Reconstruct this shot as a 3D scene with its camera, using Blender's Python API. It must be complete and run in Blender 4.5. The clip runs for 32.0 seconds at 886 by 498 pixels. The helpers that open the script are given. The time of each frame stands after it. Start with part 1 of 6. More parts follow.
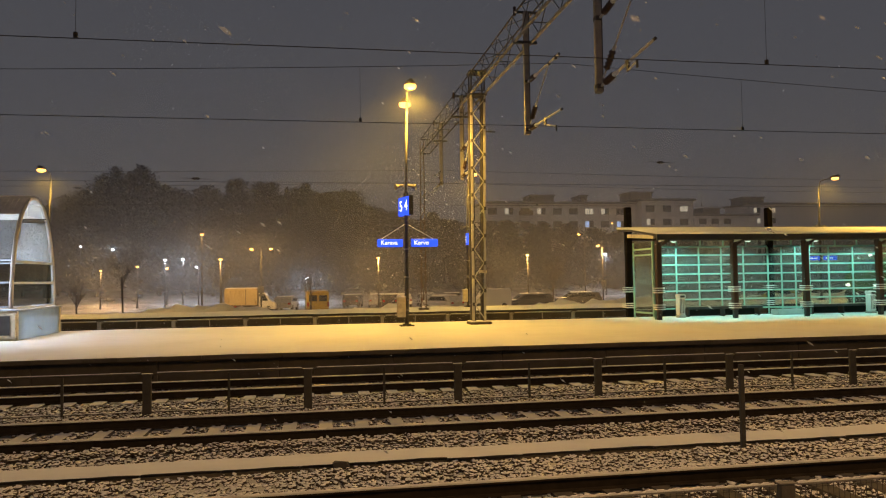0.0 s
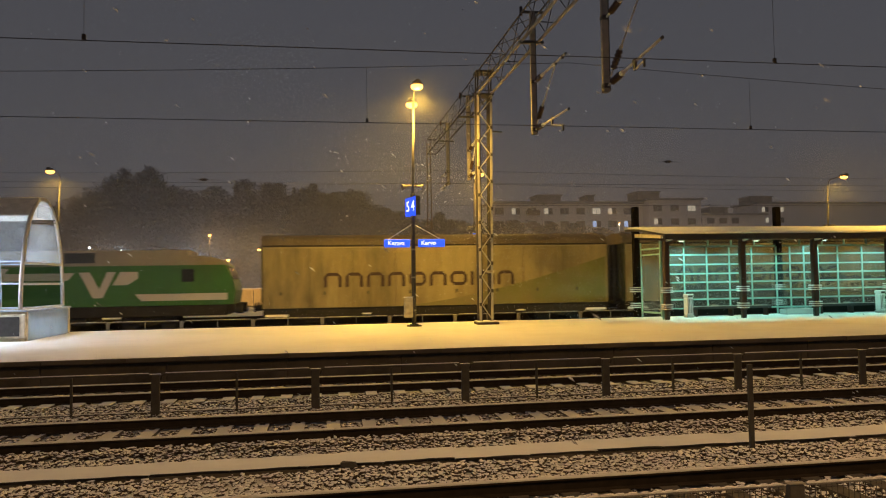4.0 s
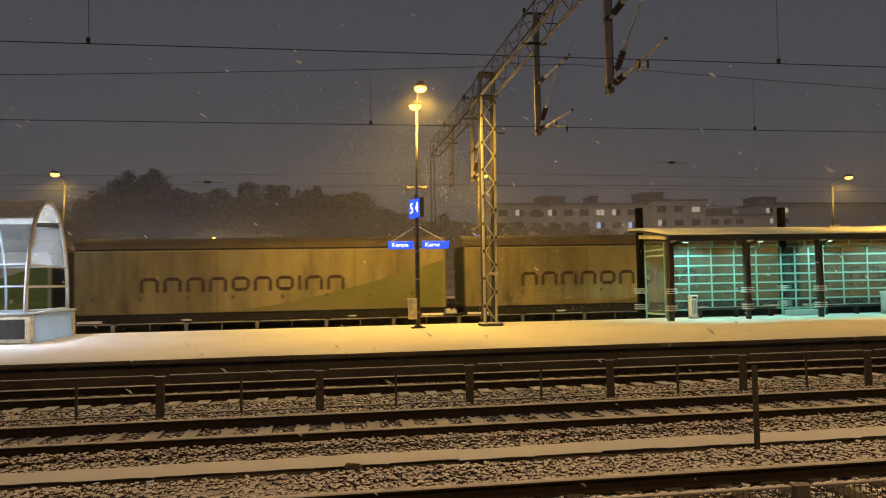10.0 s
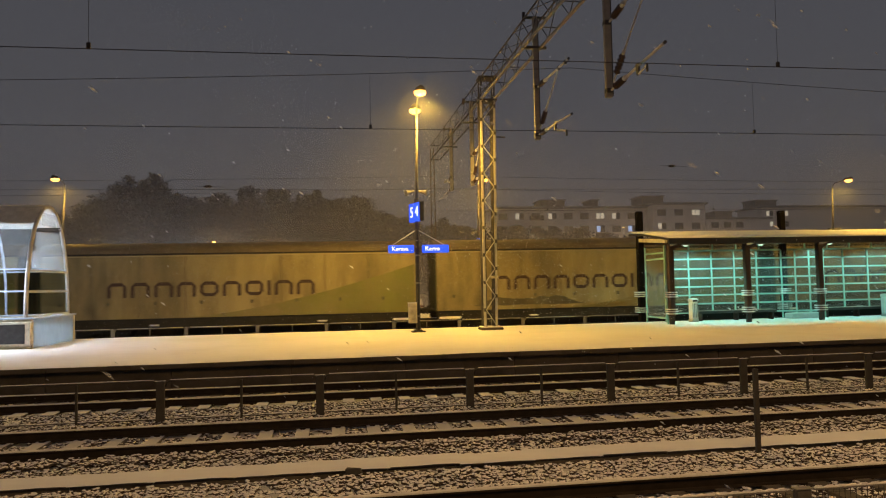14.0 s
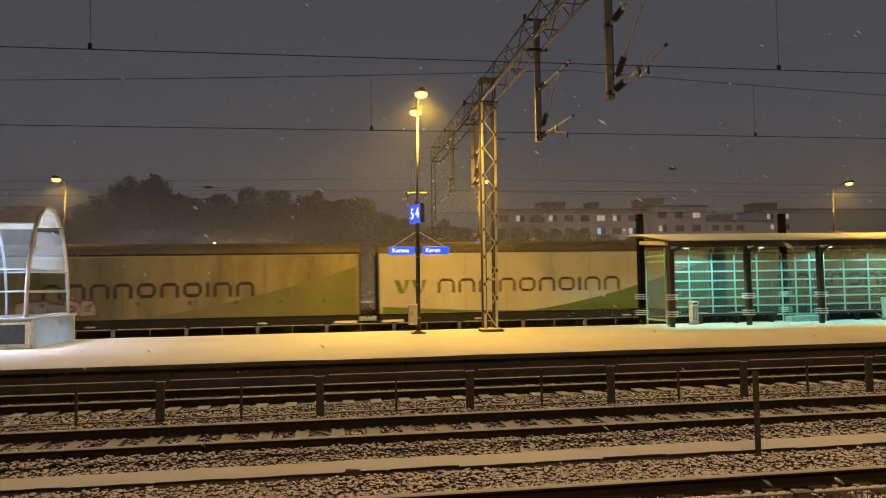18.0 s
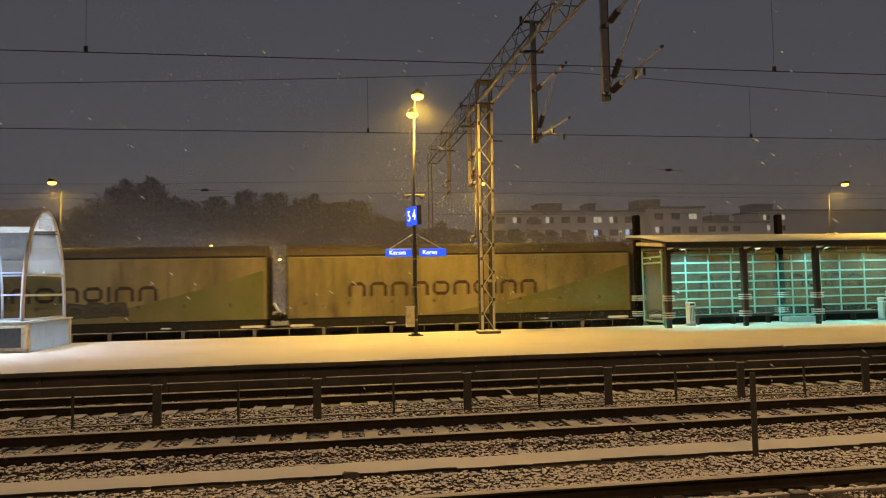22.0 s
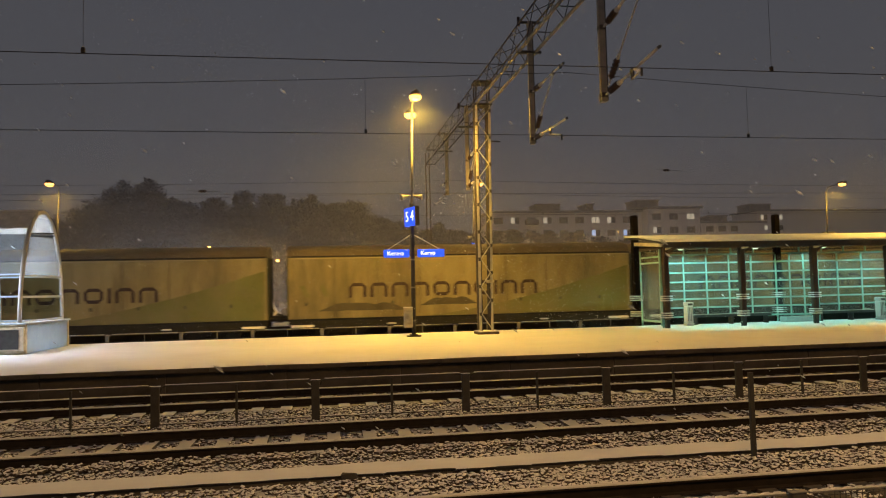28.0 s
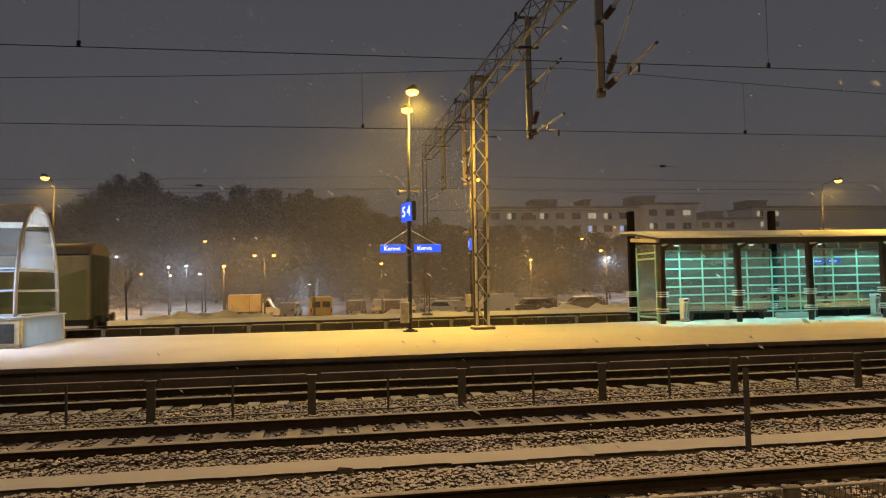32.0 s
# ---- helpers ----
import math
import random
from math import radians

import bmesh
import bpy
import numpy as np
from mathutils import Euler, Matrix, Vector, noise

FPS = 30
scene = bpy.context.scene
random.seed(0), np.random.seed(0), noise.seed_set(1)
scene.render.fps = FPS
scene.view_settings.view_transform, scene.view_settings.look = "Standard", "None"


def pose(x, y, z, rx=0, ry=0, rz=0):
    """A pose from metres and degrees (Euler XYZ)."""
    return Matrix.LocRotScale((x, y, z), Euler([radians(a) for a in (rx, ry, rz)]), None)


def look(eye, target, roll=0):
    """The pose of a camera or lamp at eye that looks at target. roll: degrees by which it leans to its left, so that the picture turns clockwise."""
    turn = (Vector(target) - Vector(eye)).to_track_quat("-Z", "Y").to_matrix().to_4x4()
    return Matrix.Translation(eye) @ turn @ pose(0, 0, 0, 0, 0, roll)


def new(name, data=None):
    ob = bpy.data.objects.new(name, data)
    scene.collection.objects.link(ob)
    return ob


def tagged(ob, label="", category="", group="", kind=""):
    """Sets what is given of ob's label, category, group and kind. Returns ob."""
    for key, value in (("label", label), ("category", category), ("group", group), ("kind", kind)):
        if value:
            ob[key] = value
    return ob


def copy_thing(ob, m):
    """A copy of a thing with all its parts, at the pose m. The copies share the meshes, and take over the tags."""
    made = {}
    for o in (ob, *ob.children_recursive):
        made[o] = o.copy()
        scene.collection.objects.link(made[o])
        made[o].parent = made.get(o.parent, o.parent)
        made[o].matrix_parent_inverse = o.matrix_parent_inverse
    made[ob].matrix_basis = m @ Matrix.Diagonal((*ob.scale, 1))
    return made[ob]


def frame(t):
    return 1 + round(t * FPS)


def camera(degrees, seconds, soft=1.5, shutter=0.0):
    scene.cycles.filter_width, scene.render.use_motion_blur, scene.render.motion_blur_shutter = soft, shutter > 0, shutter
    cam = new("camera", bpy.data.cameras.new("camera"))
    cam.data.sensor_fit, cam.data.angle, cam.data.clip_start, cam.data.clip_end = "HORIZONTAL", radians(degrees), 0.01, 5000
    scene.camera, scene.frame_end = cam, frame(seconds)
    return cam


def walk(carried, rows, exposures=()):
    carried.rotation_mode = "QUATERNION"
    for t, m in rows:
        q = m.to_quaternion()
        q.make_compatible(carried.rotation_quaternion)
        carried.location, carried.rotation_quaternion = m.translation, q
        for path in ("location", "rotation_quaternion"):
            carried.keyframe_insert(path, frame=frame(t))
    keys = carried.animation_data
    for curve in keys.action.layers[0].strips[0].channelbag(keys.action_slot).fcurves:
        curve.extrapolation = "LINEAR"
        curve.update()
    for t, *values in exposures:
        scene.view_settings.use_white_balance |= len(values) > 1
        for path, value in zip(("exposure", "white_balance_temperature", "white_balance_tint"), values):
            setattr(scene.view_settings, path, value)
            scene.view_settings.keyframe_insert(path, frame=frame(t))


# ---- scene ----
cam = camera(62.97, 32.0, soft=1.15, shutter=0.3)
EYE = (0.0, 0.0, 2.316)
# seconds, heading to the right of the tracks' normal, tilt up, lean: a hand-held camera on one spot
TURNS = [
    (0, 9.591, 2.408, -0.818), (0.5, 9.491, 2.404, -0.875), (1, 9.402, 2.389, -0.925), (1.5, 9.326, 2.362, -0.963),
    (2, 9.267, 2.341, -0.983), (2.5, 9.215, 2.345, -0.989), (3, 9.157, 2.371, -0.976), (3.5, 9.083, 2.404, -0.942),
    (5.5, 8.983, 2.500, -0.946), (6, 8.990, 2.527, -0.955), (6.5, 8.980, 2.562, -0.962), (7, 8.936, 2.594, -0.963),
    (7.5, 8.868, 2.611, -0.977), (8, 8.804, 2.608, -1.007), (8.5, 8.763, 2.584, -1.038), (9, 8.748, 2.561, -1.064),
    (9.5, 8.745, 2.556, -1.073), (10, 8.731, 2.572, -1.065), (10.5, 8.701, 2.606, -1.036), (11, 8.661, 2.644, -1.008),
    (11.5, 8.614, 2.673, -1.013), (12, 8.583, 2.690, -1.043), (12.5, 8.592, 2.707, -1.101), (13, 8.640, 2.744, -1.158),
    (13.5, 8.701, 2.803, -1.183), (14, 8.731, 2.879, -1.208), (14.5, 8.712, 2.958, -1.249), (16.5, 8.505, 2.922, -1.205),
    (17, 8.558, 2.949, -1.125), (17.5, 8.622, 2.978, -1.041), (18, 8.698, 3.014, -0.985), (18.5, 8.775, 3.044, -0.975),
    (19, 8.838, 3.070, -0.993), (19.5, 8.868, 3.106, -1.013), (20, 8.867, 3.166, -1.028), (20.5, 8.862, 3.236, -1.050),
    (21, 8.876, 3.272, -1.090), (21.5, 8.910, 3.243, -1.146), (22, 8.941, 3.168, -1.195), (22.5, 8.952, 3.092, -1.237),
    (23, 8.943, 3.050, -1.291), (23.5, 8.927, 3.040, -1.351), (24, 8.925, 3.033, -1.414), (24.5, 8.947, 3.008, -1.476),
    (25, 8.987, 2.978, -1.508), (25.5, 9.032, 2.952, -1.502), (27.5, 9.084, 3.211, -1.333), (28, 9.098, 3.214, -1.335),
    (28.5, 9.113, 3.198, -1.334), (29, 9.138, 3.160, -1.318), (29.5, 9.175, 3.104, -1.270), (30, 9.205, 3.027, -1.219),
    (30.5, 9.222, 2.944, -1.188), (31, 9.245, 2.876, -1.169), (31.5, 9.295, 2.839, -1.159), (32, 9.360, 2.836, -1.159),
]


def aim(yaw, tilt, lean):
    a, b = radians(yaw), radians(tilt)
    way = Vector((math.sin(a) * math.cos(b), math.cos(a) * math.cos(b), math.sin(b)))
    return look(EYE, Vector(EYE) + way * 10, lean)


walk(cam, [(t, aim(a, b, c)) for t, a, b, c in TURNS])

# ---- world and large lights: a snow-grey night sky over sodium lamps ----
world = bpy.data.worlds.new("night_sky")
scene.world = world
world.use_nodes = True
wn, wl = world.node_tree.nodes, world.node_tree.links
wn.clear()
w_out, w_bg = wn.new("ShaderNodeOutputWorld"), wn.new("ShaderNodeBackground")
w_ramp, w_sep, w_tc = wn.new("ShaderNodeValToRGB"), wn.new("ShaderNodeSeparateXYZ"), wn.new("ShaderNodeTexCoord")
wl.new(w_tc.outputs["Generated"], w_sep.inputs[0])
wl.new(w_sep.outputs["Z"], w_ramp.inputs[0])
w_ramp.color_ramp.elements[0].position, w_ramp.color_ramp.elements[0].color = 0.0, (0.062, 0.054, 0.051, 1)
w_ramp.color_ramp.elements[1].position, w_ramp.color_ramp.elements[1].color = 0.5, (0.053, 0.054, 0.065, 1)
mid = w_ramp.color_ramp.elements.new(0.16)
mid.color = (0.061, 0.060, 0.066, 1)
wl.new(w_ramp.outputs[0], w_bg.inputs[0])
wl.new(w_bg.outputs[0], w_out.inputs[0])
w_bg.inputs[1].default_value = 1.12
scene.view_settings.exposure = 0.05

SODIUM, WARM, COLD, GREENISH = (1.0, 0.565, 0.072), (1.0, 0.80, 0.55), (0.72, 0.86, 1.0), (0.36, 1.0, 0.84)


def lamp_light(name, at, watts, colour, size=0.15, cone=None, toward=(0, 0, -1), edge=0.3):
    data = bpy.data.lights.new(name, "SPOT" if cone else "POINT")
    data.energy, data.color, data.shadow_soft_size = watts, colour, size
    if cone:
        data.spot_size, data.spot_blend = radians(cone), edge
    ob = new(name, data)
    ob.matrix_world = look(at, Vector(at) + Vector(toward))
    return ob


OLDPINK = (1.0, 0.555, 0.18)
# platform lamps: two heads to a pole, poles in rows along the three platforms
# the near row is unseen, added to light the foreground
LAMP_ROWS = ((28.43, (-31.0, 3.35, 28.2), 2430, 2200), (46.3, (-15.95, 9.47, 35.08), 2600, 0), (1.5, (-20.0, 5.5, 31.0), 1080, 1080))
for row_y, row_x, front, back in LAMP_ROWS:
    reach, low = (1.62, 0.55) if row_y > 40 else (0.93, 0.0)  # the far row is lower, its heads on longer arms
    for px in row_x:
        near, rear = {-31.0: (0.4, 0.15), 28.2: (1.35, 0.12)}.get(px, (1.0, 1.0))  # the two unseen end lamps, strengths set by hand
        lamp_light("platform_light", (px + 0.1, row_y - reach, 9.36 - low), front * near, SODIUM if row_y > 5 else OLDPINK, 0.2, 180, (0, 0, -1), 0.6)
        # extra light under the front bowl, so that the haze above it glows
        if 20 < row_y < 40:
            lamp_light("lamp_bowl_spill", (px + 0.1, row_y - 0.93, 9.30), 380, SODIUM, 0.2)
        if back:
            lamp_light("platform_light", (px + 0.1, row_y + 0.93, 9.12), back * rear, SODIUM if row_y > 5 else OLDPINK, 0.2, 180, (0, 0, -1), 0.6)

# ---- materials ----


def nodes_of(name):
    m = bpy.data.materials.new(name)
    m.use_nodes = True
    n, l = m.node_tree.nodes, m.node_tree.links
    return m, n, l, n["Principled BSDF"]


def noise_node(n, l, scale, detail=4.0, rough=0.6, coord="Object", stretch=None):
    tc, tex = n.new("ShaderNodeTexCoord"), n.new("ShaderNodeTexNoise")
    tex.inputs["Scale"].default_value, tex.inputs["Detail"].default_value, tex.inputs["Roughness"].default_value = scale, detail, rough
    if stretch:
        mp = n.new("ShaderNodeMapping")
        mp.inputs["Scale"].default_value = stretch
        l.new(tc.outputs[coord], mp.inputs[0])
        l.new(mp.outputs[0], tex.inputs["Vector"])
    else:
        l.new(tc.outputs[coord], tex.inputs["Vector"])
    return tex.outputs["Fac"]


def ramp(n, l, fac, *stops):
    r = n.new("ShaderNodeValToRGB")
    e = r.color_ramp.elements
    while len(e) < len(stops):
        e.new(0.5)
    for k, (p, c) in zip(e, stops):
        k.position, k.color = p, (*c, 1) if len(c) == 3 else c
    l.new(fac, r.inputs[0])
    return r.outputs[0]


def blend(n, l, fac, a, b):
    m = n.new("ShaderNodeMix")
    m.data_type = "RGBA"
    for sock, v in ((m.inputs[0], fac), (m.inputs[6], a), (m.inputs[7], b)):
        if isinstance(v, (int, float)):
            sock.default_value = v
        elif isinstance(v, tuple):
            sock.default_value = (*v, 1)
        else:
            l.new(v, sock)
    return m.outputs[2]


def bumped(n, l, bsdf, height, strength=0.3, distance=0.01):
    b = n.new("ShaderNodeBump")
    b.inputs["Strength"].default_value, b.inputs["Distance"].default_value = strength, distance
    l.new(height, b.inputs["Height"])
    l.new(b.outputs[0], bsdf.inputs["Normal"])


def surface(name, base, rough=0.6, metal=0.0, vary=0.25, scale=6.0, fine=60.0, bump=0.2, dist=0.004, dirt=None, dirt_at=(0.5, 0.75), stretch=None):
    """Paint, metal, concrete, wood: a base colour that varies at two scales, with fine relief and optional dirt."""
    m, n, l, b = nodes_of(name)
    big, small = noise_node(n, l, scale, 5, 0.6, stretch=stretch), noise_node(n, l, fine, 3)
    lo, hi = tuple(c * (1 - vary) for c in base), tuple(min(1, c * (1 + vary)) for c in base)
    col = ramp(n, l, big, (0.3, lo), (0.7, hi))
    col = blend(n, l, ramp(n, l, small, (0.35, (0, 0, 0)), (0.75, (0.35, 0.35, 0.35))), col, lo)
    if dirt:
        patch = noise_node(n, l, scale * 0.6, 6, 0.7, stretch=stretch)
        col = blend(n, l, ramp(n, l, patch, (dirt_at[0], (0, 0, 0)), (dirt_at[1], (1, 1, 1))), col, dirt)
    l.new(col, b.inputs["Base Color"])
    l.new(ramp(n, l, small, (0.2, (rough * 0.8,) * 3), (0.8, (min(1, rough * 1.2),) * 3)), b.inputs["Roughness"])
    b.inputs["Metallic"].default_value = metal
    if bump:
        bumped(n, l, b, small, bump, dist)
    return m


def snow_topped(name, under, snow=(0.80, 0.80, 0.82), level=0.45, soft=0.2, scale=9.0, rough=0.85):
    """A dark surface on which snow lies wherever it faces up."""
    m, n, l, b = nodes_of(name)
    geo, sep = n.new("ShaderNodeNewGeometry"), n.new("ShaderNodeSeparateXYZ")
    l.new(geo.outputs["Normal"], sep.inputs[0])
    wob = noise_node(n, l, scale, 4, 0.7)
    add = n.new("ShaderNodeMath")
    add.operation = "MULTIPLY_ADD"
    l.new(wob, add.inputs[0])
    add.inputs[1].default_value = 0.6
    l.new(sep.outputs["Z"], add.inputs[2])
    mask = ramp(n, l, add.outputs[0], (min(0.98, level), (0, 0, 0)), (min(0.99, level + soft), (1, 1, 1)))
    fine = noise_node(n, l, 55, 4)
    dark = ramp(n, l, fine, (0.3, tuple(c * 0.7 for c in under)), (0.7, tuple(min(1, c * 1.3) for c in under)))
    white = ramp(n, l, fine, (0.3, tuple(c * 0.9 for c in snow)), (0.7, snow))
    l.new(blend(n, l, mask, dark, white), b.inputs["Base Color"])
    b.inputs["Roughness"].default_value = rough
    bumped(n, l, b, fine, 0.3, 0.01)
    return m


def glow(name, colour, strength):
    m, n, l, b = nodes_of(name)
    b.inputs["Base Color"].default_value = (*colour, 1)
    b.inputs["Emission Color"].default_value = (*colour, 1)
    b.inputs["Emission Strength"].default_value = strength
    return m


def glass_mat(name, tint=(0.9, 0.95, 0.95), rough=0.2, clear=0.95):
    m, n, l, b = nodes_of(name)
    n.remove(b)
    out = n["Material Output"]
    tr, gl, mx = n.new("ShaderNodeBsdfTransparent"), n.new("ShaderNodeBsdfGlossy"), n.new("ShaderNodeMixShader")
    tr.inputs[0].default_value = (*(c * clear for c in tint), 1)
    gl.inputs["Roughness"].default_value = rough
    mx.inputs[0].default_value = 0.004
    l.new(tr.outputs[0], mx.inputs[1])
    l.new(gl.outputs[0], mx.inputs[2])
    l.new(mx.outputs[0], out.inputs[0])
    return m


def misted(name, lo, hi, facing=0.25, tint=(0.80, 0.84, 0.88), clear=(1, 1, 1)):
    """Glass under a film of snow: partly clear, partly scattering what light falls on it."""
    m, n, l, b = nodes_of(name)
    n.remove(b)
    tr, tl, mx = n.new("ShaderNodeBsdfTransparent"), n.new("ShaderNodeBsdfTranslucent"), n.new("ShaderNodeMixShader")
    df, both = n.new("ShaderNodeBsdfDiffuse"), n.new("ShaderNodeMixShader")
    tl.inputs[0].default_value = df.inputs[0].default_value = (*tint, 1)
    tr.inputs[0].default_value = (*clear, 1)
    both.inputs[0].default_value = facing
    l.new(tl.outputs[0], both.inputs[1])
    l.new(df.outputs[0], both.inputs[2])
    l.new(ramp(n, l, noise_node(n, l, 1.6, 5), (0.35, (lo,) * 3), (0.65, (hi,) * 3)), mx.inputs[0])
    l.new(tr.outputs[0], mx.inputs[1])
    l.new(both.outputs[0], mx.inputs[2])
    l.new(mx.outputs[0], n["Material Output"].inputs[0])
    return m


def snow_ground(name, snow=(0.80, 0.80, 0.83), track=(0.5, 0.48, 0.46), amount=0.5):
    m, n, l, b = nodes_of(name)
    big, mid_, fine = noise_node(n, l, 0.35, 5), noise_node(n, l, 3.0, 5), noise_node(n, l, 40, 3)
    col = ramp(n, l, big, (amount - 0.15, snow), (amount + 0.2, track))
    col = blend(n, l, ramp(n, l, mid_, (0.4, (0, 0, 0)), (0.8, (0.25, 0.25, 0.25))), col, track)
    l.new(col, b.inputs["Base Color"])
    b.inputs["Roughness"].default_value = 0.85
    add = n.new("ShaderNodeMath")
    add.operation = "ADD"
    l.new(mid_, add.inputs[0])
    l.new(fine, add.inputs[1])
    bumped(n, l, b, add.outputs[0], 0.25, 0.03)
    return m


M_SNOW = snow_ground("platform_snow", (0.82, 0.82, 0.84), (0.70, 0.69, 0.69), 0.62)
M_GROUND = snow_ground("trodden_snow_ground", (0.62, 0.61, 0.61), (0.20, 0.19, 0.19), 0.5)
M_BANK = snow_ground("snow_bank", (0.78, 0.77, 0.77), (0.45, 0.42, 0.38), 0.58)
M_STONE = snow_topped("snow_dusted_ballast", (0.060, 0.044, 0.034), (0.84, 0.83, 0.83), 0.84, 0.10, 24)
M_BED = snow_topped("ballast_bed", (0.032, 0.027, 0.022), (0.52, 0.51, 0.50), 0.97, 0.02, 30)
M_SLEEPER = snow_topped("snowy_concrete_sleeper", (0.10, 0.09, 0.085), (0.62, 0.61, 0.61), 0.97, 0.02, 6)
M_RAIL = snow_topped("rusty_rail", (0.022, 0.017, 0.013), (0.72, 0.70, 0.68), 0.88, 0.10, 5, 0.9)
M_RAIL.node_tree.nodes["Principled BSDF"].inputs["Specular IOR Level"].default_value = 0.1
M_RAILDARK = surface("rusty_dark_rail", (0.028, 0.022, 0.017), 0.95, 0, 0.3, 5, 60)
M_RAILDARK.node_tree.nodes["Principled BSDF"].inputs["Specular IOR Level"].default_value = 0.1
M_SNOWRAIL = snow_topped("snow_lined_steel_rail", (0.05, 0.045, 0.04), (0.82, 0.81, 0.80), 0.62, 0.14, 7, 0.8)
M_RAILHEAD = surface("frost_dusted_railhead", (0.70, 0.69, 0.68), 0.95, 0.0, 0.15, 4, 60, 0.2, 0.004, (0.26, 0.23, 0.20), (0.58, 0.70))
M_RAILHEAD.node_tree.nodes["Principled BSDF"].inputs["Specular IOR Level"].default_value = 0.05
M_CONC = surface("stained_concrete", (0.100, 0.086, 0.068), 0.95, 0, 0.3, 1.2, 40, 0.4, 0.006, (0.025, 0.021, 0.016))
M_GALV = surface("galvanised_steel", (0.23, 0.22, 0.21), 0.6, 0.2, 0.2, 7, 80)
M_FENCE = surface("dull_fence_steel", (0.050, 0.045, 0.040), 0.7, 0.1, 0.25, 6, 70)
M_MAST = surface("pale_zinc_mast_steel", (0.50, 0.49, 0.46), 0.6, 0.1, 0.2, 7, 80)
M_DULL = surface("weathered_grey_steel", (0.085, 0.078, 0.071), 0.65, 0.2, 0.25, 6, 70)
M_DARKM = surface("dark_painted_steel", (0.035, 0.034, 0.034), 0.5, 0.2, 0.3, 6, 80)
M_YELLOWM = surface("cream_painted_steel", (0.62, 0.56, 0.42), 0.5, 0.0, 0.15, 6, 80, dirt=(0.25, 0.2, 0.14))
M_WOOD = surface("dark_stained_wood", (0.046, 0.025, 0.016), 0.6, 0, 0.35, 3, 50, 0.3, 0.004, None, stretch=(6, 6, 0.6))
# part of the fluorescent light's green is put into this paint
M_MINT = surface("steel_tinted_by_green_light", (0.28, 0.50, 0.45), 0.45, 0, 0.12, 5, 80)
M_PLASTER = surface("pale_concrete_wall", (0.46, 0.47, 0.46), 0.85, 0, 0.12, 2, 50)
M_WHITE = surface("white_painted_steel", (0.72, 0.73, 0.74), 0.45, 0, 0.1, 4, 80)
# white steel: blue put into the colour to offset the orange lamplight
M_RIB = surface("rib_paint_blued_for_lamplight", (0.40, 0.46, 0.58), 0.6, 0, 0.1, 4, 80)
M_ARCH = surface("dusty_tan_rib_paint", (0.42, 0.40, 0.39), 0.6, 0, 0.15, 4, 80)
M_BROWNROOF = surface("frosted_ribbed_zinc_roof", (0.62, 0.59, 0.56), 0.8, 0.0, 0.2, 3, 60)
M_GLASS = glass_mat("clear_glass")
M_FROST = misted("snow_misted_glass", 0.12, 0.26, tint=(0.70, 0.78, 0.88))
M_MILKY = misted("milky_fogged_glass", 0.17, 0.27, 0.4, (0.70, 0.78, 0.88))
M_HAZEPANE = misted("dirty_shelter_glass", 0.04, 0.10, 0.6, clear=(0.74, 0.77, 0.74))
M_PANEL = misted("milky_base_glass", 0.80, 0.90, 0.30, (0.42, 0.49, 0.54))
M_INSUL = surface("brown_porcelain", (0.05, 0.028, 0.02), 0.25, 0, 0.2, 9, 90)
# near-black; also paints the gantry beam's far end as unlit
M_BLACK = surface("near_black", (0.010, 0.008, 0.007), 0.8, 0, 0.3, 3, 50)
M_BLACK.node_tree.nodes["Principled BSDF"].inputs["Specular IOR Level"].default_value = 0.05
# slat colour raised to show the light on the seat tops
M_BENCH = surface("bench_wood_paled_as_lit", (0.26, 0.24, 0.21), 0.6, 0, 0.25, 3, 50)
M_HORN = surface("cream_horn_plastic", (0.20, 0.185, 0.15), 0.6, 0, 0.15, 6, 80)
M_UPPER = surface("weathered_upper_pole", (0.150, 0.140, 0.125), 0.7, 0.0, 0.2, 6, 70)
M_POLE = surface("dark_grey_lamp_pole", (0.045, 0.042, 0.04), 0.6, 0.1, 0.25, 6, 70)
M_RUST = surface("rust_brown_steel", (0.10, 0.068, 0.042), 0.8, 0, 0.3, 6, 70)
M_WIRE = surface("copper_wire", (0.03, 0.026, 0.024), 0.6, 0.5, 0.2, 5, 60, 0)
M_BLUE = glow("lit_blue_sign", (0.012, 0.075, 0.92), 1.15)
M_SIGNTEXT = glow("lit_white_lettering", (0.9, 0.95, 1.0), 1.6)
M_SODIUM = glow("sodium_lamp_glass", (1.0, 0.44, 0.08), 5.5)
M_COLDLAMP = glow("cold_lamp_glass", (0.75, 0.86, 1.0), 12)
M_TUBE = glow("fluorescent_tube", (0.70, 1.0, 0.86), 2.2)

# ---- building helpers ----


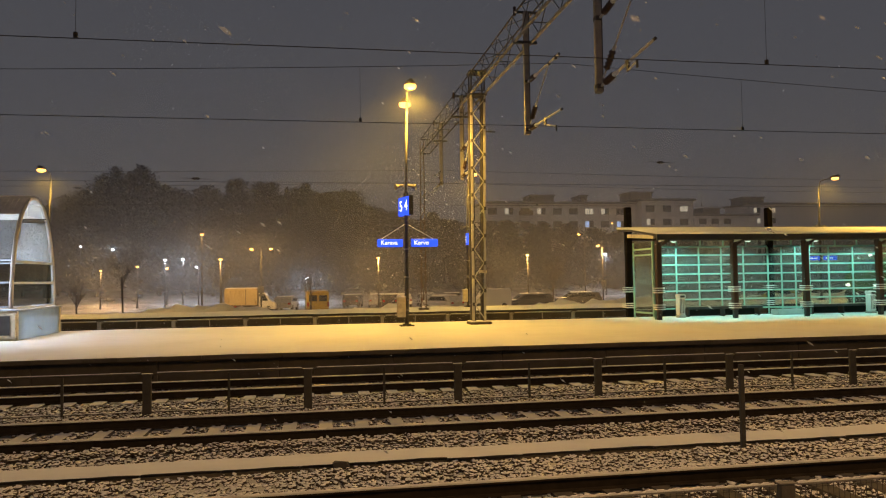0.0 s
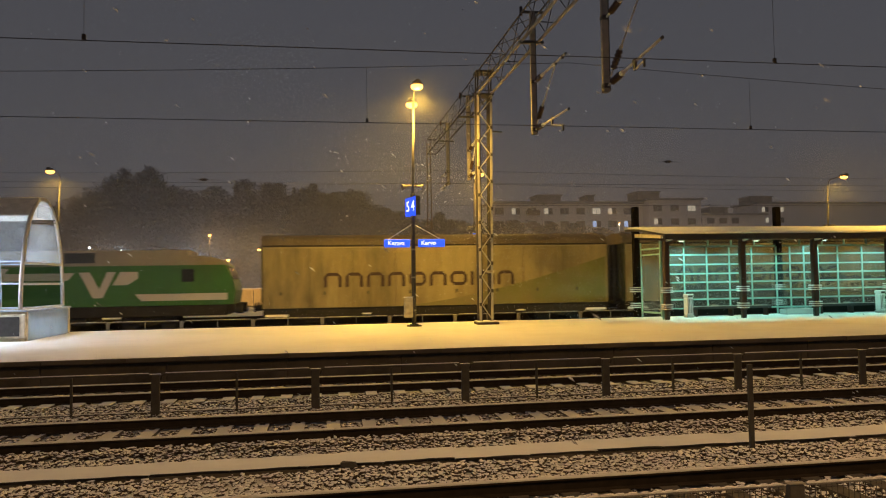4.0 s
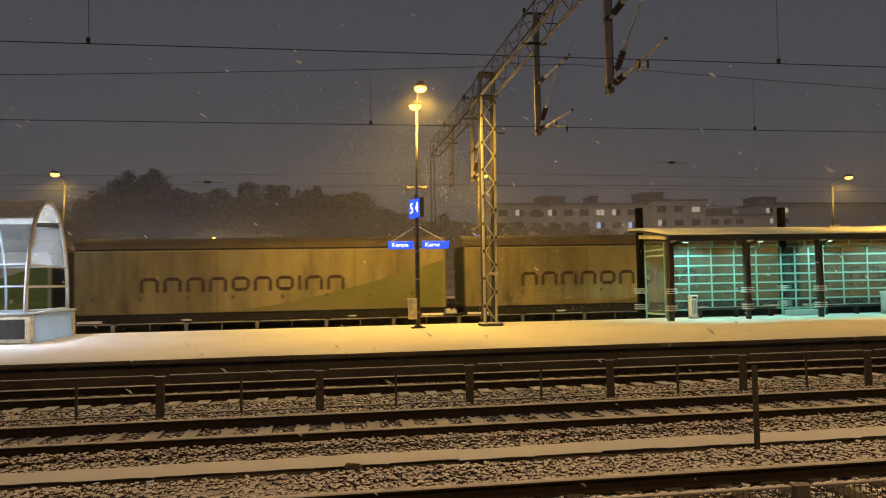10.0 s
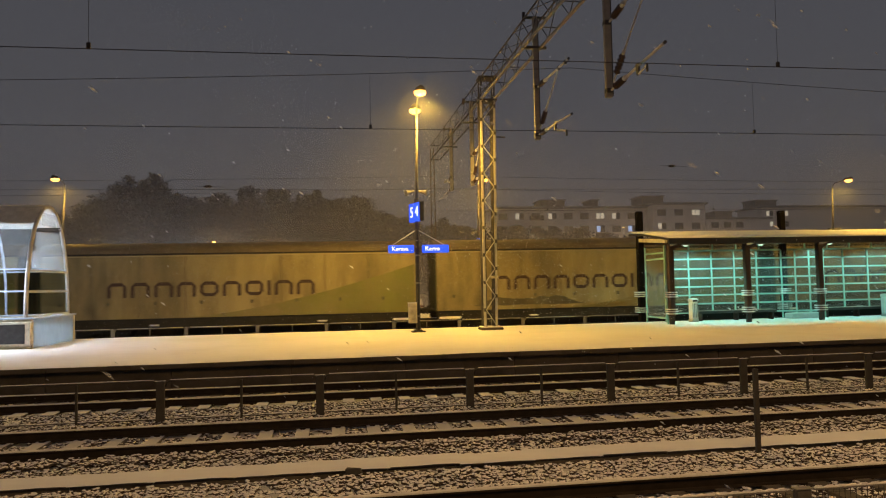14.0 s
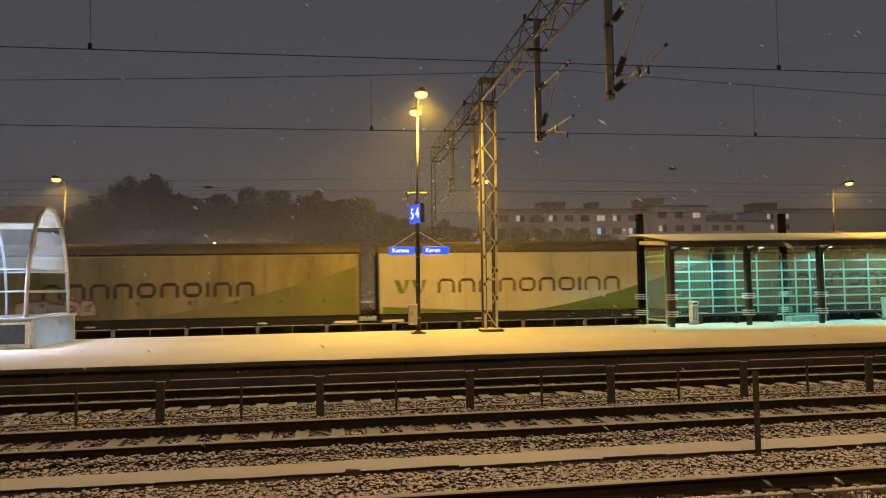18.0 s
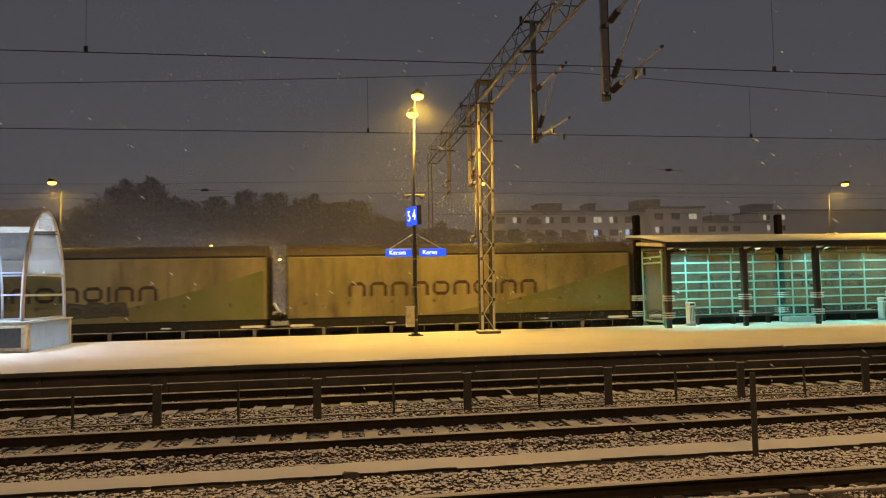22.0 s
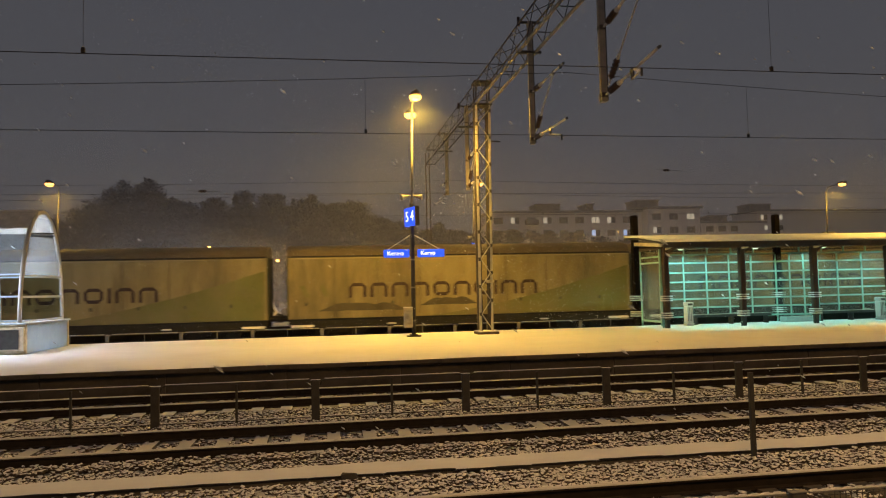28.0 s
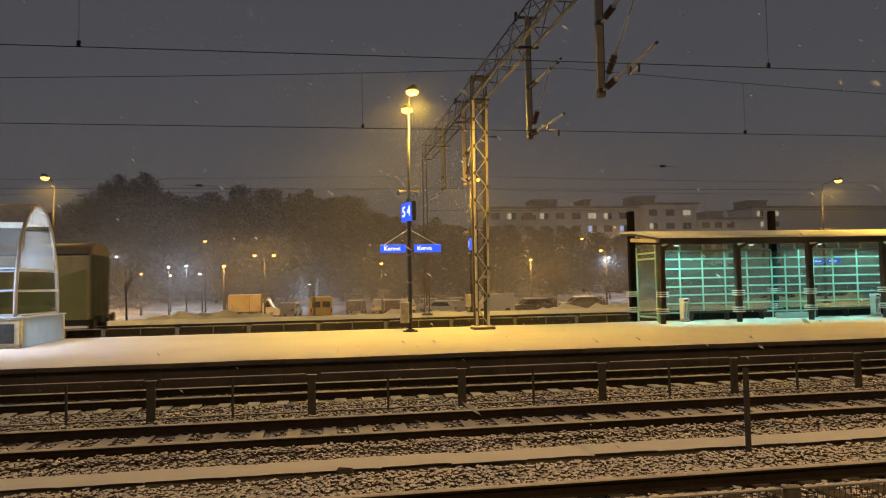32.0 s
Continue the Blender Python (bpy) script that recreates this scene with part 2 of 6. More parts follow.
class Mesh:
    """Vertices and faces of one mesh, gathered from simple solids."""

    def __init__(self):
        self.v, self.f = [], []

    def add(self, verts, faces):
        k = len(self.v)
        self.v += [tuple(p) for p in verts]
        self.f += [tuple(i + k for i in q) for q in faces]
        return self

    def box(self, x0, x1, y0, y1, z0, z1, c=0.0):
        if c <= 0:
            return self.add([(x, y, z) for x in (x0, x1) for y in (y0, y1) for z in (z0, z1)],
                            [(0, 1, 3, 2), (4, 6, 7, 5), (0, 4, 5, 1), (2, 3, 7, 6), (0, 2, 6, 4), (1, 5, 7, 3)])
        ring = [(x0 + c, y0), (x1 - c, y0), (x1, y0 + c), (x1, y1 - c), (x1 - c, y1), (x0 + c, y1), (x0, y1 - c), (x0, y0 + c)]
        mx, my = (x0 + x1) / 2, (y0 + y1) / 2
        kx, ky = max(0.01, 1 - 2 * c / max(1e-6, x1 - x0)), max(0.01, 1 - 2 * c / max(1e-6, y1 - y0))
        inner = [(mx + (x - mx) * kx, my + (y - my) * ky) for x, y in ring]
        vs = [(*p, z0) for p in inner] + [(*p, z0 + c) for p in ring] + [(*p, z1 - c) for p in ring] + [(*p, z1) for p in inner]
        fs = [(i + 8 * k, (i + 1) % 8 + 8 * k, (i + 1) % 8 + 8 * k + 8, i + 8 * k + 8) for k in range(3) for i in range(8)]
        return self.add(vs, fs + [tuple(range(7, -1, -1)), tuple(range(24, 32))])

    def rod(self, p, q, r, n=8, r2=None):
        p, q = Vector(p), Vector(q)
        d = (q - p).normalized()
        a = d.orthogonal().normalized()
        b = d.cross(a)
        r2 = r if r2 is None else r2
        ring = [(math.cos(2 * math.pi * i / n), math.sin(2 * math.pi * i / n)) for i in range(n)]
        vs = [p + (a * x + b * y) * r for x, y in ring] + [q + (a * x + b * y) * r2 for x, y in ring]
        fs = [(i, (i + 1) % n, (i + 1) % n + n, i + n) for i in range(n)]
        return self.add(vs, fs + [tuple(range(n - 1, -1, -1)), tuple(range(n, 2 * n))])

    def bar(self, p, q, w, h, up=(0, 0, 1)):
        """A square-edged bar from p to q, w wide and h high."""
        p, q = Vector(p), Vector(q)
        d = (q - p).normalized()
        s = d.cross(Vector(up))
        s = s.normalized() if s.length > 1e-4 else d.orthogonal().normalized()
        u = s.cross(d)
        vs = [e + s * x * w / 2 + u * y * h / 2 for e in (p, q) for x, y in ((-1, -1), (1, -1), (1, 1), (-1, 1))]
        return self.add(vs, [(0, 1, 5, 4), (1, 2, 6, 5), (2, 3, 7, 6), (3, 0, 4, 7), (3, 2, 1, 0), (4, 5, 6, 7)])

    def extrude(self, outline, axis, a, b, close=True):
        """A closed outline of (u, w) pairs, drawn out along an axis from a to b; x: (y, z), y: (x, z), z: (x, y)."""
        put = {"x": lambda u, w, s: (s, u, w), "y": lambda u, w, s: (u, s, w), "z": lambda u, w, s: (u, w, s)}[axis]
        n = len(outline)
        vs = [put(u, w, a) for u, w in outline] + [put(u, w, b) for u, w in outline]
        fs = [(i, (i + 1) % n, (i + 1) % n + n, i + n) for i in range(n)]
        return self.add(vs, fs + ([tuple(range(n - 1, -1, -1)), tuple(range(n, 2 * n))] if close else []))

    def strip(self, left, right):
        n = len(left)
        return self.add(list(left) + list(right), [(i, i + 1, n + i + 1, n + i) for i in range(n - 1)])

    def lathe(self, at, profile, n=16):
        x, y, z = at
        vs = [(x + r * math.cos(2 * math.pi * i / n), y + r * math.sin(2 * math.pi * i / n), z + h) for r, h in profile for i in range(n)]
        fs = [(k * n + i, k * n + (i + 1) % n, (k + 1) * n + (i + 1) % n, (k + 1) * n + i) for k in range(len(profile) - 1) for i in range(n)]
        return self.add(vs, fs + [tuple(range(n - 1, -1, -1)), tuple(range((len(profile) - 1) * n, len(profile) * n))])

    def ribbed(self, p, q, radii, n=10):
        """A turned rod from p to q whose radius steps through the list."""
        p, q = Vector(p), Vector(q)
        d = (q - p).normalized()
        a = d.orthogonal().normalized()
        b = d.cross(a)
        k = len(radii)
        vs = [p.lerp(q, j / (k - 1)) + (a * math.cos(2 * math.pi * i / n) + b * math.sin(2 * math.pi * i / n)) * r for j, r in enumerate(radii) for i in range(n)]
        fs = [(j * n + i, j * n + (i + 1) % n, (j + 1) * n + (i + 1) % n, (j + 1) * n + i) for j in range(k - 1) for i in range(n)]
        return self.add(vs, fs + [tuple(range(n - 1, -1, -1)), tuple(range((k - 1) * n, k * n))])

    def tube(self, pts, r, n=6):
        """One bent tube through the points."""
        pts = [Vector(p) for p in pts]
        k = len(pts)
        vs = []
        for j, p in enumerate(pts):
            d = (pts[min(k - 1, j + 1)] - pts[max(0, j - 1)]).normalized()
            a = d.cross(Vector((0.0, 1.0, 0.0))) if abs(d.y) < 0.9 else d.cross(Vector((1.0, 0.0, 0.0)))
            a.normalize()
            b = d.cross(a)
            vs += [p + (a * math.cos(2 * math.pi * i / n) + b * math.sin(2 * math.pi * i / n)) * r for i in range(n)]
        fs = [(j * n + i, j * n + (i + 1) % n, (j + 1) * n + (i + 1) % n, (j + 1) * n + i) for j in range(k - 1) for i in range(n)]
        return self.add(vs, fs + [tuple(range(n - 1, -1, -1)), tuple(range((k - 1) * n, k * n))])

    def data(self, name, material, smooth=False):
        me = bpy.data.meshes.new(name)
        me.from_pydata(self.v, [], self.f)
        bm = bmesh.new()
        bm.from_mesh(me)
        bmesh.ops.recalc_face_normals(bm, faces=bm.faces)
        bm.to_mesh(me)
        bm.free()
        me.materials.append(material)
        if smooth:
            for p in me.polygons:
                p.use_smooth = True
        return me


def part(name, mesh, material, parent=None, label="", smooth=False):
    ob = new(name, mesh.data(name, material, smooth) if isinstance(mesh, Mesh) else mesh)
    if parent:
        ob.parent = parent
    if label:
        ob["label"] = label
    return ob


def thing(name, at, label, category, group="", kind=""):
    ob = new(name)
    ob.location = at
    ob.empty_display_size = 0.2
    return tagged(ob, label, category, group, kind)


def structure(name, mesh, material, label, category, smooth=False):
    return tagged(part(name, mesh, material, None, "", smooth), label, category, "", "structure")


def stuff(name, verts, faces, material, label, category, parent=None):
    me = bpy.data.meshes.new(name)
    me.from_pydata(verts, [], faces)
    me.materials.append(material)
    ob = new(name, me)
    if parent:
        ob.parent = parent
    return tagged(ob, label, category, "", "stuff")


def writing(name, text, size, at, turn, material, parent, depth=0.004):
    """Raised lettering, turned into a mesh."""
    cu = bpy.data.curves.new(name, "FONT")
    cu.body, cu.size, cu.extrude, cu.align_x, cu.align_y = text, size, depth, "CENTER", "CENTER"
    tmp = new(name, cu)
    me = bpy.data.meshes.new_from_object(tmp.evaluated_get(bpy.context.evaluated_depsgraph_get()))
    bpy.data.objects.remove(tmp)
    me.materials.clear()
    me.materials.append(material)
    ob = part(name, me, material, parent)
    ob.matrix_basis = pose(*at, *turn)
    return ob

# ---- ground and tracks ----
rnd = random.Random(7)


def uneven_sheet(x0, x1, y0, y1, nx, ny, height):
    vs = [(x0 + (x1 - x0) * i / nx, y0 + (y1 - y0) * j / ny, 0) for j in range(ny + 1) for i in range(nx + 1)]
    vs = [(x, y, height(x, y)) for x, y, _ in vs]
    fs = [(j * (nx + 1) + i, j * (nx + 1) + i + 1, (j + 1) * (nx + 1) + i + 1, (j + 1) * (nx + 1) + i) for j in range(ny) for i in range(nx)]
    m = Mesh()
    m.v, m.f = vs, fs
    return m


def land(y):
    """The lie of the land across the tracks: low ground, a car park a little lower, a snowy slope behind it."""
    pts = ((-1500, -0.4), (31, -0.4), (47.5, -0.4), (50, -0.6), (82, -0.6), (92, 0.5), (112, 3.6), (135, 4.2), (400, 5), (2500, 9))
    for (ya, za), (yb, zb) in zip(pts, pts[1:]):
        if y <= yb:
            return za + (zb - za) * (y - ya) / (yb - ya)
    return 9.0


gm = Mesh()
ys = (-1500, -20, 4.6, 19.5, 31, 40, 47.5, 50, 60, 70, 82, 87, 92, 97, 102, 112, 135, 400, 2500)
zs = [land(y) for y in ys]
xs = (-2500, -600, -200, -60, 0, 60, 200, 600, 2500)
gm.v = [(x, y, z) for y, z in zip(ys, zs) for x in xs]
gm.f = [(j * 9 + i, j * 9 + i + 1, (j + 1) * 9 + i + 1, (j + 1) * 9 + i) for j in range(len(ys) - 1) for i in range(8)]
structure("far_track_bed", uneven_sheet(-60, 60, 31.0, 40.9, 120, 20, lambda x, y: -0.25 + 0.04 * noise.noise((x * 2, y * 2, 0)) + (0.0 if 31.3 < y < 40.7 else -0.3)), M_BED, "dark ballast bed behind the platform", "track bed")
structure("ground", gm, M_GROUND, "snow-covered ground with wheel-worn patches round the station", "ground")

TRACKS = {"near": 7.40, "middle": 12.42, "platform": 17.19}
bed = uneven_sheet(-14, 22, 4.6, 19.3, 144, 74, lambda x, y: -0.215 + 0.03 * noise.noise((x * 2.1, y * 2.1, 0)) + 0.045 * math.exp(-((y - 9.2) / 0.5) ** 2) - 0.10 * max(0, abs(y - 14.7) < 0.6))
structure("ballast_bed", bed, M_BED, "dark crushed-stone track bed dusted with snow", "track bed")


def rail_profile(y):
    return [(y - 0.075, -0.172), (y + 0.075, -0.172), (y + 0.075, -0.160), (y + 0.012, -0.140), (y + 0.010, -0.045), (y + 0.036, -0.032),
            (y + 0.036, -0.004), (y - 0.036, -0.004), (y - 0.036, -0.032), (y - 0.010, -0.045), (y - 0.012, -0.140), (y - 0.075, -0.160)]


SLEEPER = Mesh().add([(x, y, z) for z, w in ((-0.36, 0.15), (-0.158, 0.115)) for x, y in ((-w, -1.30), (w, -1.30), (w, 1.30), (-w, 1.30))],
                     [(3, 2, 1, 0), (4, 5, 6, 7), (0, 1, 5, 4), (1, 2, 6, 5), (2, 3, 7, 6), (3, 0, 4, 7)]).data("sleeper", M_SLEEPER)
BARE_SLEEPER = SLEEPER.copy()
BARE_SLEEPER.materials[0] = M_CONC
END_SNOW = Mesh().box(-0.125, 0.125, -1.31, -0.90, -0.162, -0.138, 0.008).data("sleeper_snow", M_SNOW)
FOOT_SNOW = Mesh().extrude([(-0.125, -0.170), (-0.018, -0.170), (-0.018, -0.138), (-0.08, -0.150)], "x", -0.17, 0.17).data("foot_snow", M_SNOW)
CLIP = Mesh().box(-0.05, 0.05, -0.055, 0.055, -0.158, -0.125, 0.012).data("rail_clip", M_RAILDARK)
for key, first, x0, x1 in (("near", -4.60, -3, 9), ("middle", -4.8167, -7, 13), ("platform", -5.79, -10, 18)):
    yc = TRACKS[key]
    track = thing("railway_track", (0, yc, 0), "steel rails on snowy concrete sleepers, rusty sides and worn tops", "railway track", "tracks in front of the platform")
    for s in (-0.797, 0.797):
        part("rail", Mesh().extrude(rail_profile(s), "x", -90, 90), M_RAILDARK, track)
        part("railhead", Mesh().extrude([(s - 0.037, -0.010), (s - 0.036, 0.006), (s - 0.02, 0.012), (s + 0.02, 0.012), (s + 0.036, 0.005), (s + 0.037, -0.010)], "x", -90, 90), M_RAILHEAD, track, "thin snow on the rail's worn top")
    k0, k1 = int((x0 - first) / 0.61) - 1, int((x1 - first) / 0.61) + 1
    for k in range(k0, k1):
        sl = part("sleeper", SLEEPER if key == "middle" else BARE_SLEEPER, M_SLEEPER, track)
        if key == "platform":
            part("sleeper_snow", END_SNOW, M_SNOW, sl, "snow on the sleeper's end")
        sl.matrix_basis = pose(first + 0.61 * k, 0, 0, 0, 0, rnd.uniform(-0.6, 0.6))
        for s in (-0.797, 0.797):
            for e in (-0.115, 0.115):
                if key == "middle" and s < 0 and e < 0 and x0 - 1 < first + 0.61 * k < x1 + 1 and rnd.random() < 0.86:
                    part("foot_snow", FOOT_SNOW, M_SNOW, track).matrix_basis = pose(first + 0.61 * (k + 0.5) + rnd.uniform(-0.03, 0.03), s, rnd.uniform(-0.012, 0.004), 0, rnd.uniform(-0.8, 0.8), rnd.uniform(-0.8, 0.8))
                if key == "middle" and x0 < first + 0.61 * k < x1:
                    part("rail_clip", CLIP, M_RAILDARK, track).matrix_basis = pose(first + 0.61 * k, s + e, 0)
far_track = thing("railway_track", (0, 39.1, 0.02), "far railway track half buried in snow", "railway track")
for s in (-0.797, 0.797):
    part("rail", Mesh().extrude(rail_profile(s), "x", -700, 700), M_RAIL, far_track)

# loose ballast: low stones with snow on their tops, none on the sleepers' tops and rails
CHIP = [(x, y, z) for x in (-0.8, 0.8) for y in (-0.8, 0.8) for z in (-0.7, 0.7)]
CHIP_F = [(0, 1, 3), (0, 3, 2), (4, 6, 7), (4, 7, 5), (0, 4, 5), (0, 5, 1), (2, 3, 7), (2, 7, 6), (0, 2, 6), (0, 6, 4), (1, 5, 7), (1, 7, 3)]


def ballast(name, count, place):
    rng = np.random.default_rng(5)
    base, faces = np.array(CHIP), np.array(CHIP_F)
    spots = place(rng, count)
    n = len(spots)
    ang, size = rng.uniform(0, 6.283, n), rng.uniform(0.017, 0.040, n)
    vs = base[None] * (1 + rng.uniform(-0.55, 0.35, (n, 8, 3)))
    vs[..., 0] *= rng.uniform(0.9, 1.6, n)[:, None]
    vs[..., 2] *= rng.uniform(0.55, 1.1, n)[:, None]
    tilt = rng.normal(0, 0.62, n)
    x, y, z = vs[..., 0], vs[..., 1], vs[..., 2]
    y, z = y * np.cos(tilt)[:, None] - z * np.sin(tilt)[:, None], y * np.sin(tilt)[:, None] + z * np.cos(tilt)[:, None]
    c, s = np.cos(ang)[:, None], np.sin(ang)[:, None]
    vs = np.stack([x * c - y * s, x * s + y * c, z], -1) * size[:, None, None] + spots[:, None]
    me = bpy.data.meshes.new(name)
    f = (faces[None] + 8 * np.arange(n)[:, None, None]).reshape(-1, 3)
    me.vertices.add(n * 8)
    me.vertices.foreach_set("co", vs.reshape(-1).astype(np.float32))
    me.loops.add(len(f) * 3)
    me.loops.foreach_set("vertex_index", f.reshape(-1).astype(np.int32))
    me.polygons.add(len(f))
    me.polygons.foreach_set("loop_start", np.arange(0, len(f) * 3, 3, dtype=np.int32))
    me.update(calc_edges=True)
    me.materials.append(M_STONE)
    return tagged(new(name, me), "crushed grey ballast stones dusted with fresh snow", "ballast", "", "stuff")


def ballast_spots(rng, count):
    y = 5.2 + 13.7 * rng.random(count) ** 1.0
    x = (-0.43 * y - 0.9) + rng.random(count) * (0.92 * y + 0.43 * y + 1.8)
    keep = np.ones(count, bool)
    keep &= ~((y > 9.76) & (y < 10.48))
    z = -0.205 + rng.uniform(-0.022, 0.042, count)
    for key, first in (("near", -4.60), ("middle", -4.8167), ("platform", -5.79)):
        yc = TRACKS[key]
        inside = np.abs(y - yc) < 1.32
        ph = np.abs((x - first + 0.305) % 0.61 - 0.305)
        core = np.abs(y - yc) < 0.74
        keep &= ~((core if key != "platform" else inside) & (ph < 0.095))
        keep &= ~(np.abs(np.abs(y - yc) - 0.797) < 0.10)
        z = np.where(inside & (key == "platform"), z - 0.035, z)
        z = np.where(core, z - 0.012, np.where(inside & (key != "platform"), z + 0.045, z))
        keep &= ~((np.abs(y - yc) < 0.7) & (rng.random(count) < (0.9 if key == "platform" else 0.55)))
    z += 0.05 * np.exp(-((y - 9.3) / 0.35) ** 2) * (0.5 + 0.5 * np.sin(x * 1.3))
    return np.stack([x, y, z], -1)[keep]


ballast("ballast_stones", 120000, ballast_spots)

# cable trough: a row of concrete lids under snow
trough = thing("cable_trough", (0, 10.12, 0), "concrete cable trough with snow-covered lids beside the track", "cable trough")
LID = Mesh().box(-0.497, 0.497, -0.28, 0.28, -0.155, -0.115, 0.012).data("trough_lid", M_CONC)
CAP = uneven_sheet(-0.53, 0.53, -0.315, 0.315, 8, 6, lambda x, y: -0.085 + 0.012 * noise.noise((x * 3, y * 5, 3)) - (0.028 if abs(y) > 0.31 else 0)).data("snow_cap", M_SNOW, True)
part("trough_body", Mesh().box(-30, 30, -0.27, -0.22, -0.36, -0.155).box(-30, 30, 0.22, 0.27, -0.36, -0.155), M_CONC, trough)
for k in range(-7, 13):
    lid = part("trough_lid", LID, M_CONC, trough)
    lid.matrix_basis = pose(k * 1.0 + 0.2, rnd.uniform(-0.025, 0.025), rnd.uniform(-0.006, 0.006), rnd.uniform(-0.8, 0.8), rnd.uniform(-0.25, 0.25), rnd.uniform(-0.6, 0.6))
    part("snow_cap", CAP, M_SNOW, lid, "fresh snow lying on the lid")

clod = thing("dark_stone", (0.25, 9.78, -0.15), "dark flat stone lying against the cable trough", "stone")
part("body", Mesh().add([(-0.10, -0.05, 0), (0.10, -0.05, 0), (0.12, 0.06, 0), (-0.11, 0.06, 0), (-0.12, -0.03, 0.07), (0.06, -0.04, 0.085), (0.09, 0.05, 0.06), (-0.09, 0.05, 0.08)],
                        [(3, 2, 1, 0), (4, 5, 6, 7), (0, 1, 5, 4), (1, 2, 6, 5), (2, 3, 7, 6), (3, 0, 4, 7)]), M_FENCE, clod)

stake = thing("marker_post", (5.875, 9.5, -0.2), "dark square steel marker post standing in ballast", "post")
part("shaft", Mesh().box(-0.032, 0.032, -0.03, 0.03, -0.2, 1.25, 0.006), M_FENCE, stake)


def track_fence(name, y, first, count, pitch, top, foot, label, shades):
    """Tubular fence in bays: a wide post, a thin one halfway, a rounded top rail, a lower rail."""
    fence = thing(name, (0, y, 0), label, "fence")
    post = Mesh().box(-0.08, 0.08, -0.035, 0.035, foot, top - 0.01, 0.012).data("post", shades)
    thin = Mesh().box(-0.022, 0.022, -0.02, 0.02, foot, top - 0.02, 0.004).data("thin_post", shades)
    rail = Mesh()
    a, b = 0.10, pitch - 0.10
    pts = [(a, top - 0.10), (a + 0.02, top - 0.03), (a + 0.07, top), (b, top)]
    rail.tube([(p[0], 0, p[1]) for p in pts], 0.018, 8)
    rail = rail.data("top_rail", shades, True)
    ridge = Mesh().box(a + 0.08, b - 0.02, -0.013, 0.013, top + 0.019, top + 0.031, 0.004).data("rail_snow", M_SNOW)
    low = Mesh().rod((a, 0, foot + 0.22), (b, 0, foot + 0.22), 0.018, 8).data("lower_rail", M_SNOWRAIL)
    cap = Mesh().box(-0.10, 0.10, -0.04, 0.04, top - 0.01, top + 0.006, 0.004).data("post_cap", M_SNOWRAIL)
    for k in range(count):
        x = first + pitch * k
        part("post", post, shades, fence).matrix_basis = pose(x, 0, 0, 0, rnd.uniform(-0.5, 0.5), 0)
        part("post_cap", cap, M_GALV, fence).matrix_basis = pose(x, 0, 0)
        part("thin_post", thin, shades, fence).matrix_basis = pose(x + pitch / 2, 0, 0)
        part("top_rail", rail, M_SNOWRAIL, fence, "rounded galvanised top rail").matrix_basis = pose(x, 0, 0)
        part("rail_snow", ridge, M_SNOW, fence, "thin ridge of snow on the rail").matrix_basis = pose(x, 0, 0)
        part("lower_rail", low, shades, fence).matrix_basis = pose(x, 0, 0)
    return fence


track_fence("track_fence", 14.56, -9.27, 9, 3.0, 0.604, -0.33, "low grey steel fence with rounded rails between two tracks", M_FENCE)
track_fence("track_fence", 34.4, -19.2, 15, 3.15, 0.64, -0.4, "low grey steel fence along the track behind the platform", M_GALV)

# mesh fence close by: welded wire with snow on its top rail
near_fence = thing("mesh_fence", (0, 5.35, 0), "welded-wire fence with snow on its ribbed top rail", "fence")
for x0, x1 in ((0.55, 3.57), (3.77, 6.8)):
    part("top_rail", Mesh().rod((x0, 0, 0.635), (x1, 0, 0.635), 0.012, 10), M_GALV, near_fence)
    wires = Mesh()
    n = int((x1 - x0) / 0.05)
    for i in range(n):
        x = x0 + 0.05 * (i + 0.5)
        wires.rod((x, 0, -0.3), (x, 0, 0.64), 0.0035, 5)
    for z in (-0.2, 0.0, 0.2, 0.4, 0.6):
        wires.rod((x0, 0.005, z), (x1, 0.005, z), 0.0035, 5)
    part("wire_mesh", wires, M_DULL, near_fence)
    crest = [(x0 + 0.0125 * i, 0.647 + (0.009 if i % 8 in (2, 3, 4, 5, 6) else 0.001)) for i in range(int((x1 - x0) / 0.0125) + 1)]
    part("snow_ridge", Mesh().extrude([(x1, 0.640), (x0, 0.640)] + crest, "y", -0.011, 0.011), M_SNOW, near_fence, "little lumps of snow along the rail")
for x in (0.45, 3.67, 6.9):
    part("post", Mesh().box(x - 0.07, x + 0.07, -0.03, 0.03, -0.4, 0.64, 0.012), M_DULL, near_fence)
    part("post_cap", Mesh().box(x - 0.075, x + 0.075, -0.035, 0.035, 0.64, 0.652, 0.004), M_GALV, near_fence)

# ---- the island platform ----
snow_top = uneven_sheet(-90, 90, 19.18, 31.0, 360, 48,
                        lambda x, y: 0.50 + 0.012 * noise.noise((x * 0.5, y * 0.5, 1)) + 0.006 * noise.noise((x * 2.2, y * 2.2, 2)) - (0.018 if y < 19.25 or y > 30.9 else 0))
structure("platform", Mesh().box(-90, 90, 19.49, 30.95, -0.6, 0.40), M_CONC, "dark stained concrete platform body", "platform")
platform_edge = structure("platform_edge", Mesh().box(-90, 90, 30.6, 30.98, 0.41, 0.478), M_CONC, "overhanging concrete slabs along the platform edge", "platform")
SLAB = Mesh().box(-0.995, 0.995, 19.20, 20.0, 0.36, 0.478, 0.012).data("edge_slab", M_CONC)
for k in range(-7, 12):
    part("edge_slab", SLAB, M_CONC, platform_edge).matrix_basis = pose(2.0 * k, rnd.uniform(-0.008, 0.008), rnd.uniform(-0.004, 0.004))
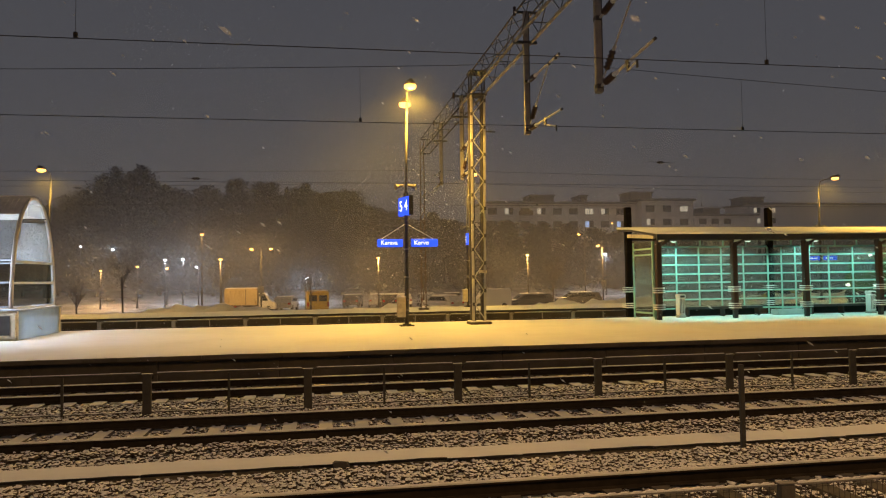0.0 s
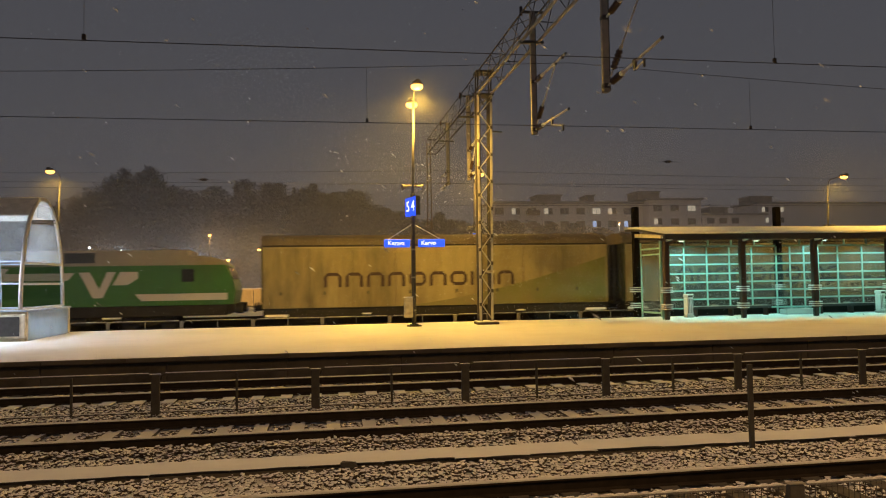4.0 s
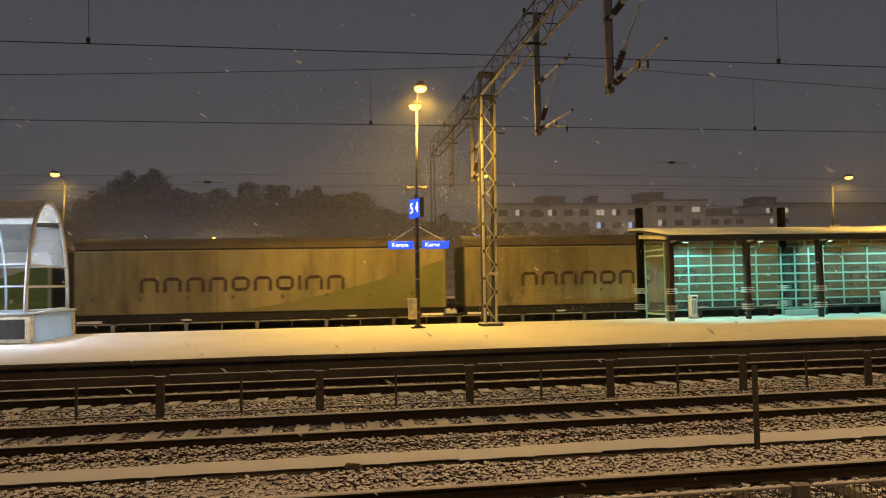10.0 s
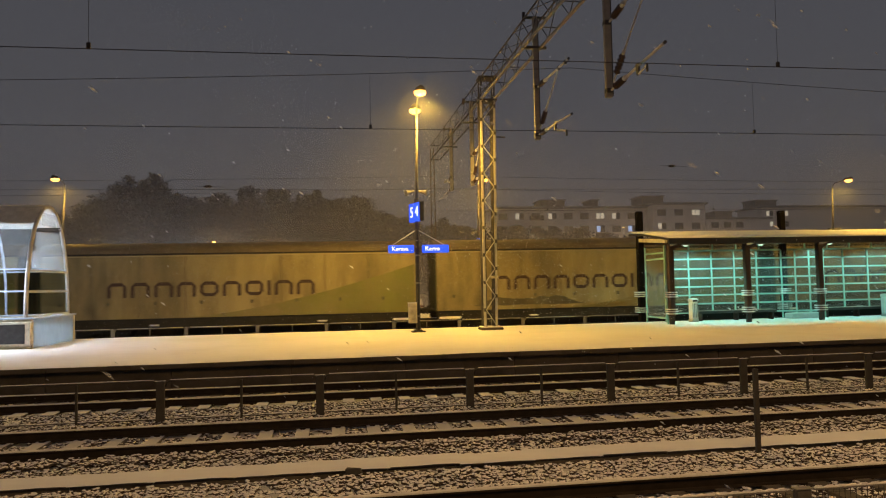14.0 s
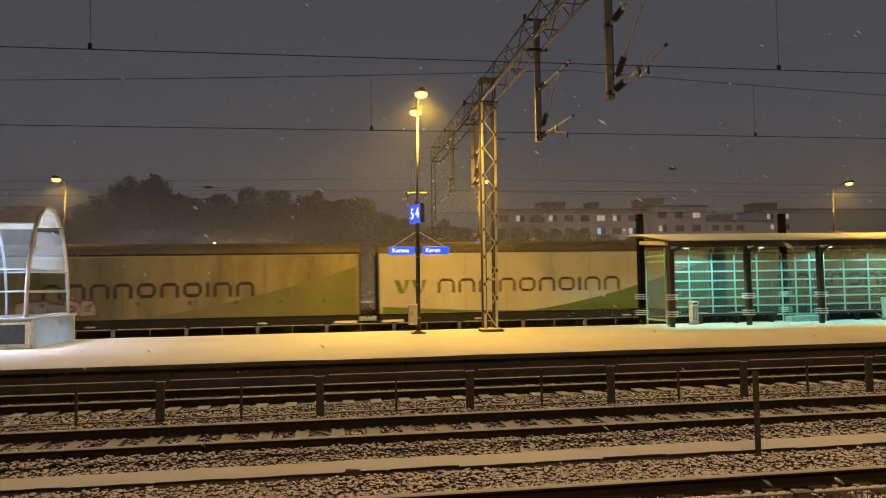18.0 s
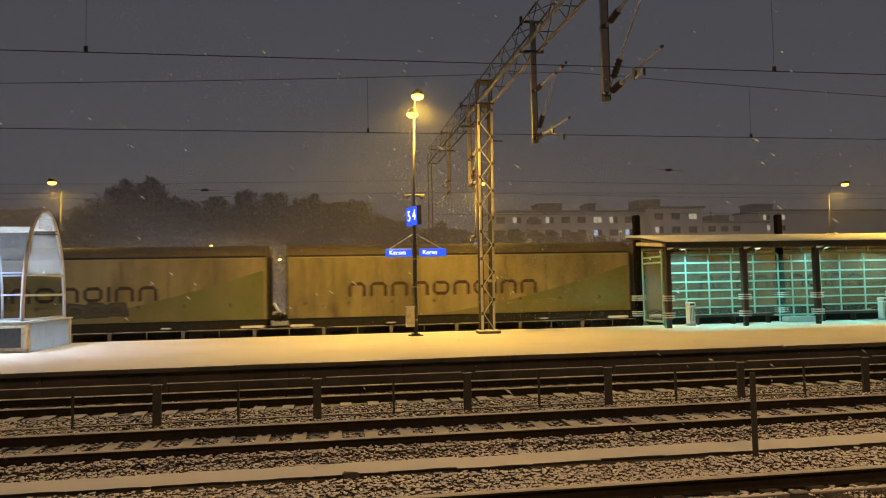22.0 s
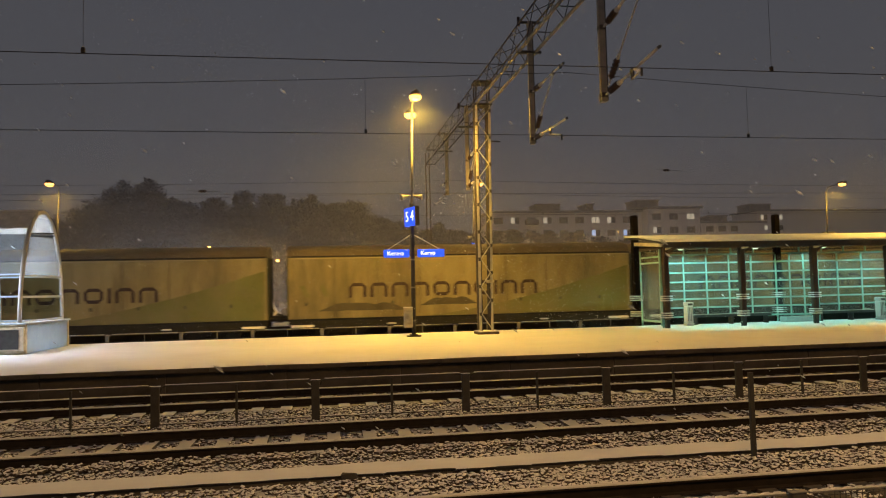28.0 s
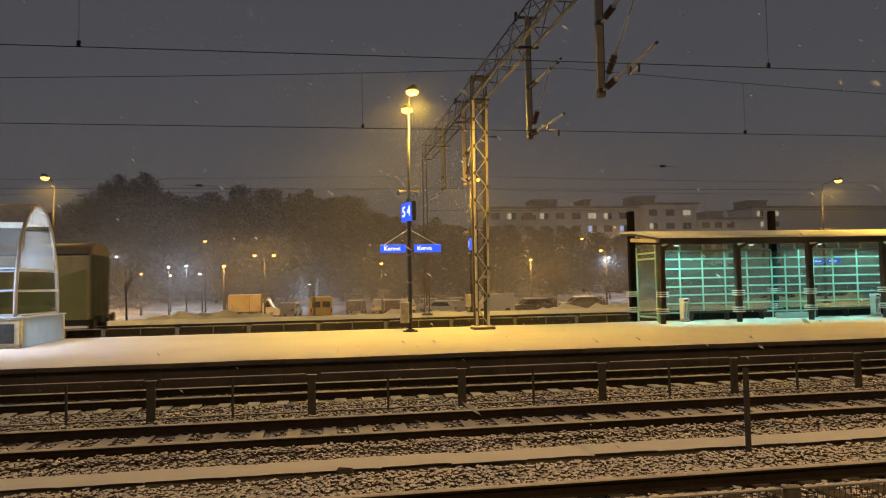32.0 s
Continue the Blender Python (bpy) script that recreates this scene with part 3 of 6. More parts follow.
PANEL = Mesh().box(-1.49, 1.49, 19.45, 19.49, -0.55, 0.35, 0.01).data("wall_panel", M_CONC)
for k in range(-4, 8):
    part("wall_panel", PANEL, M_CONC, platform_edge).matrix_basis = pose(3.0 * k + 0.4, 0, 0)
structure("platform_snow", snow_top, M_SNOW, "smooth fresh snow covering the platform", "snow", True)
structure("near_platform", Mesh().box(-90, 90, -9, 3.4, -0.6, 0.55, 0.02), M_CONC, "near platform on which the viewer stands", "platform")
structure("near_platform_snow", uneven_sheet(-60, 60, -9, 3.4, 60, 12, lambda x, y: 0.57 + 0.01 * noise.noise((x, y, 0))), M_SNOW, "fresh snow on the near platform", "snow", True)

# ---- station lamp with signs ----


def horn(mesh, at, way, length=0.30, r0=0.05, r1=0.13):
    p = Vector(at)
    d = Vector(way).normalized()
    mesh.rod(p, p + d * length * 0.4, r0, 12, r0 * 1.2)
    mesh.rod(p + d * length * 0.4, p + d * length, r0 * 1.2, 12, r1)


def platform_lamp(x, y, heads, names, numbers, reach=0.93, low=0.0, drop=0.0):
    lamp = thing("platform_lamp", (x, y, 0.5), "tall galvanised platform lamp with two sodium heads" if heads > 1 else "slim platform lamp with one long-armed sodium head", "street lamp", "platform lamps")
    part("foot", Mesh().box(-0.28, 0.28, -0.2, 0.2, 0.0, 0.05, 0.015).box(-0.16, 0.16, -0.14, 0.14, 0.05, 0.10, 0.012), M_DARKM, lamp, "dark steel foot plate")
    part("lower_pole", Mesh().rod((0, 0, 0.06), (0.02, 0, 5.2), 0.085, 14, 0.080), M_POLE, lamp, "thick dark lower pole", True)
    part("upper_pole", Mesh().rod((0.02, 0, 5.2), (0.10, 0, 8.9 - drop), 0.062, 14, 0.045), M_UPPER, lamp, "slender upper pole", True)
    part("pole_collar", Mesh().rod((0.02, 0, 5.12), (0.02, 0, 5.26), 0.095, 14), M_POLE, lamp)
    for e, z in ((-1, 9.26), (1, 9.0))[:heads]:
        z -= drop
        k = reach - 0.31
        part("arm", Mesh().tube([(0.10, 0, 8.85 - drop), (0.11, 0.10 * e, z - 0.04), (0.12, 0.25 * e, z + 0.05), (0.13, k * e, z + 0.13)], 0.03, 8), M_GALV, lamp)
        hd = part("lamp_head", Mesh().add([(0.13 + a * u, e * (k + v), z + 0.09 + w) for w, a in ((0.0, 1.0), (0.07, 0.92), (0.13, 0.66), (0.16, 0.3)) for u, v in ((-0.15, -0.02), (0.15, -0.02), (0.22, 0.20), (0.22, 0.42), (0.12, 0.64), (-0.12, 0.64), (-0.22, 0.42), (-0.22, 0.20))],
                  [tuple(range(8))] + [(8 * q + i, 8 * q + (i + 1) % 8, 8 * q + 8 + (i + 1) % 8, 8 * q + 8 + i) for q in range(3) for i in range(8)] + [tuple(range(31, 23, -1))]), M_DULL, lamp, "grey street-light head", True)
        bowl = Mesh().lathe((0.13, e * reach, z - 0.01), [(0.04, -0.085), (0.12, -0.07), (0.20, -0.03), (0.235, 0.03), (0.23, 0.09)], 18)
        part("lamp_bowl", bowl, M_SODIUM, hd, "glowing amber lamp bowl", True)
        part("head_snow", Mesh().lathe((0.13, e * reach, z + 0.245), [(0.13, 0.0), (0.12, 0.02), (0.06, 0.04), (0.02, 0.045)], 12), M_SNOW, hd, "cap of snow on the lamp head", True)
    if not (names or numbers):
        return lamp
    for s in (-1, 1):
        m = Mesh()
        horn(m, (0.10 * s, -0.05, 5.56 - low), (s, -0.35, -0.26), 0.34)
        m.rod((0, 0, 5.59 - low), (0.12 * s, -0.05, 5.55 - low), 0.02, 6)
        part("horn_speaker", m, M_HORN, lamp, "cream loudspeaker horn")
    sx = ((-1.14, -0.13), (0.20, 1.26))
    for (a, b), name in zip(sx, ("Kerava", "Kervo") if names else ()):
        sg = part("name_sign", Mesh().box(a, b, -0.14, -0.03, 3.12 - low, 3.43 - low, 0.02), M_BLUE, lamp, "lit blue station name sign")
        writing("sign_lettering", name, 0.235, (a + 0.12 + 0.057 * len(name), -0.146, 3.275 - low), (90, 0, 0), M_SIGNTEXT, sg)
        end = a if a < 0 else b
        part("stay_rod", Mesh().rod((0.01, 0, 4.05 - low), (end * 0.85, -0.06, 3.44 - low), 0.014, 6), M_WHITE, lamp)
        for q in (3.19, 3.36):
            part("bracket", Mesh().bar((0, -0.04, q - low), (b + 0.01 if a < 0 else a - 0.01, -0.06, q - low), 0.03, 0.035), M_DULL, lamp)
    if not numbers:
        return lamp
    # track numbers: a lit box round the pole, its long face turned well away from the tracks
    turn = radians(-100.5 if low else -74.3)
    d, n = Vector((math.cos(turn), math.sin(turn))), Vector((math.sin(turn), -math.cos(turn)))
    corners = [d * a + n * b for a, b in ((-0.55, 0.085), (0.55, 0.085), (0.55, -0.085), (-0.55, -0.085))]
    num = part("number_sign", Mesh().extrude([tuple(c) for c in corners], "z", 4.37 - low, 5.09 - low), M_BLUE, lamp, "lit blue track number box")
    cap = [d * a + n * b for a, b in ((0.552, 0.09), (0.58, 0.09), (0.58, -0.09), (0.552, -0.09))]
    part("box_side", Mesh().extrude([tuple(c) for c in cap], "z", 4.35 - low, 5.11 - low), M_BLUE if low else M_DARKM, num)
    for digit, a in (("5", -0.27), ("4", 0.25)):
        numeral = writing("sign_numeral", digit, 0.58, (*(d * a + n * 0.088), 4.73 - low), (90, 0, math.degrees(turn)), M_SIGNTEXT, num)
        numeral.scale = (1.15, 1, 1)
    cab = part("cable_cabinet", Mesh().box(-0.40, -0.06, -0.22, -0.04, 0.36, 1.14, 0.02), M_YELLOWM, lamp, "cream ribbed electrical cabinet")
    for i in range(6):
        part("cabinet_rib", Mesh().box(-0.385 + 0.055 * i, -0.36 + 0.055 * i, -0.232, -0.221, 0.40, 1.08), M_YELLOWM, cab)
    part("cabinet_lid", Mesh().box(-0.42, -0.04, -0.24, -0.02, 1.14, 1.17, 0.008), M_SNOW, cab, "snow on the cabinet lid")
    for z in (0.6, 1.9, 3.0):
        part("pole_band", Mesh().rod((0.005, 0, z), (0.005, 0, z + 0.06), 0.094, 14), M_GALV, lamp)
    return lamp


# the row at y 1.5 holds unseen poles, added with the foreground light
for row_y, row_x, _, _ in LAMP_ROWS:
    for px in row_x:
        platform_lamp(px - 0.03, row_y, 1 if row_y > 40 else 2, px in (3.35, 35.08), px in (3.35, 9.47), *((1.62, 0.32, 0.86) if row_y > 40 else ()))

# ---- overhead line: gantry, droppers, wires ----
gantry = thing("gantry", (6.40, 0, 0), "steel lattice gantry carrying overhead wires across the tracks", "gantry")
mast = part("mast", Mesh().box(-0.55, 0.33, 28.25, 29.10, 0.49, 0.60, 0.03), M_CONC, gantry, "snowy concrete foot of the lattice mast")
part("foot_snow", Mesh().box(-0.53, 0.31, 28.27, 29.08, 0.60, 0.635, 0.015), M_SNOW, mast, "snow on the concrete foot", True)
for x0, x1 in ((-0.385, -0.345), (0.08, 0.20)):
    for y in (28.45, 28.90):
        w = 0.10 if x0 < 0 else 0.06
        # one steel in two tones: front pale as lamplit, rear dark as shaded
        steel = M_MAST if y < 28.6 else M_DULL
        part("mast_chord", Mesh().bar((x0, y, 0.58), (x0 + (x1 - x0) * 0.96, y, 9.8), w, 0.09), steel, mast)
        part("chord_flange", Mesh().bar((x0 + (0.07 if x0 < 0 else -0.05), y + 0.04, 0.58), (x0 + (x1 - x0) * 0.96 + (0.07 if x0 < 0 else -0.05), y + 0.04, 9.8), 0.03, 0.05), M_DARKM, mast)
        part("mast_chord", Mesh().bar((x1, y, 9.95), (x1 + 0.01, y, 10.78), 0.05, 0.05), M_DARKM, mast)


def face_x(z, side):
    """The mast widens a little upwards."""
    f = (z - 0.58) / 9.3
    return -0.385 + 0.04 * f if side < 0 else 0.08 + 0.12 * f


zz = [0.75 + 0.55 * i for i in range(17)]
for i, (a, b) in enumerate(zip(zz, zz[1:])):
    s = 1 if i % 2 else -1
    part("lacing_bar", Mesh().bar((face_x(a, -s) + 0.05 * s, 28.41, a), (face_x(b, s) - 0.05 * s, 28.41, b), 0.03, 0.06, (0, 1, 0)), M_MAST, mast)
    part("gusset", Mesh().box(face_x(b, s) - 0.05, face_x(b, s) + 0.05, 28.398, 28.422, b - 0.07, b + 0.07, 0.004), M_DULL, mast)
part("mast_head", Mesh().box(-0.42, 0.32, 28.38, 29.02, 9.78, 9.86, 0.01).box(-0.42, 0.32, 28.38, 29.02, 10.72, 10.80, 0.01), M_DARKM, mast)
part("head_brace", Mesh().bar((-0.33, 28.42, 9.75), (0.0, 28.42, 9.15), 0.03, 0.05, (0, 1, 0)).bar((0.18, 28.42, 9.75), (-0.10, 28.42, 9.15), 0.03, 0.05, (0, 1, 0)), M_DARKM, mast)
part("mast_plate", Mesh().box(-0.14, 0.18, 28.35, 28.39, 2.55, 2.66, 0.005), M_YELLOWM, mast, "yellow warning plate")
part("side_bracket", Mesh().bar((0.16, 28.45, 8.30), (0.62, 28.45, 8.28), 0.05, 0.05), M_DARKM, mast)


def lift(y):
    """The beam's camber."""
    return 0.012 * (y - 28.7)


beam = part("beam", Mesh().bar((-0.33, 43.7, 10.04), (0.22, 43.7, 10.04), 0.06, 0.06).bar((-0.33, 43.7, 10.92), (0.22, 43.7, 10.92), 0.06, 0.06), M_BLACK, gantry)
for x in (-0.33, 0.22):
    # lower chords pale as lamplit, upper ones and the far end dark as unlit
    for z, w, steel in ((9.86, 0.07, M_GALV), (10.74, 0.04, M_DARKM)):
        part("beam_chord", Mesh().bar((x, 2.0, z + lift(2)), (x, 31.0, z + lift(31)), w, w), steel, beam)
        part("beam_chord", Mesh().bar((x, 31.0, z + lift(31)), (x, 43.7, z + lift(43.7)), w * 0.7, w * 0.7), M_BLACK, beam)
for i in range(41):
    y0 = 2.0 + i
    s = 1 if i % 2 else -1
    for x in (-0.33, 0.22):
        part("beam_lacing", Mesh().bar((x, y0, 10.30 - 0.42 * s + lift(y0)), (x, y0 + 1, 10.30 + 0.42 * s + lift(y0 + 1)), 0.022, 0.022), M_DARKM, beam)
    part("beam_lacing", Mesh().bar((-0.055 - 0.26 * s, y0, 10.74 + lift(y0)), (-0.055 + 0.26 * s, y0 + 1, 10.74 + lift(y0 + 1)), 0.02, 0.02), M_DARKM, beam)
    if i % 2 == 0:
        part("beam_batten", Mesh().bar((-0.31, y0, 9.86 + lift(y0)), (0.20, y0, 9.86 + lift(y0)), 0.025, 0.025), M_DARKM, beam)


def insulator(p, q, parent, n=7, r=0.095):
    p, q = Vector(p), Vector(q)
    m = Mesh().ribbed(p, q, [r * 0.4] + [r * 0.55, r, r * 0.75] * n + [r * 0.4])
    return part("insulator", m, M_INSUL, parent, "ribbed brown insulator")


def insulated_arm(name, a, b, share, parent, radius=0.03):
    """A tube from a to b whose first part is an insulator."""
    a, b = Vector(a), Vector(b)
    cut = min(0.75, share) / (b - a).length
    insulator(a.lerp(b, cut * 0.28), a.lerp(b, cut), parent, 5, 0.085)
    m = Mesh().rod(a, a.lerp(b, cut * 0.28), radius * 0.9, 8).rod(a.lerp(b, cut), b, radius, 8).rod(a.lerp(b, cut), a.lerp(b, cut * 1.15), radius * 1.9, 8)
    tube = part(name, m, M_MAST, parent)
    part("tube_cap", Mesh().rod(b, b + (b - a).normalized() * 0.05, radius * 1.15, 8), M_DARKM, tube)
    return tube


def dropper(y, low, foot_z, lower, knee_z, upper, tie, wire, x=6.40):
    """A post hung from the beam with a cantilever towards the nearer track: how far its lower and upper tube reach and how high they end,
    where along the upper tube the tie rod ends, and where the wire is held."""
    d = thing("cantilever", (x, y, 0), "hanging steel post with insulated cantilever arms", "cantilever", "cantilevers under the gantry")
    part("drop_post", Mesh().bar((0.0, 0, low), (0, 0, 10.75), 0.10, 0.15, (1, 0, 0)), M_GALV, d, "galvanised hanging post")
    # dark strip stands for the side of the post turned from the lamp
    part("shade_strip", Mesh().bar((0.055, -0.03, low + 0.02), (0.055, -0.03, 10.70), 0.02, 0.10, (1, 0, 0)), M_DARKM, d, "dark strip painting the post's shaded side")
    part("clamp", Mesh().box(-0.42, 0.36, -0.06, 0.06, 9.72, 9.80, 0.01), M_DARKM, d)
    part("top_arm", Mesh().bar((-0.35, 0, 10.72), (0.40, 0, 10.72), 0.07, 0.07), M_DARKM, d)
    part("top_pin", Mesh().rod((-0.35, 0, 10.60), (-0.35, 0, 10.88), 0.05, 8), M_INSUL, d)
    part("post_end", Mesh().box(-0.075, 0.075, -0.085, 0.085, low - 0.01, low + 0.06, 0.01), M_GALV, d)
    for z in (foot_z, knee_z):
        part("post_band", Mesh().box(-0.075, 0.085, -0.095, 0.095, z - 0.05, z + 0.05, 0.006), M_DARKM, d)
    foot, end = Vector((0.03, -0.10, foot_z)), Vector((0, -lower[0], lower[1]))
    insulated_arm("arm_tube", foot, end, 0.75, d)
    knee, peak = Vector((0.03, -0.10, knee_z)), Vector((0, -upper[0], upper[1]))
    insulated_arm("arm_tube", knee, peak, 0.75, d)
    insulated_arm("tie_rod", foot + Vector((0, -0.12, 0.16)), knee.lerp(peak, tie), 0.95, d, 0.021)
    for q in (tie, 0.92):
        part("saddle", Mesh().box(-0.035, 0.035, -0.04, 0.04, -0.07, 0.05, 0.01), M_DARKM, d).matrix_basis = Matrix.Translation(knee.lerp(peak, q))
    hang = foot.lerp(end, 0.55)
    part("hanger", Mesh().extrude([(hang.y - 0.09, hang.z + 0.05), (hang.y + 0.09, hang.z + 0.05), (hang.y + 0.02, hang.z - 0.20), (hang.y - 0.03, hang.z - 0.20)], "x", -0.02, 0.02), M_DARKM, d)
    part("registration_arm", Mesh().rod(hang + Vector((0, 0, -0.17)), (wire[0], -wire[1], wire[2]), 0.02, 8), M_MAST, d)
    part("wire_clip", Mesh().box(wire[0] - 0.02, wire[0] + 0.02, -wire[1] - 0.02, -wire[1] + 0.02, wire[2] - 0.13, wire[2] + 0.03, 0.005), M_DARKM, d)
    return d


dropper(15.80, 6.60, 6.74, (2.85, 6.91), 8.34, (3.2, 8.72), 0.80, (-0.32, 2.75, 6.50))
dropper(21.80, 6.83, 6.97, (3.26, 6.86), 8.48, (3.12, 8.41), 0.72, (-0.30, 3.7, 6.30), 6.43)
dropper(32.33, 6.85, 7.0, (2.6, 7.1), 8.2, (2.4, 8.5), 0.75, (-0.3, 2.6, 6.5))
dropper(38.13, 7.38, 7.5, (-2.6, 7.5), 8.1, (-2.4, 8.2), 0.75, (-0.3, -2.6, 7.2))

# slim lattice mast on the far platform
slim = thing("lattice_mast", (6.14, 43.6, 0.4), "slim rusty lattice mast under the gantry's far end", "mast")
for x in (-0.15, 0.15):
    part("chord", Mesh().bar((x, 0, 0), (x * 0.7, 0, 10.3), 0.05, 0.05), M_RUST, slim)
for i in range(20):
    s = 1 if i % 2 else -1
    part("lacing_bar", Mesh().bar((-0.14 * s, 0, 0.2 + 0.5 * i), (0.14 * s, 0, 0.7 + 0.5 * i), 0.03, 0.03), M_RUST, slim)
part("foot", Mesh().box(-0.3, 0.3, -0.25, 0.25, 0, 0.2, 0.02), M_CONC, slim)


def catenary(y, contact_z, mess_z, sag, x_hang, label, drops):
    line = thing("overhead_line", (0, y, 0), label, "overhead wire", "overhead lines")
    span = 62.0
    for z, r, s in ((contact_z, 0.008, 0.02), (mess_z, 0.007, sag)):
        m = Mesh()
        xs_ = [x_hang + span * (k / 20) for k in range(-40, 41)]
        zs_ = [z - s * 4 * ((((x - x_hang) / span) % 1) * (1 - ((x - x_hang) / span) % 1)) for x in xs_]
        m.tube([(xa, 0, za) for xa, za in zip(xs_, zs_)], r)
        part("wire", m, M_WIRE, line)
    for x in drops:
        f = ((x - x_hang) / span) % 1
        part("dropper_wire", Mesh().rod((x, 0, contact_z), (x, 0, mess_z - sag * 4 * f * (1 - f)), 0.004, 5).box(x - 0.03, x + 0.03, -0.02, 0.02, contact_z, contact_z + 0.09), M_WIRE, line)
    return line


catenary(12.4, 6.32, 8.2, 1.3, 6.1, "contact wire and messenger over the middle track", (-3.9, 8.4, 17.0))
catenary(17.2, 6.10, 7.70, 0.9, 6.0, "contact wire and messenger over the platform track", (0.95, 10.9, 19.0))
catenary(39.1, 6.4, 7.65, 0.4, 6.0, "thin overhead wires above the far track", (-8.0, 12.0, 22.0))
for x, z in ((-6.4, 7.75), (19.5, 8.94)):
    sw = thing("wire_insulator", (x, 39.1, z), "small insulator hanging on a far cross wire", "insulator", "wire insulators")
    part("body", Mesh().ribbed((-0.22, 0, 0), (0.22, 0, 0), (0.02, 0.06, 0.09, 0.06, 0.09, 0.06, 0.02)), M_INSUL, sw)
    part("tail_wire", Mesh().tube([(-0.7, 0, 0.03), (0, 0, 0), (0.9, 0, -0.03)], 0.01), M_WIRE, sw)
catenary(35.0, 7.05, 7.7, 0.3, 6.0, "thin overhead wires behind the platform", ())

# ---- platform shelter: timber posts, snow-covered roof, glazed back wall ----
SX0, SX1, SF, SB = 13.80, 27.6, 28.3, 30.72
shelter = thing("platform_shelter", (0, 0, 0.5), "open waiting shelter with timber posts, snowy roof and glazed back", "shelter")
for x in (13.89, 17.33, 20.70, 24.30):
    po = part("post", Mesh().box(x - 0.12, x + 0.12, SF - 0.12, SF + 0.12, 0.35, 3.40, 0.03), M_WOOD, shelter, "dark stained timber post")
    part("post_shoe", Mesh().box(x - 0.09, x + 0.09, SF - 0.08, SF + 0.08, 0.0, 0.36, 0.01), M_DARKM, po)
    for z in (0.42, 0.51, 0.60, 1.12, 1.21, 1.30):
        part("steel_band", Mesh().box(x - 0.20, x + 0.20, SF - 0.18, SF + 0.20, z, z + 0.045, 0.015), M_WHITE, po, "pale steel band round the post")
    part("bracket_arm", Mesh().bar((x, SF, 3.28), (x + 0.02, SF - 0.74, 3.40), 0.08, 0.12), M_YELLOWM, po, "pale steel bracket")
    part("knee_brace", Mesh().bar((x, SF, 3.05), (x + 0.75, SF, 3.50), 0.07, 0.10), M_WOOD, po)
for x in (13.66, 20.62):
    po = part("back_post", Mesh().box(x - 0.14, x + 0.14, SB - 0.14, SB + 0.14, 0.0, 4.95, 0.03), M_BLACK, shelter, "tall dark timber post")
    for z in (0.42, 0.51, 0.60, 1.12, 1.21, 1.30):
        part("steel_band", Mesh().box(x - 0.27, x + 0.27, SB - 0.19, SB + 0.19, z, z + 0.045, 0.015), M_WHITE, po)
# roof: a thin slab falling towards the tracks, with a blanket of snow
prof = [(27.45, 3.52), (28.4, 3.66), (29.8, 3.86), (31.4, 3.98)]
part("roof_deck", Mesh().extrude(prof + [(y, z - 0.09) for y, z in reversed(prof)], "x", SX0 - 0.35, SX1), M_DARKM, shelter, "dark roof deck")
part("roof_snow", Mesh().extrude([(y - (0.05 if i == 0 else 0), z + 0.01) for i, (y, z) in enumerate(prof)] + [(31.4, 4.09), (29.8, 3.98), (28.4, 3.80), (27.6, 3.67), (27.40, 3.60)], "x", SX0 - 0.40, SX1), M_SNOW, shelter, "thick blanket of snow on the roof", True)
part("fascia", Mesh().box(SX0 - 0.35, SX1, 27.46, 27.52, 3.30, 3.47, 0.01), M_DARKM, shelter)
part("front_beam", Mesh().box(SX0 - 0.1, SX1, SF - 0.09, SF + 0.09, 3.30, 3.48, 0.015), M_WOOD, shelter)
part("back_beam", Mesh().box(SX0 - 0.1, SX1, SB - 0.07, SB + 0.07, 3.44, 3.60, 0.015), M_WOOD, shelter)
part("end_gutter", Mesh().bar((SX0 - 0.2, 30.9, 3.66), (SX0 - 0.2, 28.0, 3.45), 0.10, 0.16), M_YELLOWM, shelter, "pale edge trim")
for x in (15.2, 17.0, 18.8, 20.6, 22.4, 24.2, 26):
    part("rafter", Mesh().bar((x, 27.6, 3.44), (x, 31.2, 3.80), 0.07, 0.14), M_WOOD, shelter)


def glazed_wall(p, q, z0, bars, tops, step, parent, frame_mat, glass=None):
    """A glass wall from p to q: mullions every step, rails at the heights given, panes between."""
    p, q = Vector((*p, 0)), Vector((*q, 0))
    n = max(1, round((q - p).length / step))
    wall = part("glass_wall", Mesh().bar(p + Vector((0, 0, z0)), q + Vector((0, 0, z0)), 0.07, 0.08), frame_mat, parent, "glass wall frame, tinted mint for the green light")
    zs_ = [z0] + bars
    for i in range(n + 1):
        a = p.lerp(q, i / n)
        part("mullion", Mesh().bar(a + Vector((0, 0, z0 - 0.3 if z0 < 1 else z0)), a + Vector((0, 0, tops)), 0.06, 0.065, (q - p)), frame_mat, wall)
    for z in bars:
        part("glazing_bar", Mesh().bar(p + Vector((0, 0, z)), q + Vector((0, 0, z)), 0.05, 0.070), frame_mat, wall)
    for i in range(n):
        a, b = p.lerp(q, (i + 0.03) / n), p.lerp(q, (i + 0.97) / n)
        g_ = part("pane", Mesh().bar(a.lerp(b, 0.5) + Vector((0, 0, z0)), a.lerp(b, 0.5) + Vector((0, 0, tops)), (b - a).length, 0.008, (b - a).cross(Vector((0, 0, 1)))), glass or M_HAZEPANE, wall)
        g_.visible_shadow = False
    return wall


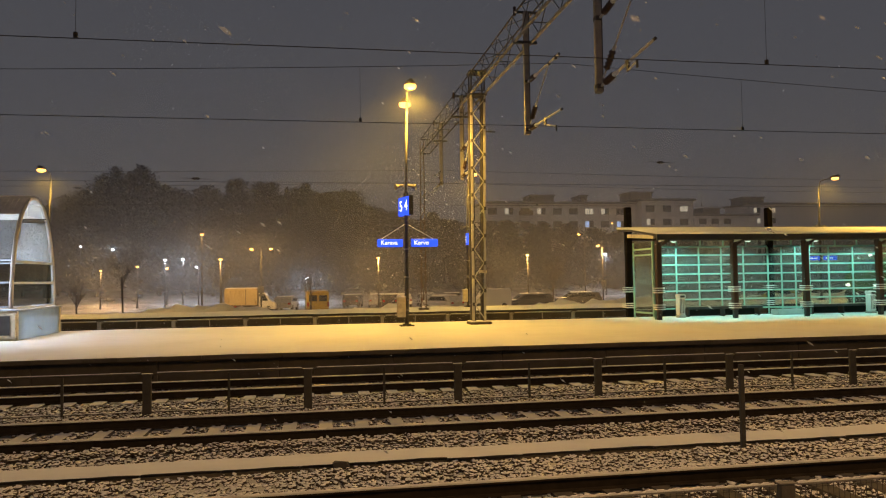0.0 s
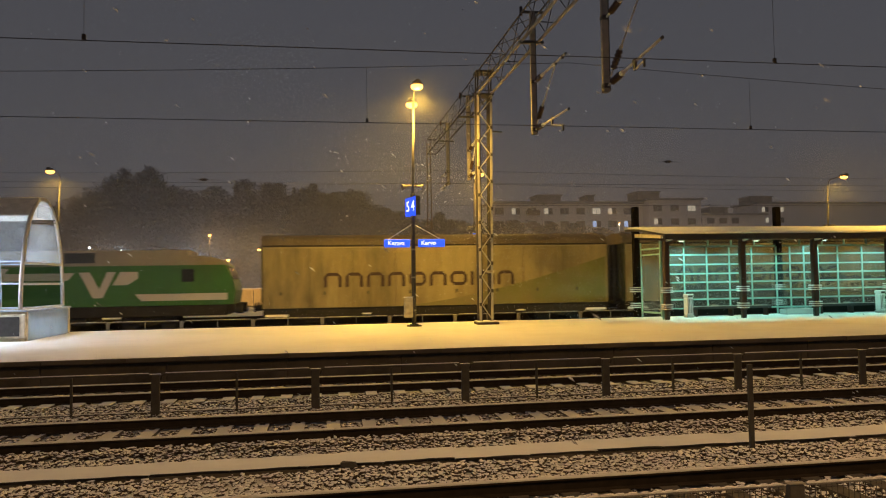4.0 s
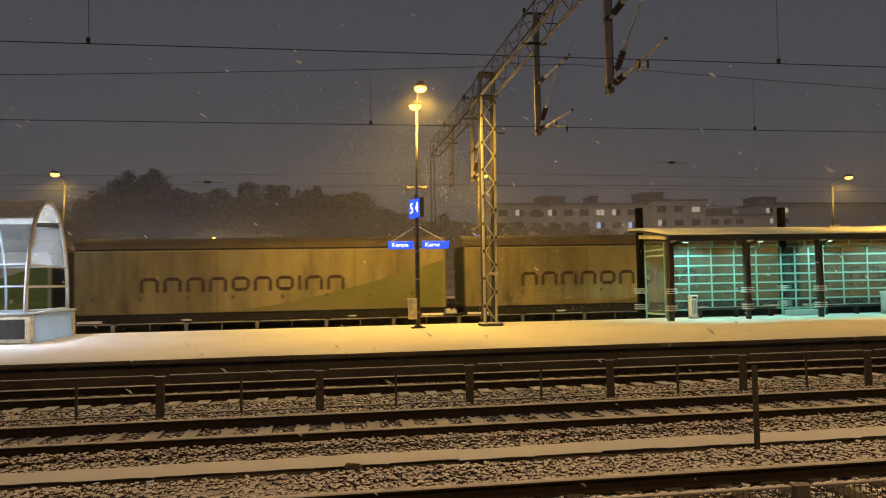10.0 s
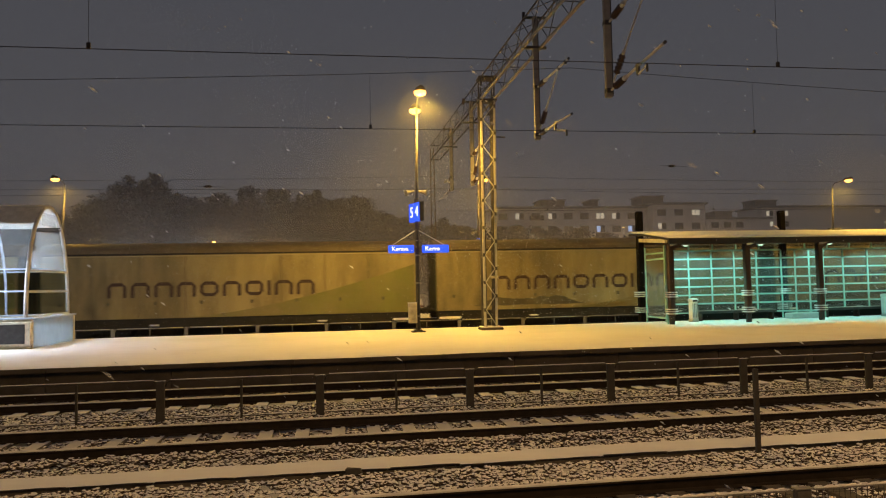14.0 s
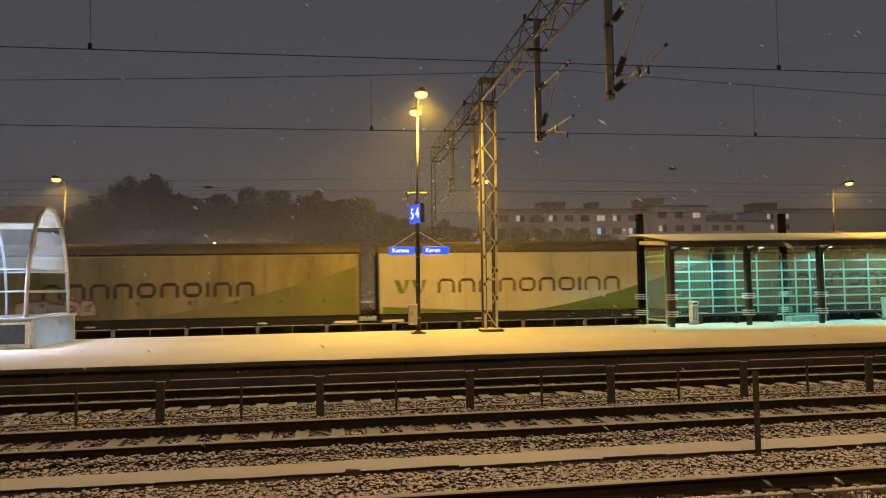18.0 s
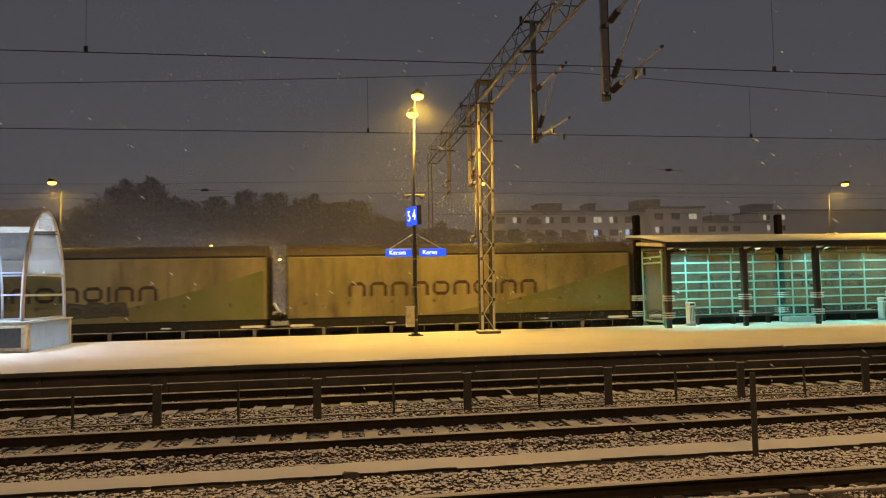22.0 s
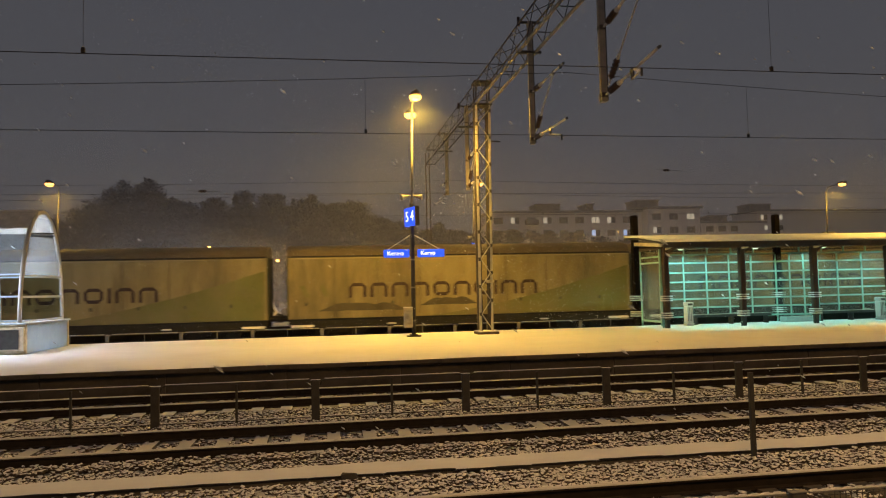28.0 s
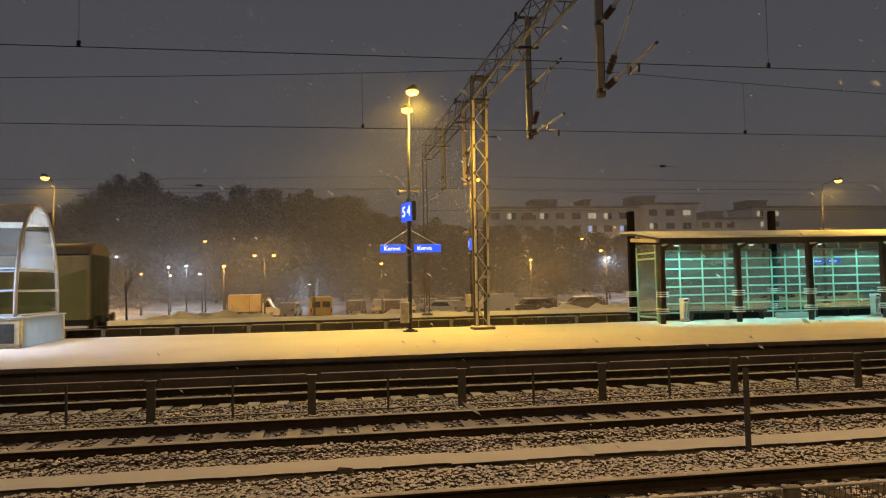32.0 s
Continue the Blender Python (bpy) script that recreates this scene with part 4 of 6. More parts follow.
BARS = [0.74, 1.13, 1.51, 1.90, 2.32, 2.76]
glazed_wall((14.83, SB), (19.27, SB), 0.32, BARS, 3.10, 1.11, shelter, M_MINT)
glazed_wall((19.27, SB), (20.45, SB - 0.1), 0.32, BARS, 3.10, 1.1, shelter, M_MINT)
glazed_wall((20.45, SB - 0.1), (22.1, SB - 0.75), 0.32, BARS, 3.10, 0.60, shelter, M_MINT)
glazed_wall((22.4, SB), (27.5, SB), 0.32, BARS, 3.10, 1.15, shelter, M_MINT)
glazed_wall((14.83, SB), (27.5, SB + 0.005), 3.14, [], 3.42, 1.11, shelter, M_MINT, M_HAZEPANE)
glazed_wall((13.86, SF + 0.3), (13.78, SB - 0.25), 0.25, [2.75, 3.0], 3.3, 2.2, shelter, M_MINT, M_HAZEPANE)
part("door_stile", Mesh().box(13.72, 13.80, SF + 0.18, SF + 0.26, 0.1, 3.3, 0.01), M_MINT, shelter)
part("plinth", Mesh().box(20.3, 21.75, 29.75, 30.3, 0.0, 0.25, 0.03), M_PLASTER, shelter, "low concrete plinth")
for x, z in ((15.0, 3.30), (18.5, 3.30), (21.8, 3.30), (25.1, 3.30)):
    lf = part("light_fitting", Mesh().box(x - 0.15, x + 0.15, 29.02, 29.14, z, z + 0.06, 0.015), M_WHITE, shelter)
    part("tube", Mesh().box(x - 0.09, x + 0.09, 29.04, 29.12, z - 0.025, z - 0.002, 0.008), M_TUBE, lf, "glowing fluorescent tube")
for x, w in ((15.9, 270), (18.7, 120), (22.0, 165), (25.3, 200)):
    lamp_light("shelter_light", (x, 29.08, 3.78), w * 1.3, GREENISH, 0.04, 136, (0, 0.32, -1))


def bench(x0, x1, y):
    b = thing("bench", ((x0 + x1) / 2, y, 0.5), "dark slatted bench along the shelter's glass wall", "bench", "shelter benches")
    h = (x1 - x0) / 2
    for i in range(4):
        part("slat", Mesh().box(-h, h, -0.20 + 0.11 * i, -0.11 + 0.11 * i, 0.40, 0.455, 0.008), M_BENCH, b)
    part("apron", Mesh().box(-h, h, -0.215, -0.195, 0.33, 0.44, 0.004), M_DARKM, b)
    for e in (-h + 0.15, 0, h - 0.15):
        part("leg", Mesh().box(e - 0.03, e + 0.03, -0.16, 0.18, 0.0, 0.42, 0.008), M_DARKM, b)
    return b


bench(15.9, 19.6, 30.0)
bench(22.0, 25.4, 30.0)
for x0, x1 in ((14.9, 19.9), (22.0, 27.5)):
    part("kick_panel", Mesh().box(x0, x1, SB - 0.16, SB - 0.08, 0.0, 0.31, 0.01), M_BLACK, shelter, "dark panel below the glass")


def litter_bin(x, y):
    b = thing("litter_bin", (x, y, 0.5), "pale steel litter bin with a dark mouth", "litter bin", "litter bins")
    part("body", Mesh().box(-0.145, 0.145, -0.16, 0.18, 0.12, 0.86, 0.03), M_WHITE, b)
    part("base", Mesh().box(-0.16, 0.16, -0.18, 0.20, 0.0, 0.12, 0.02), M_PLASTER, b)
    part("hood", Mesh().box(-0.16, 0.16, -0.18, 0.20, 0.86, 1.02, 0.03), M_WHITE, b)
    part("mouth", Mesh().box(-0.11, 0.11, -0.186, -0.170, 0.88, 0.97), M_DARKM, b, "dark opening")
    for i in range(4):
        part("rib", Mesh().box(-0.115 + 0.07 * i, -0.095 + 0.07 * i, -0.168, -0.158, 0.2, 0.8), M_DULL, b)
    return b


litter_bin(15.5, 29.55)
litter_bin(24.75, 29.4)

# ---- vaulted glass canopy over the stairs down from the platform ----
KX, KY0, KY1, KZ, KT = -10.13, 25.97, 29.97, 1.52, 5.44
canopy = thing("stair_canopy", (KX, (KY0 + KY1) / 2, 0.5), "vaulted steel and glass canopy lit white over a stair", "canopy")


def vault(f, r=1.0):
    a = math.pi * f
    return (-1.93 * r * math.cos(a), KZ - 0.5 + (KT - KZ) * (1 - (1 - r) * 0.5) * math.sin(a) ** 0.92)


for i, x in enumerate((0.0, -2.2, -4.4, -6.6, -8.8)):
    rib = Mesh().tube([(x, *vault(k / 28)) for k in range(29)], 0.072 if i == 0 else 0.05, 8)
    part("arch_rib", rib, M_ARCH if i == 0 else M_RIB, canopy, "tan curved end rib" if i == 0 else "white curved steel rib", True)
for f in (0.065, 0.127, 0.873, 0.935):
    y, z = vault(f)
    part("purlin", Mesh().bar((0, y, z), (-11, y, z), 0.05, 0.05), M_RIB, canopy)
for f0, f1 in ((0.02, 0.065), (0.065, 0.127), (0.127, 0.21), (0.21, 0.30), (0.70, 0.79), (0.79, 0.873), (0.873, 0.935), (0.935, 0.98)):
    for j in range(5):
        a, b = vault(f0), vault(f1)
        gl = Mesh().add([(-2.2 * j - 0.06, *a), (-2.2 * j - 2.14, *a), (-2.2 * j - 2.14, *b), (-2.2 * j - 0.06, *b)], [(0, 1, 2, 3)])
        g_ = part("vault_pane", gl, M_FROST if 0.12 < f0 < 0.8 else M_GLASS, canopy)
        g_.visible_shadow = False
pts = [vault(0.30 + 0.40 * k / 12, 1.02) for k in range(13)]
roofm = Mesh().extrude([(y, z + 0.03) for y, z in pts] + [(y, z - 0.02) for y, z in reversed(pts)], "x", -11, -0.02)
part("ridge_roof", roofm, M_BROWNROOF, canopy, "ribbed zinc roof along the ridge")
for k in range(66):
    m = Mesh()
    for (ya, za), (yb, zb) in zip(pts, pts[1:]):
        m.bar((-0.15 - 0.16 * k, ya, za + 0.034), (-0.15 - 0.16 * k, yb, zb + 0.034), 0.014, 0.05, (1, 0, 0))
    part("roof_rib", m, M_BROWNROOF, canopy)
end = part("end_frame", Mesh().bar((0.01, -1.9, 1.05), (0.01, 1.9, 1.05), 0.09, 0.12), M_RIB, canopy, "white end frame")
for z in (1.90, 2.62):
    hw = 1.93 * math.sqrt(max(0, 1 - ((z - KZ + 0.5) / (KT - KZ)) ** 2))
    part("transom", Mesh().bar((0.01, -hw, z), (0.01, hw, z), 0.06, 0.08), M_RIB, end)
for z in (4.08, 4.18):
    part("dark_transom", Mesh().bar((0.01, -1.12, z - 0.09), (0.01, 1.12, z + 0.09), 0.03, 0.04), M_DARKM, end)
for z0, z1 in ((1.1, 1.87), (1.93, 2.59), (2.65, 3.3), (3.305, 4.02), (4.24, 4.7)):
    hw = 1.86 * math.sqrt(max(0, 1 - ((z1 - KZ + 0.5) / (KT - KZ)) ** 2))
    g_ = part("end_pane", Mesh().box(0.005, 0.012, -hw, hw, z0, z1), M_MILKY if z0 > 2.5 else M_GLASS, end)
    g_.visible_shadow = False
for a, b, c, d in ((0.24, 0.14, -1.95, 1.83), (0.26, -11, -2.08, -1.95), (0.26, -11, 1.83, 1.96)):
    part("base_wall", Mesh().box(b, a, c, d, 0.0, 0.98, 0.02), M_PANEL if d - c > 1 else M_YELLOWM, canopy, "milky glass base panel lit from within" if d - c > 1 else "cream base wall")
part("wall_cap", Mesh().box(-11, 0.30, -2.14, -1.86, 0.98, 1.04, 0.015).box(-0.12, 0.30, -1.86, 1.80, 0.98, 1.04, 0.015).box(-11, 0.30, 1.80, 2.02, 0.98, 1.04, 0.015), M_RIB, canopy)
for k in range(4):
    fr_ = part("grille_frame", Mesh().box(-2.1 - 2.6 * k, 0.24 - 2.6 * k, -2.18, -2.085, 0.10, 0.90, 0.015), M_YELLOWM, canopy, "cream grille frame")
    part("grille", Mesh().box(-1.95 - 2.6 * k, 0.07 - 2.6 * k, -2.192, -2.182, 0.18, 0.82), M_DARKM, fr_, "dark grille")
# unseen fixture, added to throw cold light on the platform snow
wlf = part("wall_light", Mesh().box(-2.3, -1.9, -3.0, -2.15, 2.70, 2.82, 0.02), M_RIB, canopy, "added wall light on a short arm, out of view")
part("light_panel", Mesh().box(-2.25, -1.95, -2.97, -2.65, 2.67, 2.698), M_COLDLAMP, wlf, "glowing cold light panel")
lamp_light("snow_patch_beam", (KX - 2.1, 25.25, 3.12), 800, (0.78, 0.88, 1.0), 0.12, 150, (0.9, 0.15, -1), 0.6)
# added spot without a fitting, whitens the snow at the canopy's end
lamp_light("snow_patch_spot", (KX - 0.7, 28.0, 2.95), 330, (0.66, 0.84, 1.0), 0.1, 125, (1.0, -0.2, -0.85), 0.7)
part("strip_light", Mesh().box(-9.5, -5.0, -0.05, 0.05, 4.73, 4.79, 0.01), M_TUBE, canopy, "strip light under the ridge")
for x, w in ((-1.6, 125), (-5.5, 95), (-8.8, 80)):
    lamp_light("stair_light", (KX + x, 27.97, 3.3), w, (0.70, 0.86, 1.0), 0.15)

# ---- car park beyond the tracks: lamps, vehicles, snow banks, trees, buildings ----


M_YARDGLOW = glow("bright_sodium_bowl", (1.0, 0.45, 0.09), 9.0)


def yard_lamp(x, y, height, heads, colour, watts, label, plate=False):
    z = land(y)
    lamp = thing("street_lamp", (x, y, z), label, "street lamp", "car park lamps")
    part("pole", Mesh().rod((0, 0, 0), (0, 0, height - 0.16), 0.075, 10, 0.045), M_DULL if colour == M_SODIUM else M_POLE, lamp, "", True)
    part("pole_foot", Mesh().rod((0, 0, 0), (0, 0, 0.5), 0.11, 10), M_DULL, lamp)
    for s in heads:
        if s:
            part("arm", Mesh().rod((0, 0, height - 0.20), (s * 0.50, 0, height + 0.02), 0.025, 6), M_POLE, lamp)
        hd = part("lamp_head", Mesh().box(s * 0.78 - 0.24, s * 0.78 + 0.24, -0.12, 0.12, height + 0.0, height + 0.09, 0.03), M_DULL, lamp)
        bowl = part("lamp_bowl", Mesh().lathe((s * 0.78, 0, height - 0.10), [(0.04, -0.03), (0.09, -0.02), (0.13, 0.03), (0.14, 0.10)], 12), M_YARDGLOW if colour == M_SODIUM else colour, hd, "glowing lamp bowl", True)
        bowl.visible_shadow = False
        if watts:
            lamp_light("yard_light", (x + s * 0.78, y, z + height - 0.07), watts * 0.85 / len(heads), WARM if y > 130 else (1.0, 0.54, 0.14) if colour == M_SODIUM else COLD, 0.12)
    if plate:
        part("sign_plate", Mesh().box(-0.24, 0.24, -0.12, -0.09, 2.0, 2.6, 0.01).box(-0.2, 0.2, -0.12, -0.09, 1.72, 1.94, 0.01), M_GALV, lamp, "small grey parking sign")
    return lamp


yard_lamp(-4.92, 62.0, 5.71, (-1, 1), M_SODIUM, 850, "twin-headed sodium car park lamp on a slim pole", True)
yard_lamp(5.6, 71.7, 5.2, (0,), M_SODIUM, 2400, "single sodium lamp on a slim pole", True)
yard_lamp(20.7, 71.0, 5.3, (0,), M_SODIUM, 2700, "single sodium lamp on a slim pole")
yard_lamp(-11.5, 73.8, 7.7, (0,), M_SODIUM, 250, "tall slim lamp with a small sodium head")
yard_lamp(27.1, 67.0, 6.0, (-0.6,), M_SODIUM, 2500, "sodium lamp with one side arm and a sign", True)
yard_lamp(28.6, 75.8, 7.7, (-0.8,), M_SODIUM, 0, "tall lamp with one sodium head")
yard_lamp(-8.32, 63.0, 4.9, (0,), M_SODIUM, 650, "single sodium lamp on a slim pole")
yard_lamp(-17.0, 84.0, 5.3, (0,), M_COLDLAMP, 1000, "cold white street lamp")
yard_lamp(-15.3, 85.0, 5.3, (0,), M_COLDLAMP, 700, "cold white street lamp")
yard_lamp(-12.8, 80.0, 4.65, (-0.3,), M_COLDLAMP, 300, "cold white street lamp")
yard_lamp(-23.7, 84.0, 4.2, (0,), M_SODIUM, 2400, "low sodium street lamp")
yard_lamp(-19.9, 84.0, 4.6, (0,), M_SODIUM, 0, "low sodium street lamp")
yard_lamp(-17.2, 86.0, 4.2, (0,), M_SODIUM, 0, "low sodium street lamp")
yard_lamp(-24.6, 92.0, 6.0, (0,), M_COLDLAMP, 300, "cold white lamp at the edge of the wood")
yard_lamp(-28.2, 92.0, 6.4, (0,), M_COLDLAMP, 0, "cold white lamp at the edge of the wood")
yard_lamp(-1.7, 86.0, 2.9, (0,), M_COLDLAMP, 700, "cold white lamp at the edge of the wood")
yard_lamp(36.0, 88.0, 5.3, (0,), M_COLDLAMP, 1000, "cold white lamp at the edge of the wood")
# these two lamps are added, hidden by the wood, to brighten the facades
yard_lamp(58.0, 138.0, 9.0, (0,), M_SODIUM, 850, "added lamp that brightens the apartment blocks")
yard_lamp(100.0, 150.0, 9.0, (0,), M_SODIUM, 850, "added lamp that brightens the apartment blocks")
yard_lamp(44.0, 72.0, 6.0, (0,), M_SODIUM, 1500, "single sodium lamp on a slim pole")

M_DARKCONC = surface("grimy_dark_concrete", (0.055, 0.048, 0.042), 0.9, 0, 0.3, 1.2, 40)
structure("far_platform", Mesh().box(-90, 90, 41.15, 47.6, -0.7, 0.44, 0.02), M_DARKCONC, "concrete platform beyond the far track", "platform")
structure("far_platform_snow", uneven_sheet(-90, 90, 41.0, 47.7, 120, 14, lambda x, y: 0.49 + 0.03 * noise.noise((x * 0.6, y * 0.6, 4))), M_SNOW, "fresh snow on the far platform", "snow", True)
for i, (x0, x1, y, h) in enumerate(((-13.5, -1.5, 50.5, 0.70), (13, 20, 50, 0.45), (17.0, 28.5, 49.8, 0.66), (25, 48, 50.5, 0.7), (-2, 14, 51, 0.40), (-27, -12, 51, 0.36))):
    def heap(x, y_, x0=x0, x1=x1, y=y, h=h, i=i):
        fx = max(0.0, 1 - abs((x - (x0 + x1) / 2) / ((x1 - x0) / 2)) ** 2.4)
        fy = max(0.0, 1 - ((y_ - y) / 2.2) ** 2)
        return -0.62 + fx ** 0.7 * fy * (h + 0.62) * (1.05 + 0.45 * noise.noise((x * 0.7, y_ * 0.7, i)) + 0.22 * noise.noise((x * 2.3, y_ * 2.3, i)))
    structure("snow_bank", uneven_sheet(x0, x1, y - 2.3, y + 2.3, 60, 22, heap), M_BANK, "ploughed bank of lumpy snow beside the car park", "snow bank", True)

# vehicles
M_TYRE = surface("black_rubber", (0.02, 0.02, 0.02), 0.85, 0, 0.2, 9, 60)
M_YELLOWV = surface("yellow_van_paint", (0.62, 0.42, 0.06), 0.35, 0, 0.1, 3, 60, 0, dirt=(0.3, 0.24, 0.14))
M_CARGO = surface("dull_yellow_cargo_paint", (0.50, 0.40, 0.21), 0.5, 0, 0.12, 3, 60, 0, dirt=(0.30, 0.22, 0.10))
M_WHITEV = surface("white_van_paint", (0.68, 0.68, 0.67), 0.35, 0, 0.08, 3, 60, 0)
M_DARKV = surface("dark_car_paint", (0.05, 0.05, 0.06), 0.3, 0.2, 0.1, 3, 60, 0)
M_SILVERV = surface("silver_car_paint", (0.38, 0.39, 0.41), 0.3, 0.5, 0.1, 3, 60, 0)
M_WINDOW = surface("dark_window_glass", (0.02, 0.022, 0.025), 0.08, 0, 0.1, 3, 60, 0)
M_RED = surface("red_lens", (0.35, 0.01, 0.01), 0.25, 0, 0.1, 3, 60, 0)


def wheels(car, xs_, w, r=0.32):
    for x in xs_:
        for y in (-w, w):
            ty = part("wheel", Mesh().rod((x, y - 0.1, r), (x, y + 0.1, r), r, 16), M_TYRE, car)
            part("rim", Mesh().rod((x, y - 0.11, r), (x, y + 0.11, r), r * 0.6, 12), M_GALV, ty)


def saloon(x, y, turn, paint, label, wagon=False, snowy=True):
    car = thing("parked_car", (x, y, land(y)), label, "car", "cars in the car park")
    car.rotation_euler = (0, 0, radians(turn))
    side = [(-2.2, 0.35), (2.2, 0.35), (2.22, 0.75), (1.4, 0.92), (0.75, 1.38), (-1.2 if not wagon else -1.9, 1.42), (-1.95 if not wagon else -2.15, 0.98), (-2.22, 0.85)]
    part("body", Mesh().extrude(side, "y", -0.84, 0.84), paint, car)
    for y_ in (-0.852, 0.842):
        part("side_window", Mesh().extrude([(1.25, 0.95), (0.72, 1.30), (-1.15, 1.33), (-1.7, 0.97)], "y", y_, y_ + 0.01), M_WINDOW, car, "dark side window")
    part("windscreen", Mesh().add([(1.42, -0.72, 0.95), (1.42, 0.72, 0.95), (0.80, 0.66, 1.37), (0.80, -0.66, 1.37)], [(0, 1, 2, 3)]), M_WINDOW, car)
    if snowy:
        part("roof_snow", Mesh().box(-1.25, 0.7, -0.76, 0.76, 1.41, 1.50, 0.04), M_SNOW, car, "snow on the roof")
        part("bonnet_snow", Mesh().box(1.35, 2.15, -0.76, 0.76, 0.84, 0.92, 0.03), M_SNOW, car, "snow on the bonnet")
    wheels(car, (-1.35, 1.35), 0.78)
    for s in (-0.65, 0.65):
        part("tail_light", Mesh().box(-2.24, -2.2, s - 0.12, s + 0.12, 0.7, 0.85), M_RED, car)
    return car


def van_rear(x, y, turn):
    van = thing("parked_van", (x, y, -0.6), "yellow high-roofed van seen from behind with dark rear windows", "van")
    van.rotation_euler = (0, 0, radians(turn))
    part("body", Mesh().box(-0.93, 0.93, -2.4, 1.6, 0.35, 2.05, 0.12), M_YELLOWV, van)
    part("nose", Mesh().box(-0.90, 0.90, 1.6, 2.4, 0.35, 1.15, 0.1), M_YELLOWV, van)
    for s in (-0.43, 0.43):
        d = part("rear_door", Mesh().box(s - 0.41, s + 0.41, -2.43, -2.40, 0.5, 1.92, 0.01), M_YELLOWV, van)
        part("rear_window", Mesh().box(s - 0.34, s + 0.34, -2.445, -2.432, 1.18, 1.70, 0.005), M_WINDOW, d)
        part("tail_light", Mesh().box(s * 2.0 - 0.07, s * 2.0 + 0.07, -2.44, -2.39, 0.75, 1.1), M_RED, van)
    part("bumper", Mesh().box(-0.92, 0.92, -2.52, -2.38, 0.35, 0.52, 0.03), M_DARKM, van)
    part("roof_snow", Mesh().box(-0.85, 0.85, -2.3, 1.5, 2.05, 2.13, 0.04), M_SNOW, van, "snow on the roof")
    for y_ in (-1.6, 1.5):
        for x_ in (-0.85, 0.85):
            part("wheel", Mesh().rod((x_ - 0.1, y_, 0.33), (x_ + 0.1, y_, 0.33), 0.33, 16), M_TYRE, van)
    return van


def box_truck(x, y):
    t = thing("box_truck", (x, y, -0.6), "parked box truck with a dull yellow cargo body and white cab", "truck")
    part("cargo_box", Mesh().box(-3.0, 1.15, -1.05, 1.05, 0.85, 2.35, 0.04), M_CARGO, t, "dull yellow cargo body")
    for i in range(6):
        part("tail_stripe", Mesh().extrude([(-3.0 + 0.28 * i, 0.62 + 0.0 * i), (-2.86 + 0.28 * i, 0.62), (-3.0 + 0.28 * i, 0.84), (-3.14 + 0.28 * i, 0.84)], "y", -1.085, -1.072), M_RED if i % 2 else M_WHITEV, t, "red and white warning stripe")
    part("cargo_trim", Mesh().box(-3.02, 1.17, -1.07, 1.07, 0.80, 0.90), M_DULL, t)
    part("box_post", Mesh().box(-0.35, -0.28, -1.065, -1.04, 0.9, 2.32), M_DULL, t)
    part("chassis", Mesh().box(-3.0, 3.2, -0.9, 0.9, 0.45, 0.78, 0.02), M_DARKM, t)
    cab = part("cab", Mesh().extrude([(1.3, 0.5), (3.4, 0.5), (3.42, 1.0), (2.7, 1.25), (2.15, 1.95), (1.3, 2.0)], "y", -0.95, 0.95), M_WHITEV, t, "white sloping cab")
    part("cab_window", Mesh().extrude([(1.6, 1.25), (2.5, 1.25), (2.05, 1.82), (1.6, 1.84)], "y", -0.962, 0.962), M_WINDOW, cab)
    part("roof_snow", Mesh().box(-2.9, 1.1, -0.95, 0.95, 2.35, 2.43, 0.04), M_SNOW, t, "snow on the cargo body")
    wheels(t, (-2.0, 2.5), 0.85, 0.4)
    return t


def panel_van(x, y, turn):
    v = thing("parked_van", (x, y, -0.6), "white panel van beneath a coat of snow", "van")
    v.rotation_euler = (0, 0, radians(turn))
    part("body", Mesh().extrude([(-2.5, 0.35), (2.4, 0.35), (2.45, 0.9), (1.7, 1.15), (1.05, 1.95), (-2.45, 2.0), (-2.52, 1.2)], "y", -0.95, 0.95), M_WHITEV, v)
    part("window", Mesh().extrude([(0.75, 1.15), (1.55, 1.15), (1.0, 1.75), (0.75, 1.75)], "y", -0.962, 0.962), M_WINDOW, v)
    part("roof_snow", Mesh().box(-2.4, 1.0, -0.88, 0.88, 1.98, 2.08, 0.04), M_SNOW, v, "snow on the roof")
    wheels(v, (-1.6, 1.6), 0.86, 0.34)
    return v


box_truck(-6.35, 67.0).scale = (0.68, 1, 1)
van_rear(-0.4, 66.0, 3)
panel_van(15.9, 67.5, 176).scale = (0.75, 1, 0.95)
for x, y, turn, paint, lab in ((-3.4, 74, 82, M_SILVERV, "silver car parked nose out under snow"), (19.9, 68, 184, M_DARKV, "dark car parked in snow"), (26.0, 71, 176, M_DARKV, "dark car half hidden by a snow bank"),
                               (3.4, 79, 80, M_DARKV, "dark car in a snowy parking row"), (6.0, 79, 84, M_SILVERV, "silver car in a snowy parking row"), (8.6, 78.5, 92, M_WHITEV, "white car in a snowy parking row"),
                               (11.4, 79, 88, M_SILVERV, "grey car in a snowy parking row"), (14.2, 79, 86, M_DARKV, "dark car in a snowy parking row"), (-23.0, 90, 8, M_DARKV, "dark car on the snowy road"),
                               (6.8, 77.0, 95, M_DARKV, "dark car with snow on its roof"), (11.2, 67, 120, M_SILVERV, "silver car with snow on its roof"), (44.5, 66, 176, M_YELLOWV, "yellow car behind the shelter"),
                               (52, 68, 180, M_WHITEV, "white car behind the shelter")):
    saloon(x, y, turn, paint, lab, rnd.random() < 0.5, x > -20)

